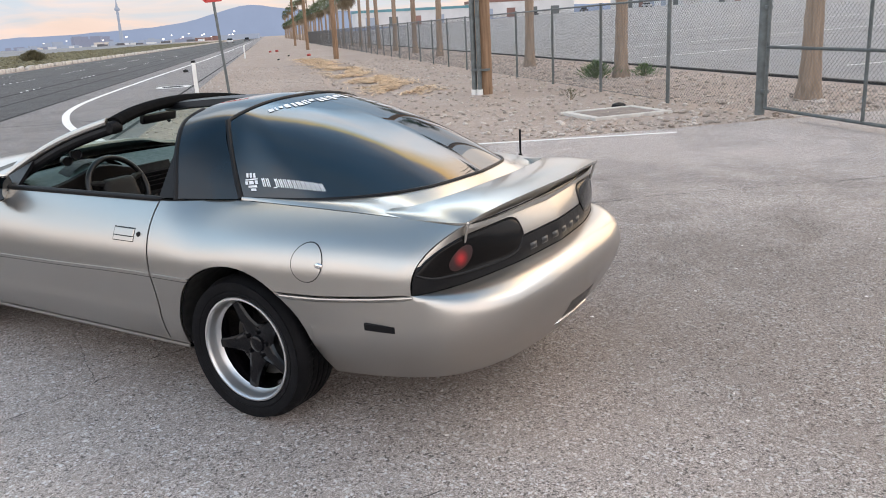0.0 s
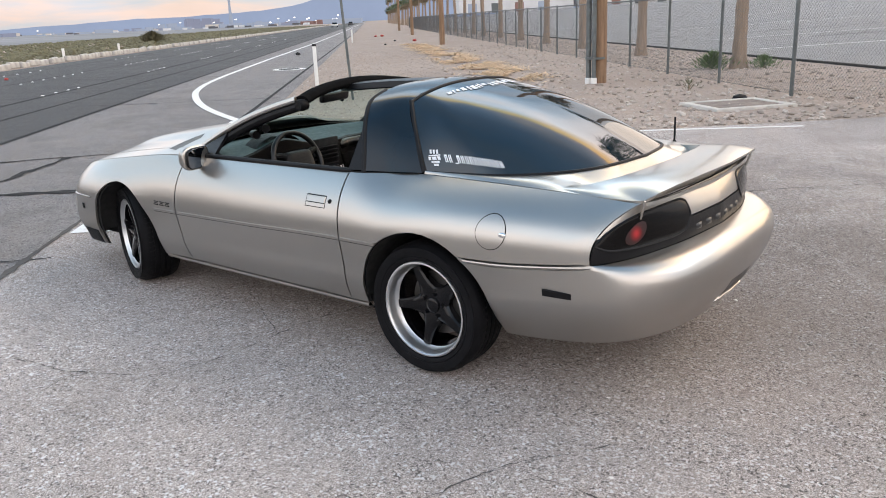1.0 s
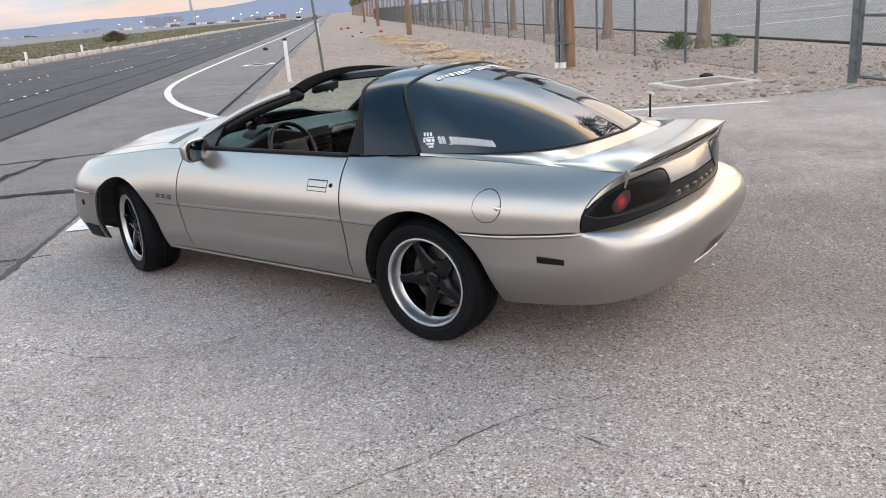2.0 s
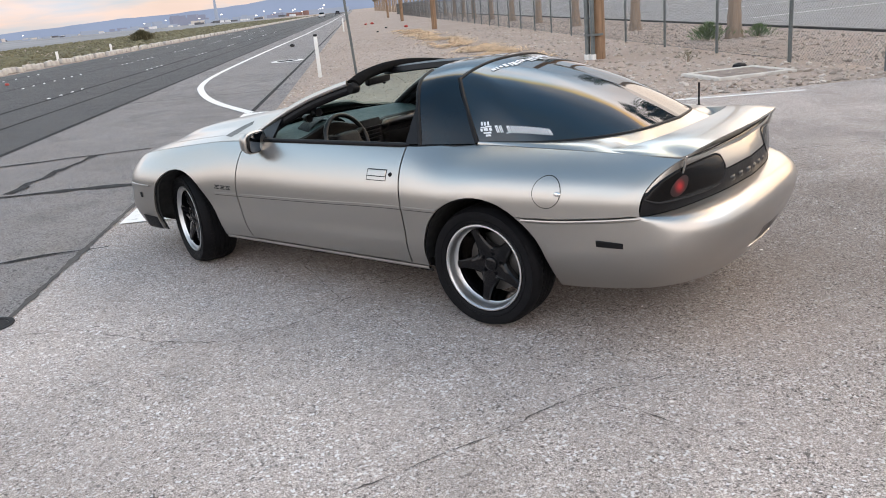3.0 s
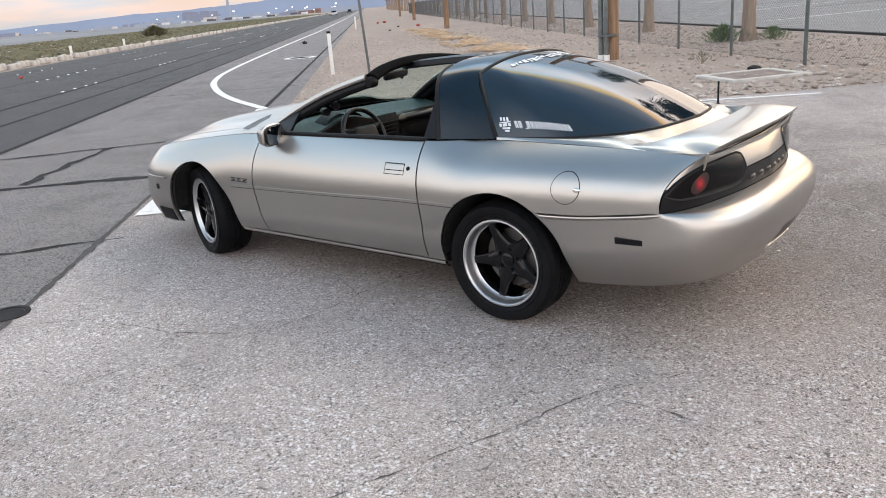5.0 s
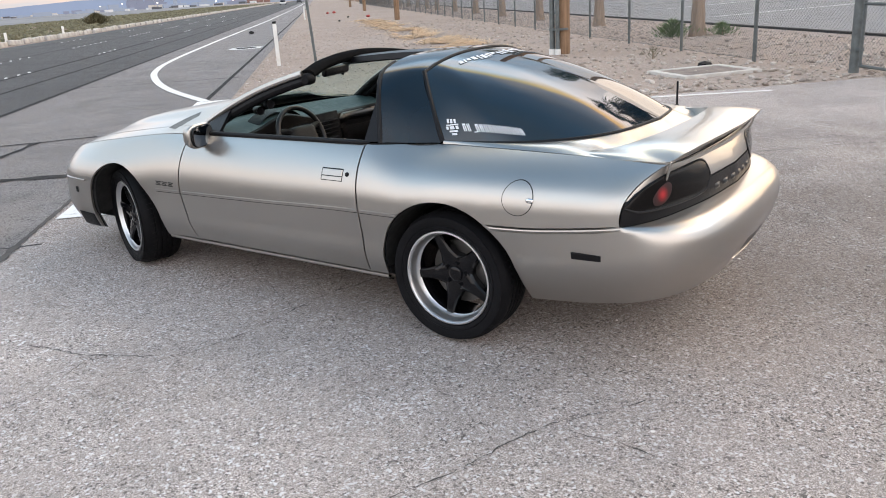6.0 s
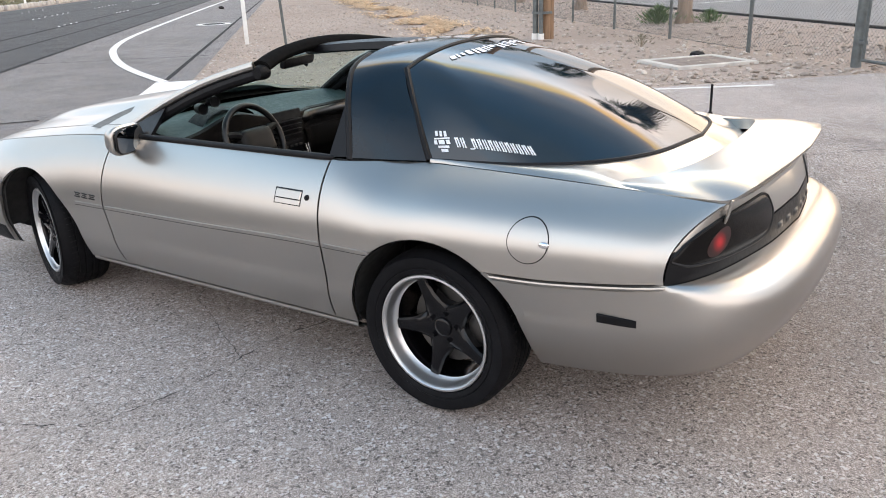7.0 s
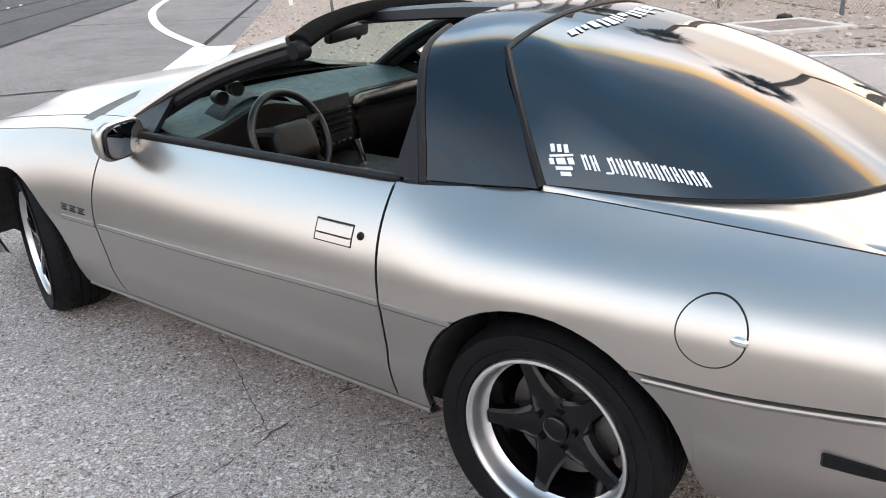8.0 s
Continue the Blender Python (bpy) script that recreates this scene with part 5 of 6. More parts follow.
bars = []
for k in range(14):
    a = k / 14
    w0 = -0.893 + 0.235 * a
    hi, lo = 0.785 + 0.105 * a, 0.872 + 0.076 * a
    if k == 2:
        bars.append((w0, w0 + 0.014, lo, lo + 0.010, 0.0))
        continue
    bars.append((w0, w0 + 0.0046, hi, lo, -0.05))
    bars.append((w0 + 0.0076, w0 + 0.0122, hi, lo, -0.05))
    mid = hi + (lo - hi) * (0.06, 0.42, 0.86)[k % 3]
    bars.append((w0 + 0.0040, w0 + 0.0082, mid, mid + 0.012, -0.05))
glass_marks("lettering", bars, "row of small white vinyl bars")
glass_marks("vinyl_mark", [(-0.950, -0.940, 0.71, 0.76, -0.1), (-0.935, -0.925, 0.715, 0.765, -0.1), (-0.920, -0.910, 0.72, 0.77, -0.1), (-0.962, -0.908, 0.778, 0.792, -0.05), (-0.966, -0.955, 0.80, 0.84, -0.05), (-0.950, -0.930, 0.80, 0.84, -0.05), (-0.925, -0.912, 0.80, 0.84, -0.05), (-0.958, -0.922, 0.852, 0.875, -0.05), (-0.952, -0.930, 0.885, 0.912, -0.05)], "white vinyl mark")
bars = []
rnd = random.Random(6)
w = -0.60
while w < 0.30:
    d = rnd.uniform(0.02, 0.06)
    bars.append((w, w + d, 0.100 + rnd.uniform(-0.008, 0.008), 0.150 + rnd.uniform(-0.03, 0.01), -0.3))
    w += d + rnd.uniform(0.012, 0.03)
glass_marks("banner", bars, "torn white vinyl banner along the glass top")
# fender badge and tail letters as dark bars
for right, fender in zip((False, True), fenders):
    for k in range(3):
        x = -2.108 + 0.058 * k
        for z, a, b in ((0.640, 0.004, 0.054), (0.6305, 0.010, 0.044), (0.621, 0.0, 0.050)):
            part("badge_bar", on_side(x + a, x + b, z, z + 0.0062, 4, 3, 0.005, right, -0.002), BLACK_SATIN, fender)


def tail_place(y):
    """The running coordinate of the tail wall at a place across the car."""
    lo, hi = CORNER, 1.75
    for _ in range(40):
        m = (lo + hi) / 2
        if -upper_wall(m, 0.2).y > abs(y):
            lo = m
        else:
            hi = m
    return lo


LETTER = plain("dark_grey_badge", (0.025, 0.025, 0.025), 0.35)
for k in range(6):
    y = -0.265 + 0.095 * k
    rows = []
    for i in range(5):
        row = []
        for j in range(5):
            yy = y + 0.052 * j / 4
            q = upper_wall(tail_place(yy), 0.12 + 0.13 * i / 4)
            q = Vector((q.x + (0.006 if 0 < i < 4 and 0 < j < 4 else 0.0), yy, q.z))
            row.append(q)
        rows.append(row)
    part("letter_bar", grid_bm(rows), LETTER, rear_bumper)
# plate recess with a blank dark plate and its bright frame, and the seam strip over the bumper


def bumper_patch(y0, y1, z0, z1, lift, n=10, m=6):
    rows = []
    for i in range(m + 1):
        z = z0 + (z1 - z0) * i / m
        row = []
        for k in range(n + 1):
            y = y0 + (y1 - y0) * k / n
            p = tail_place(y)
            v = (z - float(Bz(p))) / float(Cz(p) - Bz(p))
            q = lower_wall(p, v * 0.93)
            row.append(Vector((q.x + (lift if 0 < i < m and 0 < k < n else 0.001), y, z)))
        rows.append(row)
    return grid_bm(rows)


part("plate_recess", bumper_patch(-0.17, 0.17, 0.375, 0.495, 0.003), BLACK_SATIN, rear_bumper, "dark plate recess in the bumper")
part("plate", bumper_patch(-0.155, 0.155, 0.382, 0.485, 0.006), STEEL, rear_bumper, "plain grey plate")
part("plate_frame", bumper_patch(-0.18, 0.18, 0.364, 0.376, 0.007), CHROME, rear_bumper, "bright lower edge of the plate frame")
for right in (False, True):
    rows = []
    for p in span(0.27, 0.86, 20):
        q = upper_wall(p, 0.0) if p > 0.3 else upper_wall(p, 0.0)
        rows.append([Vector((q.x, q.y + 0.006, q.z - 0.001)), Vector((q.x, q.y - 0.006, q.z - 0.004)), Vector((q.x, q.y - 0.0075, q.z - 0.009)), Vector((q.x, q.y - 0.005, q.z - 0.015)), Vector((q.x, q.y + 0.002, q.z - 0.022))])
    bm = grid_bm([[mirrored(q) if right else q for q in row] for row in rows], flip=not right)
    part("bumper_edge", bm, PAINT, rear_bumper)


# ---- road markings ----
arc = curve([0, 1, 2, 3, 4, 5, 6, 7, 8], [-5.75, -5.76, -5.70, -5.45, -5.02, -4.50, -3.95, -3.5, -3.18])
arc_s = curve([0, 1, 2, 3, 4, 5, 6, 7, 8], [28.0, 24.5, 21.2, 18.2, 15.9, 13.9, 12.3, 11.2, 10.45])
pts = [(-4.6, 330.0), (-4.9, 120), (-5.2, 66), (-5.5, 48), (-5.68, 36)] + [(float(arc(k / 4)), float(arc_s(k / 4))) for k in range(33)]
strip_along("edge_line", pts, 0.165, 0.016, ROADPAINT, "white edge line curving off the road", "road marking")
strip_along("stop_bar", [(-2.98, 10.4), (-3.08, 2.62)], 0.66, 0.018, ROADPAINT, "worn wide white painted bar", "road marking")
strip_along("parking_line", [(1.0, 7.0), (5.03, 6.30)], 0.10, 0.016, ROADPAINT, "white painted line at the apron's edge", "road marking")
cover = thing("valve_cover", "dark round iron cover in a white painted patch", "utility cover", ROAD @ pose(-3.8, 26.87, fall(26.9) + 0.012))
part("painted_ring", lathe_bm([(0.40, 0.004), (0.60, 0.004), (0.62, 0.0)], 32, "z"), ROADPAINT, cover, "worn white paint round the cover")
part("lid", lathe_bm([(0.0005, 0.008), (0.37, 0.008), (0.39, 0.0)], 32, "z"), TAR, cover)
for r, s, sz, mt, words in ((0.55, 80.4, 0.16, RED_LITTER, "faded red plastic litter on the verge"), (2.6, 58.0, 0.14, RED_LITTER, "faded red plastic litter on the verge"), (0.3, 52.0, 0.07, TAR, "small black scrap on the verge"), (1.2, 60.5, 0.08, TAR, "small black scrap on the verge"), (-14.6, 28.4, 0.08, RED_LITTER, "crushed red plastic litter on the road"), (-0.1, 79.8, 0.13, RED_LITTER, "faded red plastic litter on the verge"), (-4.6, 40.5, 0.12, TAR, "small black scrap on the shoulder")):
    bm = bmesh.new()
    bmesh.ops.create_icosphere(bm, subdivisions=2, radius=1)
    for v in bm.verts:
        v.co = Vector((v.co.x * 1.1, v.co.y * 0.8, v.co.z * 0.7)) * (1 + 0.3 * noise.noise(v.co * 2.1 + Vector((r, 0, 0)))) * sz
    ob = link_mesh("litter", bm, mt, smooth=0)
    ob.matrix_world = ROAD @ pose(r, s, fall(s) + sz * 0.6)
    tagged(ob, words, "litter")
random.seed(4)


def wander(a, b, n, amp):
    out = []
    for k in range(n + 1):
        t = k / n
        e = amp * math.sin(math.pi * min(1, 4 * min(t, 1 - t)) / 2)
        nx = noise.noise((a[0] + t * 7.1, a[1] * 1.3, 0.0)) + 0.5 * noise.noise((t * 23.0, a[0], 4.0))
        d = Vector((b[0] - a[0], b[1] - a[1])).normalized()
        out.append((a[0] + (b[0] - a[0]) * t - d.y * nx * e, a[1] + (b[1] - a[1]) * t + d.x * nx * e))
    return out


strip_along("joint", wander((-3.48, -40), (-3.48, 6.9), 700, 0.03), 0.06, 0.015, CRACK, "dark ragged joint between apron and shoulder", "pavement joint", [0.028 + 0.085 * abs(noise.noise((k * 0.31, 5.0, 1.0))) + 0.03 * abs(noise.noise((k * 1.7, 9.0, 1.0))) for k in range(701)])
strip_along("joint", wander((-3.2, 6.9), (-2.4, 200), 60, 0.05), 0.09, 0.012, TAR, "dark tarred pavement edge", "pavement joint")
for rr, w in ((-9.62, 0.17), (-8.15, 0.12), (-13.1, 0.10), (-16.2, 0.10), (-6.6, 0.10)):
    strip_along("joint", wander((rr, -100), (rr, 300), 60, 0.08), w, 0.012, TAR, "dark tar seam along the road", "pavement joint")
# round lane markers on the far lanes
dots = thing("lane_markers", "rows of small round white lane markers on the road", "road marking", ROAD)
dot_me = None
for rr, s0, step, lit in ((-9.78, 8.1, 0.92, 4), (-12.82, 12.6, 1.05, 7), (-16.0, 16.0, 1.3, 4)):
    for k in range(90):
        if k % 12 >= lit:
            continue
        s = s0 + step * k
        if dot_me is None:
            o = part("marker", lathe_bm([(0.001, 0.020), (0.03, 0.017), (0.055, 0.0)], 10, "z"), WHITE_PLASTIC, dots)
            dot_me = o.data
        else:
            o = new("marker", dot_me)
            o.parent = dots
        o.location = (rr + random.uniform(-0.03, 0.03), s, 0.008 + fall(s))

# cracks in the apron and sealed cracks in the shoulder
def crack(places, w, seed):
    """A ragged, broken crack through places on the apron, in short crooked steps."""
    rnd = random.Random(seed)
    pts = []
    for a, b in zip(places, places[1:]):
        n = max(2, int(math.hypot(b[0] - a[0], b[1] - a[1]) / 0.022))
        for k in range(n):
            t = k / n
            r, s = a[0] + (b[0] - a[0]) * t, a[1] + (b[1] - a[1]) * t
            slow = 0.030 * noise.noise((r * 3.1, s * 3.1, seed)), 0.030 * noise.noise((r * 3.1, s * 3.1, seed + 9.0))
            pts.append((r + slow[0] + rnd.gauss(0, 0.0035), s + slow[1] + rnd.gauss(0, 0.0035)))
    widths = [w * max(0.10, 0.55 + 1.5 * noise.noise((k * 0.21, seed, 2.0)) + rnd.uniform(-0.3, 0.3)) for k in range(len(pts))]
    strip_along("crack", pts, w, 0.0145, CRACK, "crack in the worn asphalt", "crack", widths)


CRACKS = [
    ([(-3.46, 0.05), (-2.95, 0.03), (-2.40, -0.33), (-1.92, -0.47), (-1.64, -0.28), (-1.39, 0.0), (-1.21, 0.17), (-0.9, 0.36)], 0.008),
    ([(-1.39, 0.0), (-1.54, 0.45), (-1.65, 0.75), (-1.6, 1.15)], 0.006),
    ([(-1.50, -2.10), (-1.26, -1.99), (-1.05, -1.88), (-0.78, -1.76), (-0.37, -1.54), (0.1, -1.45)], 0.008),
    ([(-0.37, -1.54), (-0.15, -1.75), (0.05, -1.98)], 0.005),
    ([(2.2, 2.68), (3.4, 2.70), (4.6, 2.58), (6.4, 2.50)], 0.020),
    ([(2.12, 1.25), (2.20, 0.80), (2.26, 0.40)], 0.009),
    ([(-0.55, 1.6), (0.1, 0.8), (0.6, 0.1)], 0.007),
    ([(4.2, -0.2), (4.8, 0.6), (5.6, 1.3)], 0.008),
    ([(-2.40, -0.33), (-2.55, -0.75), (-2.9, -1.0)], 0.005),
]
for k, (places, w) in enumerate(CRACKS):
    crack(places, 0.95 * w, 31.0 + k)
for a, b, n, amp, w in (((-3.55, 4.5), (-9.5, 4.7), 30, 0.08, 0.16), ((-4.2, 7.2), (-10.2, 6.2), 30, 0.10, 0.09), ((-5.2, 4.7), (-4.95, 7.1), 16, 0.08, 0.15), ((-2.9, 14.8), (-7.0, 15.0), 24, 0.08, 0.09), ((-3.3, 1.9), (-6.5, 1.4), 20, 0.1, 0.05)):
    strip_along("crack", wander(a, b, n, amp), w, 0.0135, TAR, "dark tar-sealed crack in the shoulder", "crack", [w * (0.35 + 1.9 * abs(noise.noise((a[0] + k * 0.43, b[1], 7.0)))) for k in range(n + 1)])

# manhole ring in the joint
mh = thing("manhole", "black iron valve cover set in the asphalt joint", "manhole", ROAD @ pose(-3.55, 0.28, 0.012))
part("frame", lathe_bm([(0.135, 0.0), (0.135, 0.006), (0.105, 0.008), (0.10, 0.002)], 32, "z"), TAR, mh)
part("cover", lathe_bm([(0.0005, 0.004), (0.03, 0.005), (0.095, 0.004), (0.099, 0.0)], 32, "z"), TAR, mh)

# utility box slab
slab = thing("vault_slab", "concrete vault collar with a rusted steel cover in the dirt", "utility cover", ROAD @ pose(5.30, 8.98, fall(9)) @ pose(0, 0, 0, 0, 0, 8))
bm = bmesh.new()
for cx, cy, sx, sy in ((0, 0.53, 1.46, 0.14), (0, -0.53, 1.46, 0.14), (-0.66, 0, 0.14, 0.92), (0.66, 0, 0.14, 0.92)):
    box_bm(sx, sy, 0.10, cx, cy, 0.0, bevel=0.010, bm=bm)
part("collar", bm, CONCRETE, slab, "pale concrete collar")
part("cover", box_bm(1.18, 0.92, 0.05, 0, 0, 0.012, bevel=0.004), RUST, slab, "rusted steel cover")
bag = bmesh.new()
bmesh.ops.create_icosphere(bag, subdivisions=3, radius=1)
for v in bag.verts:
    v.co = Vector((v.co.x * 0.15, v.co.y * 0.09, v.co.z * 0.06)) * (1 + 0.25 * noise.noise(v.co * 2.3))
rag = link_mesh("rag", bag, BLACK_TRIM)
rag.matrix_world = ROAD @ pose(5.75, 9.85, 0.04 + fall(9.8), 0, 0, 20)
tagged(rag, "crumpled black rag lying on the dirt", "litter")

# delineator and stop sign
post = thing("delineator_post", "slim white plastic delineator post with a black cap", "delineator", ROAD @ pose(-2.2, 17.35, fall(17.35)))
part("blade", box_bm(0.095, 0.018, 1.06, 0, 0, 0.53, bevel=0.005), WHITE_PLASTIC, post)
part("cap", box_bm(0.10, 0.024, 0.06, 0, 0, 1.08, bevel=0.008), BLACK_TRIM, post)
post2 = thing("delineator_post", "slim white plastic delineator post far along the shoulder", "delineator", ROAD @ pose(-2.1, 62, fall(62)))
part("blade", box_bm(0.11, 0.03, 1.0, 0, 0, 0.5, bevel=0.005), WHITE_PLASTIC, post2)
for s in (50.0, 61.8):
    far_post = thing("marker_post", "short pale marker post behind the far barrier", "marker post", ROAD @ pose(-20.0, s, fall(s)))
    part("blade", box_bm(0.16, 0.05, 0.72, 0, 0, 0.36, bevel=0.01), WHITE_PLASTIC, far_post)
    part("base", box_bm(0.22, 0.16, 0.08, 0, 0, 0.04, bevel=0.01), BARRIER, far_post)
sign = thing("stop_sign", "red octagonal sign on a leaning grey steel post", "traffic sign", ROAD @ pose(-1.21, 13.52, fall(13.5)) @ pose(0, 0, 0, 0, -3, 0))
part("post", box_bm(0.055, 0.035, 2.95, 0, 0, 1.475, bevel=0.006), GALV, sign, "galvanised steel post")
bm = bmesh.new()
bmesh.ops.create_cone(bm, cap_ends=True, segments=8, radius1=0.40, radius2=0.40, depth=0.004, matrix=pose(0, -0.024, 2.68, 90, 0, 0) @ pose(0, 0, 0, 0, 0, 22.5))
face = part("face", bm, SIGN_RED, sign, "red reflective face")
bm = bmesh.new()
for k in range(4):
    box_bm(0.10, 0.003, 0.25, -0.21 + 0.14 * k, -0.028, 2.62, bm=bm)
part("bars", bm, WHITE_PLASTIC, sign)


# ---- fence and gate ----
FENCE_R, POST_STEP = 6.78, 3.15


def pipe(name, a, b, r, mat, parent, label="", n=10):
    return part(name, tube_bm([a, b], r, n), mat, parent, label)


def mesh_wire(length, height, step=0.075, r=0.0021, n=3):
    """Woven diamond wire for one bay: two crossing sets of thin prisms."""
    bm = bmesh.new()
    k = -int(height / step) - 1
    while k * step < length:
        for sgn in (1, -1):
            x0, x1 = k * step, k * step + height
            a, b = max(x0, 0.0), min(x1, length)
            if b - a > 0.01:
                za, zb = a - x0, b - x0
                if sgn < 0:
                    za, zb = height - za, height - zb
                off = 0.002 * sgn
                tube_bm([(off, a, za), (off, b, zb)], r, n, bm=bm, cap=False)
        k += 1
    return bm


fence = thing("chain_link_fence", "grey galvanised chain-link fence on steel posts", "fence", ROAD)
WIRE_ME = None
for k in range(46):
    s0 = 10.0 + POST_STEP * k
    f = fall(s0)
    pipe("post", (FENCE_R, s0, f - 0.05), (FENCE_R, s0, f + 1.90), 0.032 if k else 0.036, GALV, fence)
    if k < 45:
        f1 = fall(s0 + POST_STEP)
        pipe("top_rail", (FENCE_R, s0, f + 1.86), (FENCE_R, s0 + POST_STEP, f1 + 1.86), 0.021, GALV, fence)
        pipe("tension_wire", (FENCE_R, s0, f + 0.05), (FENCE_R, s0 + POST_STEP, f1 + 0.05), 0.004, GALV, fence, n=4)
        if k < 45:
            if WIRE_ME is None:
                net = part("chain_link", mesh_wire(POST_STEP, 1.80), WIRE, fence, smooth=0)
                WIRE_ME = net.data
            else:
                net = new("chain_link", WIRE_ME)
                net.parent = fence
            net.matrix_local = pose(FENCE_R - 0.03, s0, f + 0.05, math.degrees(math.atan2(f1 - f, POST_STEP)))
# last bay to the gate post
pipe("top_rail", (FENCE_R, 10.0, 1.83), (FENCE_R + 0.28, 7.5, 1.86), 0.021, GALV, fence)
net = part("chain_link", mesh_wire(2.5, 1.80), WIRE, fence, smooth=0)
net.matrix_local = pose(FENCE_R + 0.25, 7.5, 0.03, 0, 0, 6.4)
gate = thing("gate", "grey steel pipe gate hung on a thick post", "gate", ROAD)
GR = FENCE_R + 0.29
pipe("gate_post", (GR, 7.5, -0.1), (GR, 7.5, 2.05), 0.075, GALV, gate, "thick weathered grey-green post", 16)
part("post_cap", lathe_bm([(0.0005, 0.06), (0.05, 0.045), (0.08, 0.0), (0.08, -0.02)], 16, "z"), GALV, gate).location = (GR, 7.5, 2.05)
for z in (0.10, 1.02, 1.92):
    pipe("gate_rail", (GR, 7.38, z), (GR, 1.2, z), 0.024, GALV, gate)
for s in (7.36, 5.2, 3.2, 1.2):
    pipe("gate_stile", (GR, s, 0.10), (GR, s, 1.92), 0.024, GALV, gate)
for z in (0.35, 1.6):
    part("hinge", box_bm(0.09, 0.16, 0.06, GR, 7.43, z, bevel=0.01), GALV, gate)
net = part("chain_link", mesh_wire(6.1, 1.80, 0.075), WIRE, gate, smooth=0)
net.matrix_local = pose(GR - 0.025, 1.25, 0.11)


# ---- utility poles ----
def utility_pole(r, s, h, rad, conduits, label):
    up = thing("utility_pole", label, "utility pole", ROAD @ pose(r, s, fall(s)), "utility poles by the road")
    pts = [(0.0 + 0.004 * math.sin(k), 0, h * k / 8 - 0.1) for k in range(9)]
    part("shaft", tube_bm(pts, [rad * (1 - 0.03 * k) for k in range(9)], 20), POLE_WOOD, up, "weathered brown wooden shaft")
    if conduits:
        for dx, dy, cr in ((-0.26, -0.03, 0.062), (-0.17, -0.17, 0.05)):
            part("conduit", tube_bm([(dx, dy, -0.05), (dx, dy, 5.5)], cr, 14), GALV, up, "grey riser conduit")
            part("collar", tube_bm([(dx, dy, -0.05), (dx, dy, 0.13)], cr + 0.02, 12), WHITE_PLASTIC, up, "pale conduit collar")
        part("strap", tube_bm([(-0.10, -0.02, 0.55), (-0.10, -0.02, 0.60)], rad + 0.06, 16), GALV, up)
    return up


utility_pole(4.55, 14.75, 9.0, 0.175, True, "brown wooden utility pole with grey conduits up one side")
utility_pole(3.75, 47.5, 9.0, 0.17, False, "brown wooden utility pole standing in the dirt")
utility_pole(3.7, 82.0, 9.0, 0.17, False, "brown wooden utility pole far along the verge")
utility_pole(3.7, 118.0, 9.0, 0.17, False, "brown wooden utility pole far along the verge")


# ---- palms ----
def make_palm(h, seed):
    rnd = random.Random(seed)
    palm = thing("palm_tree", "tall fan palm with a rough grey-brown trunk and a shaggy crown", "palm tree", None, "row of palms behind the fence")
    n = 46
    rows = []
    for k in range(n + 1):
        t = k / n
        z = h * t - 0.1
        rad = 0.165 + 0.085 * math.exp(-z / 0.35) - 0.035 * t + (0.006 if k % 2 else -0.004)
        cx = 0.25 * math.sin(t * 1.7 + seed) * t
        rows.append([(cx + rad * (1 + 0.05 * rnd.uniform(-1, 1)) * math.cos(2 * math.pi * j / 16), rad * (1 + 0.05 * rnd.uniform(-1, 1)) * math.sin(2 * math.pi * j / 16), z) for j in range(16)])
    part("trunk", grid_bm(rows, closed_v=True), PALM_BARK, palm, smooth=60)
    top = Vector((0.25 * math.sin(1.7 + seed), 0, h - 0.1))
    for name, count, mat, lo, hi in (("crown", 34, FROND, -25, 75), ("skirt", 30, DRY_FROND, -85, -40)):
        verts, faces = [], []
        for i in range(count):
            az = 2 * math.pi * (i * 0.618 + rnd.random() * 0.1)
            el = radians(rnd.uniform(lo, hi))
            ln = rnd.uniform(0.75, 1.05) * (1.0 if name == "crown" else 0.8)
            d = Vector((math.cos(az) * math.cos(el), math.sin(az) * math.cos(el), math.sin(el)))
            side = Vector((-math.sin(az), math.cos(az), 0))
            up = d.cross(side)
            hub = top + d * ln
            b = len(verts)
            verts += [top + side * 0.02, top - side * 0.02, hub - side * 0.012, hub + side * 0.012]
            faces.append((b, b + 1, b + 2, b + 3))
            m = 15
            for j in range(m):
                a = radians(-115 + 230 * j / (m - 1))
                fl = (0.75 + 0.25 * math.cos(a)) * rnd.uniform(0.7, 0.95)
                tip = hub + (d * math.cos(a) + side * math.sin(a)) * fl + Vector((0, 0, -0.28 * fl * fl)) + up * rnd.uniform(-0.06, 0.06)
                mid = hub + (d * math.cos(a) + side * math.sin(a)) * fl * 0.55
                w = (side * math.cos(a) - d * math.sin(a)) * 0.035
                b = len(verts)
                verts += [hub, mid + w, tip, mid - w]
                faces.append((b, b + 1, b + 2, b + 3))
        bm = bmesh.new()
        vs = [bm.verts.new(v) for v in verts]
        for f in faces:
            bm.faces.new([vs[i] for i in f])
        part(name, bm, mat, palm, "dry brown skirt of old fronds" if name == "skirt" else "", smooth=0)
    return palm


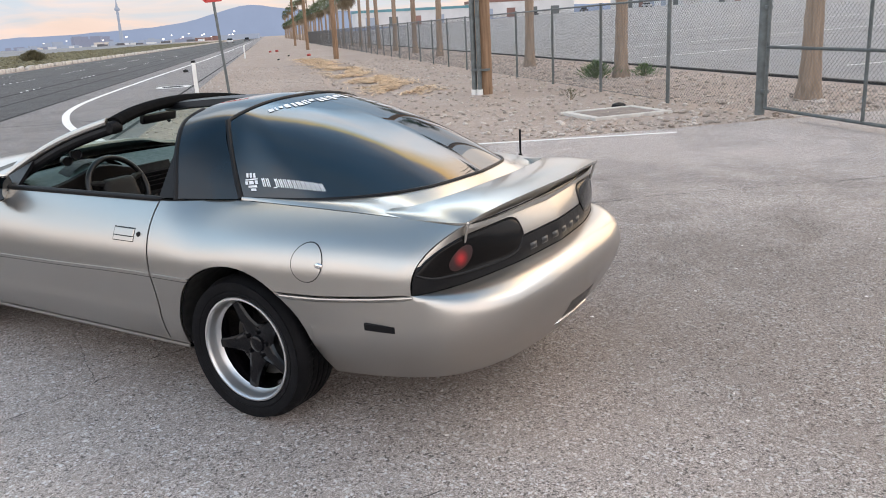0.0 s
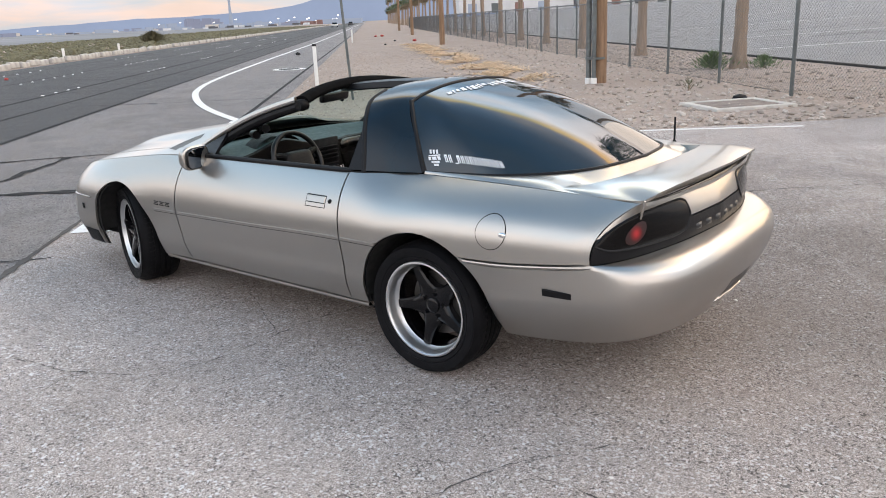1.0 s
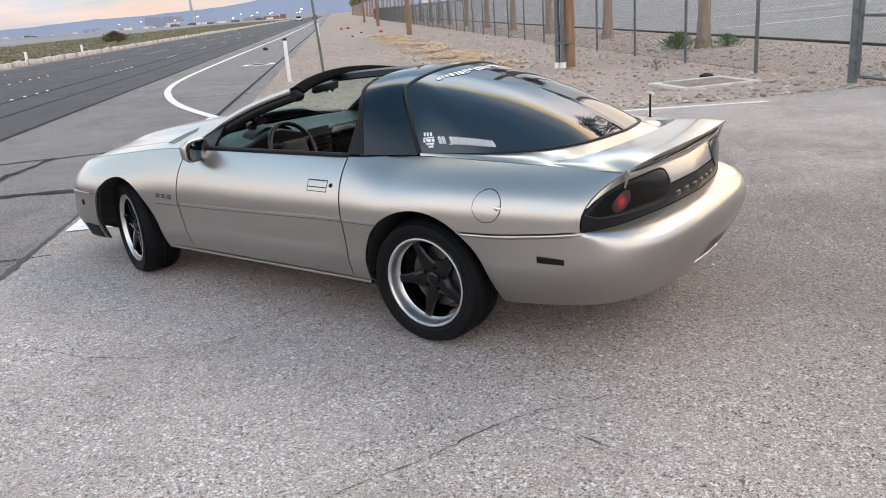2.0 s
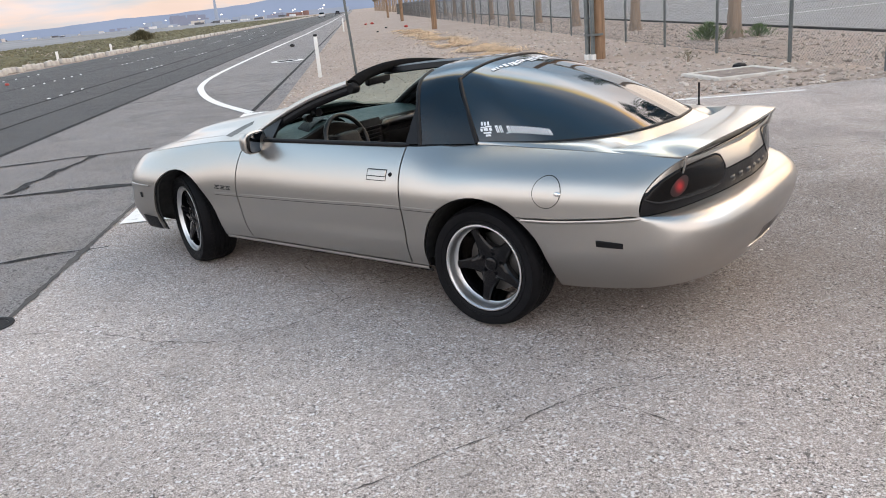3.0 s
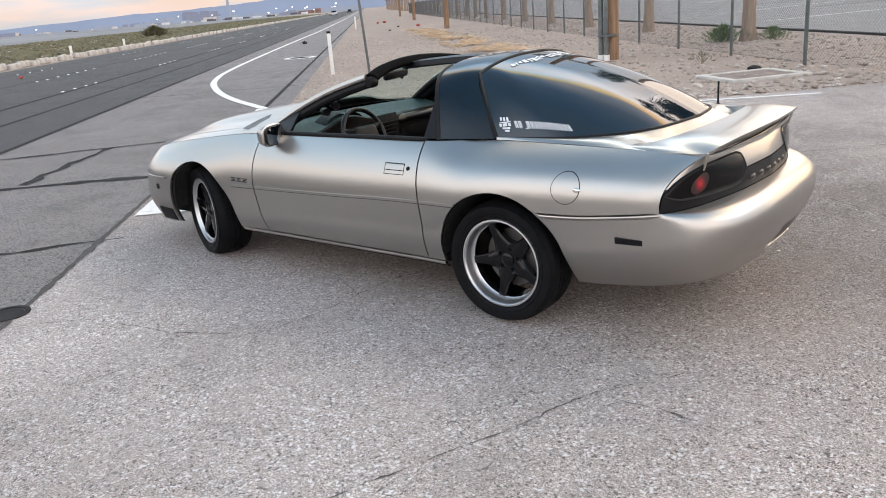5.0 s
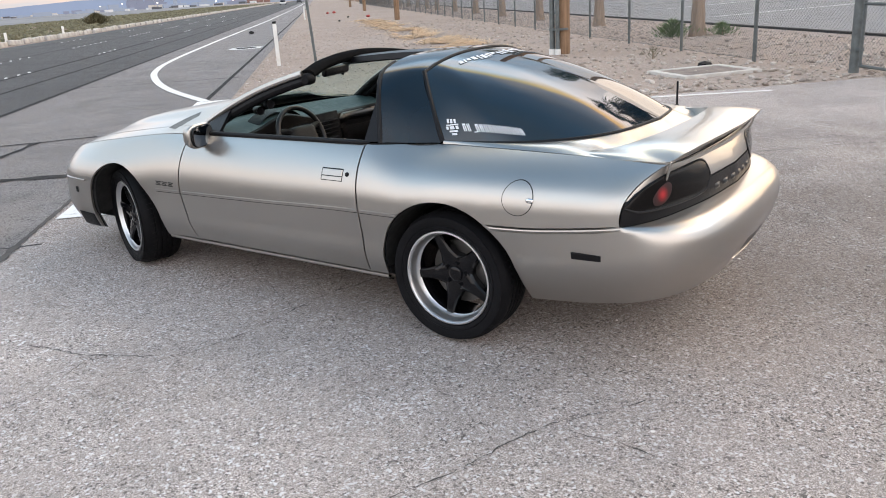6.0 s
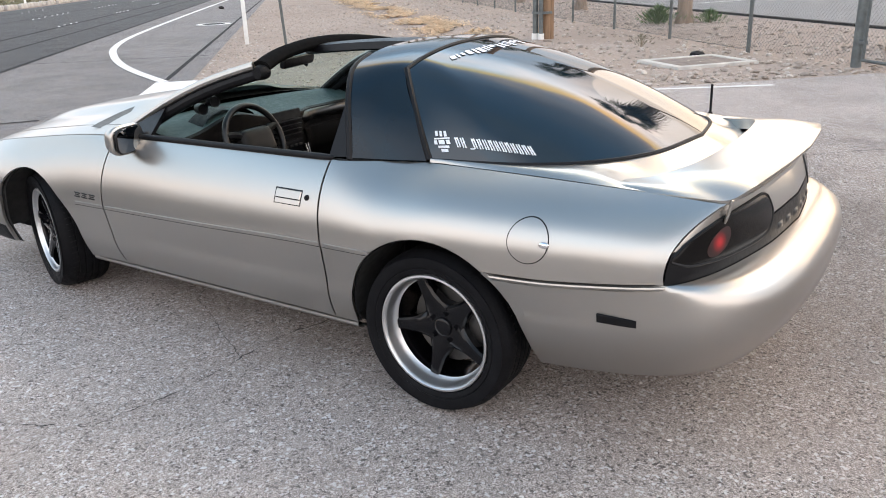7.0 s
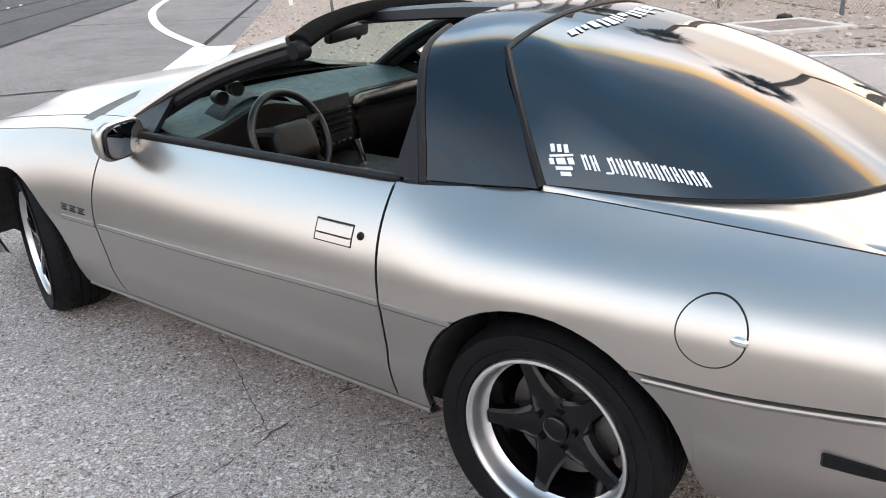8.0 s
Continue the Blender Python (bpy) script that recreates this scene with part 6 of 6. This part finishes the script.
palm_a, palm_b, palm_c = make_palm(9.8, 1), make_palm(10.6, 2), make_palm(5.7, 3)
tagged(palm_c, "shorter fan palm with a full green crown", "palm tree", "row of palms behind the fence")
short_used = 0
PALM_R, PALM_S = 9.0, [9.0 + 8.05 * k for k in range(50)]
random.seed(8)
for i, s in enumerate(PALM_S):
    src = palm_a if i % 2 == 0 else palm_b
    loose = 0.15 if i > 2 else 0.0
    r = PALM_R + random.uniform(-loose, loose)
    m = ROAD @ pose(r, s + random.uniform(-loose, loose), fall(s), 0, 0, random.uniform(0, 360)) @ pose(0, 0, 0, random.uniform(-1, 1), random.uniform(-1, 1))
    if s > 84 and i % 3:
        src = palm_c
        short_used += 1
    if i < 2 or (src is palm_c and short_used == 1):
        src.matrix_world = m
    else:
        copy_thing(src, m)

# shrubs at the palm's foot
def shrub(r, s, size, seed, label, mat=SHRUB, n=130):
    rnd = random.Random(seed)
    bm = bmesh.new()
    for i in range(n):
        az, rad, h = rnd.uniform(0, 6.28), abs(rnd.gauss(0, 0.45)) * size, rnd.random() ** 0.8 * size * 0.8
        c = Vector((rad * math.cos(az), rad * math.sin(az), h * (1 - 0.45 * rad / size) + 0.02))
        d = Vector((math.cos(az), math.sin(az), rnd.uniform(0.3, 1.6))).normalized() * size * rnd.uniform(0.12, 0.24)
        w = Vector((rnd.uniform(-1, 1), rnd.uniform(-1, 1), rnd.uniform(-0.4, 0.4))).normalized() * size * 0.03
        vs = [bm.verts.new(q) for q in (c - d, c + w, c + d, c - w)]
        bm.faces.new(vs)
    ob = thing("shrub", label, "shrub", ROAD @ pose(r, s, fall(s)))
    part("leaves", bm, mat, ob, smooth=0)
    part("stem", tube_bm([(0, 0, -0.03), (0.02, 0, size * 0.3), (0, 0.03, size * 0.55)], [0.02, 0.012, 0.005], 6), PALM_BARK, ob)


shrub(8.35, 17.25, 0.55, 3, "low green weed bush at the foot of a palm", n=700)
shrub(9.55, 16.75, 0.42, 4, "low green weed bush at the foot of a palm", n=450)
shrub(-29.0, 108.0, 1.7, 6, "round dark bush beyond the far barrier", SCRUB, 2600)
shrub(5.6, 11.9, 0.3, 5, "small dry grey-green weed in the dirt", SCRUB, 90)


# ---- loose stones, straw and litter on the verge ----
def scatter(name, count, rng, area, size, mat, label, category, squash=0.6):
    rnd = random.Random(rng)
    base = bmesh.new()
    bmesh.ops.create_icosphere(base, subdivisions=1, radius=1)
    tpl, tf = [v.co.copy() for v in base.verts], [[v.index for v in f.verts] for f in base.faces]
    base.free()
    verts, faces = [], []
    for i in range(count):
        r, s = area(rnd)
        sz = size[0] + (size[1] - size[0]) * rnd.random() ** 3
        rot = Euler((rnd.uniform(-0.4, 0.4), rnd.uniform(-0.4, 0.4), rnd.uniform(0, 6.3))).to_matrix()
        st = Vector((rnd.uniform(0.7, 1.3), rnd.uniform(0.7, 1.3), squash * rnd.uniform(0.6, 1.2)))
        b = len(verts)
        for v in tpl:
            k = 1 + 0.22 * rnd.uniform(-1, 1)
            q = rot @ Vector((v.x * st.x * k, v.y * st.y * k, v.z * st.z * k)) * sz
            verts.append((r + q.x, s + q.y, fall(s) + q.z + sz * 0.25))
        faces += [[b + k for k in f] for f in tf]
    me = bpy.data.meshes.new(name)
    me.from_pydata(verts, [], faces)
    me.materials.append(mat)
    ob = new(name, me)
    ob.matrix_world = ROAD
    return tagged(ob, label, category, kind="stuff")


def verge(rnd):
    s = 6.9 + 36 * rnd.random() ** 1.7
    r = 1.5 + 9.5 * rnd.random() ** 0.75
    return r, s


scatter("verge_stones", 8200, 11, verge, (0.008, 0.062), STONE, "loose pale stones scattered on the dirt verge", "stones")
scatter("edge_gravel", 9000, 15, lambda rnd: (-2.7 + 4.6 * rnd.random() ** 1.3, 7.2 + 34 * rnd.random() ** 1.6), (0.006, 0.034), STONE, "loose grey gravel beside the shoulder", "gravel")
scatter("apron_grit", 17000, 12, lambda rnd: (rnd.uniform(-3.3, 6.5), -5 + 11.5 * rnd.random()), (0.003, 0.0145), CHIP, "loose grit on the asphalt", "grit")
scatter("dark_grit", 2400, 13, lambda rnd: (rnd.uniform(-3.3, 6.5), -5 + 11.5 * rnd.random()), (0.003, 0.011), TAR, "dark tar crumbs on the asphalt", "grit")


def straw_patch():
    rnd = random.Random(5)
    verts, faces = [], []
    for i in range(24000):
        s = 17.0 + 34 * rnd.random() ** 1.2 + rnd.gauss(0, 0.6)
        r = 2.95 - 0.03 * (s - 20) + rnd.gauss(0, 0.42) + 0.5 * noise.noise((s * 0.4, 3.0, 0.0))
        if noise.noise((r * 1.1, s * 0.5, 9.0)) < -0.12:
            continue
        a, ln = rnd.uniform(0, 6.3), rnd.uniform(0.10, 0.34)
        d, w = Vector((math.cos(a) * ln, math.sin(a) * ln, rnd.uniform(0, 0.06))), Vector((-math.sin(a), math.cos(a), 0)) * 0.016
        c = Vector((r, s, fall(s) + 0.02 + rnd.random() * 0.04))
        b = len(verts)
        verts += [c - d / 2 - w, c - d / 2 + w, c + d / 2 + w * 0.3, c + d / 2 - w * 0.3]
        faces.append((b, b + 1, b + 2, b + 3))
    me = bpy.data.meshes.new("straw")
    me.from_pydata(verts, [], faces)
    me.materials.append(STRAW)
    ob = new("straw", me)
    ob.matrix_world = ROAD
    return tagged(ob, "dry yellow grass lying flat on the verge", "dry grass", kind="stuff")


straw_patch()

# kerb of the lot and its lines
kerb = link_mesh("lot_kerb", grid_bm([[(r, s, fall(s) + z) for s in (6.75, 100, 330)] for r, z in ((11.5, -0.05), (11.5, 0.055), (11.66, 0.055), (11.66, 0.0))]), TAR)
kerb.matrix_world = ROAD
tagged(kerb, "low dark kerb along the lot", "kerb", kind="structure")
for r0, s0, r1, s1 in ((13.2, 24.6, 20.0, 23.8), (15.0, 33.0, 45.0, 30.0), (14.0, 14.5, 40.0, 11.0), (20.0, 48.0, 90.0, 42.0), (16.0, 70.0, 110.0, 64.0), (60.0, 160.0, 125.0, 150.0)):
    n = 12
    rows = [[(r0 + (r1 - r0) * k / n, s0 + (s1 - s0) * k / n + dy, lot_z(r0 + (r1 - r0) * k / n, s0 + (s1 - s0) * k / n) + 0.012) for k in range(n + 1)] for dy in (-0.08, 0.08)]
    ob = link_mesh("lot_line", grid_bm(rows, flip=True), ROADPAINT)
    ob.matrix_world = ROAD
    tagged(ob, "worn white line across the lot", "road marking", kind="structure")

for pts in ([(12.4, 40.3), (16.4, 38.6), (24, 37.4), (34, 38.5)], [(20, 70), (28.7, 70.8), (32.0, 71.7), (33.5, 75), (30, 78)], [(14, 52), (22, 50.5), (40, 51), (60, 54)], [(18, 30), (30, 27.5), (46, 27)]):
    cx, cy = curve(range(len(pts)), [q[0] for q in pts]), curve(range(len(pts)), [q[1] for q in pts])
    mids = [(float(cx(k / 8)), float(cy(k / 8))) for k in range(8 * (len(pts) - 1) + 1)]
    ob = link_mesh("tyre_mark", grid_bm([[(r, s + dy, lot_z(r, s) + 0.010) for r, s in mids] for dy in (-0.14, 0.14)], flip=True), TYRE_MARK)
    ob.matrix_world = ROAD
    tagged(ob, "dark curved tyre mark on the lot", "tyre mark", kind="structure")

# ---- far side of the road: low wall, scrub, town, hills ----
wall = thing("roadside_barrier", "low pale concrete barrier in short sections beyond the road", "barrier", ROAD)
for k in range(270):
    s = 4 + 1.32 * k
    bm = box_bm(0.26, 1.14, 0.32, -18.9, s, fall(s) + 0.14, bevel=0.05, seg=1) if k == 0 else None
    if k == 0:
        seg0 = part("section", bm, BARRIER, wall)
        seg0.data.transform(Matrix.Translation((18.9, -s, -(fall(s) + 0.14))))
        seg0.location = (-18.9, s, fall(s) + 0.14)
    else:
        o = new("section", seg0.data)
        o.parent = wall
        o.matrix_local = pose(-18.9 + 0.07 * math.sin(k * 2.7), s + 0.08 * math.sin(k * 1.9), fall(s) + 0.14 + 0.03 * math.sin(k * 3.3), 2.5 * math.sin(k * 5.1), 0, 5 * math.sin(k * 4.3))


def scrub_area(rnd):
    s = 15 + 420 * rnd.random() ** 1.4
    return -21 - 38 * rnd.random() ** 1.3, s


scatter("desert_scrub", 24000, 21, scrub_area, (0.08, 0.34), SCRUB, "dry olive scrub over the desert flat", "scrub", 0.7)

# pale sheet over the far ground: distance haze put into its colour
FLAT = plain("hazy_desert_flat", (0.27, 0.27, 0.275), 1.0, 0, 0.25, 0.01, spec=0.0)
sheet("far_flat", -3300, -58, 20, 3300, 0.06, FLAT, "pale hazy desert flat beyond the scrub", "ground")
# hills and town: blue haze put into the materials as a glow
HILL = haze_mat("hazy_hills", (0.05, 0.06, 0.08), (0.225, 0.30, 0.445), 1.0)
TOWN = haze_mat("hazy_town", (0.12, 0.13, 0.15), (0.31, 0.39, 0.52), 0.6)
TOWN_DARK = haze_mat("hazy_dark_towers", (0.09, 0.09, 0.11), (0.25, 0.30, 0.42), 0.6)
WALLS = plain("pale_stucco", (0.55, 0.50, 0.45), 0.9, 0, 0.1, 0.2)
ROOF_RED = plain("red_roof", (0.24, 0.135, 0.115), 0.9, 0, 0.2, 0.3)
PALE = plain("pale_metal_wall", (0.60, 0.60, 0.60), 0.7, 0, 0.1, 0.2)


def far_dir(az, dist, z=0.0):
    """A place at a bearing in degrees to the left of +y."""
    return Vector((-math.sin(radians(az)) * dist, math.cos(radians(az)) * dist, z))


def hills(name, dist, az0, az1, top, seed, mat, n=260):
    rows = [[], []]
    for k in range(n + 1):
        az = az0 + (az1 - az0) * k / n
        h = top(az) + 0.09 * noise.fractal((az * 0.35, seed, 0.0), 1.0, 2.0, 5)
        rows[0].append(far_dir(az, dist, -60))
        rows[1].append(far_dir(az, dist, math.tan(radians(max(-0.1, h))) * dist))
    ob = link_mesh(name, grid_bm(rows), mat, smooth=0)
    return tagged(ob, "blue hazy mountain range on the horizon", "mountains", kind="structure")


hill_top = curve([-60, -20, 10, 30, 38, 42, 44, 46, 48, 50, 54, 58, 62, 66, 75, 95], [0.5, 0.5, 0.6, 0.8, 1.1, 1.5, 1.8, 1.4, 0.9, 0.68, 0.5, 0.42, 0.28, 0.10, 0.3, 0.4])
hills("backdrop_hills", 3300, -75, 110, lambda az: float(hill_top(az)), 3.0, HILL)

random.seed(17)


def town_block(az, dist, w, h, d, mat, label, name="far_building"):
    base = far_dir(az, dist)
    s = Vector((-math.sin(radians(ROAD_AZ)), math.cos(radians(ROAD_AZ)), 0)).dot(base)
    ob = thing(name, label, "building", Matrix.Translation((base.x, base.y, fall(s) - 0.5)) @ pose(0, 0, 0, 0, 0, az + random.uniform(-20, 20)))
    part("wall", box_bm(w, d, h, 0, 0, h / 2), mat, ob, smooth=0)
    part("roof", box_bm(w * 1.02, d * 1.02, h * 0.04 + 0.3, 0, 0, h), mat, ob, smooth=0)
    return ob


for i in range(30):
    az = (random.uniform(54.0, 55.2), random.uniform(52.7, 53.8), random.gauss(54.0, 2.6))[i % 3]
    h = random.uniform(9, 19) if i % 3 < 2 else random.uniform(5, 11)
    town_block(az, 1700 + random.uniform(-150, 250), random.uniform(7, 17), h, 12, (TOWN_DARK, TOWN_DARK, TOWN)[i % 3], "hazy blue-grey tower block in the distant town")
tw = far_dir(52.2, 1750)
tower = thing("far_tower", "slender hazy observation tower in the distant town", "tower", Matrix.Translation((tw.x, tw.y, -8)))
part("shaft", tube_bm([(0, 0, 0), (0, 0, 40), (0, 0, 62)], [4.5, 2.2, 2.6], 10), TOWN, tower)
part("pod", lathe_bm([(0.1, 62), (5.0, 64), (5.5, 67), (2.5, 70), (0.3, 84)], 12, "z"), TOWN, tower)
for i in range(40):
    az = random.uniform(44.6, 72)
    town_block(az, random.uniform(1000, 1700), random.uniform(8, 24), random.uniform(3, 6), 14, random.choice((WALLS, TOWN, TOWN_DARK, TOWN)), "low pale building far across the desert")
DARK_SHED = plain("dark_shed", (0.10, 0.10, 0.11), 0.8, 0, 0.2, 0.3)
for i in range(80):
    az = 47 + 27 * random.random() ** 1.2
    dist = random.uniform(850, 1600)
    town_block(az, dist, random.uniform(3, 9), random.uniform(1.6, 2.8), 5, random.choice((PALE, DARK_SHED, TOWN, WALLS, PALE, DARK_SHED)), "small shed or trailer far across the desert flat", "far_shed")
for i in range(11):
    az = 44.4 + 0.42 * i + random.uniform(0, 0.2)
    town_block(az, 700 + 60 * i, random.uniform(14, 34), random.uniform(3.5, 6), 12, random.choice((WALLS, ROOF_RED, TOWN)), "low red-roofed building beside the far road")
TEAL = plain("teal_fascia", (0.10, 0.26, 0.30), 0.7, 0, 0.1, 0.2)
for r, s, w, h, turned, band in ((56, 322, 44, 6.0, 0, TEAL), (100, 320, 40, 6.5, 0, ROOF_RED), (146, 285, 60, 7.0, 90, TEAL), (148, 215, 62, 7.0, 90, PALE), (148, 140, 66, 7.0, 90, TEAL), (150, 60, 70, 7.0, 90, PALE), (150, -20, 70, 7.0, 90, TEAL)):
    ob = thing("warehouse", "long pale warehouse with a coloured fascia beyond the lot", "building", ROAD @ pose(r, s, lot_z(min(r, 132), min(s, 302)) - 0.1, 0, 0, turned))
    part("wall", box_bm(w, 18, h, 0, 0, h / 2), PALE, ob, smooth=0)
    part("roof", box_bm(w * 1.01, 18.3, h * 0.16, 0, 0, h * 0.97), band, ob, smooth=0)
    for k in range(int(w / 9)):
        side = -9.05 if not turned else 9.05
        part("dock_door", box_bm(3.4, 0.12, 3.4, -w / 2 + 5 + 9 * k, side, 1.75), random.choice((TOWN, GALV, ROOF_RED)), ob, smooth=0)
LAMP = plain("floodlight", (0.8, 0.8, 0.8), 0.5)
LAMP.node_tree.nodes["Principled BSDF"].inputs["Emission Color"].default_value = (1.0, 0.97, 0.9, 1)
LAMP.node_tree.nodes["Principled BSDF"].inputs["Emission Strength"].default_value = 1.6
for i in range(22):
    az, dist = random.choice((random.uniform(45, 52), random.uniform(52, 70))), random.uniform(900, 1500)
    p = far_dir(az, dist, random.uniform(-3, 5))
    ob = thing("floodlight_mast", "bright floodlight on a mast in the distant town", "floodlight", Matrix.Translation(p))
    part("lamp_head", box_bm(random.uniform(1.4, 3), 1.0, random.uniform(0.9, 1.5), 0, 0, 0), LAMP, ob, smooth=0)
    part("mast", tube_bm([(0, 0, -14), (0, 0, 0)], 0.4, 6), TOWN, ob)


def far_vehicle(r, s, col, label, h=1.45):
    mt = plain("vehicle_paint", col, 0.4, 0, 0.05, 1)
    ob = thing("far_car", label, "car", ROAD @ pose(r, s, lot_z(r, s) if r > 11.6 else fall(s) + 0.008))
    bm = box_bm(1.8, 4.4, 0.55, 0, 0, 0.60, bevel=0.18)
    part("body", bm, mt, ob)
    bm = box_bm(1.5, 2.2, h - 0.85, 0, 0.1, (h + 0.85) / 2, bevel=0.2)
    part("cabin", bm, BLACK_GLOSS, ob)
    for x in (-0.85, 0.85):
        for y in (-1.35, 1.35):
            w = part("wheel", lathe_bm([(0.01, -0.1), (0.32, -0.1), (0.32, 0.1), (0.01, 0.1)], 14), RUBBER, ob)
            w.matrix_local = pose(x, y, 0.32, 0, 0, 90)


far_vehicle(-7.6, 330, (0.03, 0.03, 0.035), "small dark car far along the road")
far_vehicle(-11.2, 260, (0.6, 0.6, 0.6), "small white car far along the road")
far_vehicle(98, 294, (0.06, 0.07, 0.08), "dark pickup parked across the lot", 1.7)
far_vehicle(115, 288, (0.05, 0.05, 0.06), "dark sedan parked across the lot")
far_vehicle(124, 255, (0.45, 0.45, 0.45), "grey sedan parked across the lot")
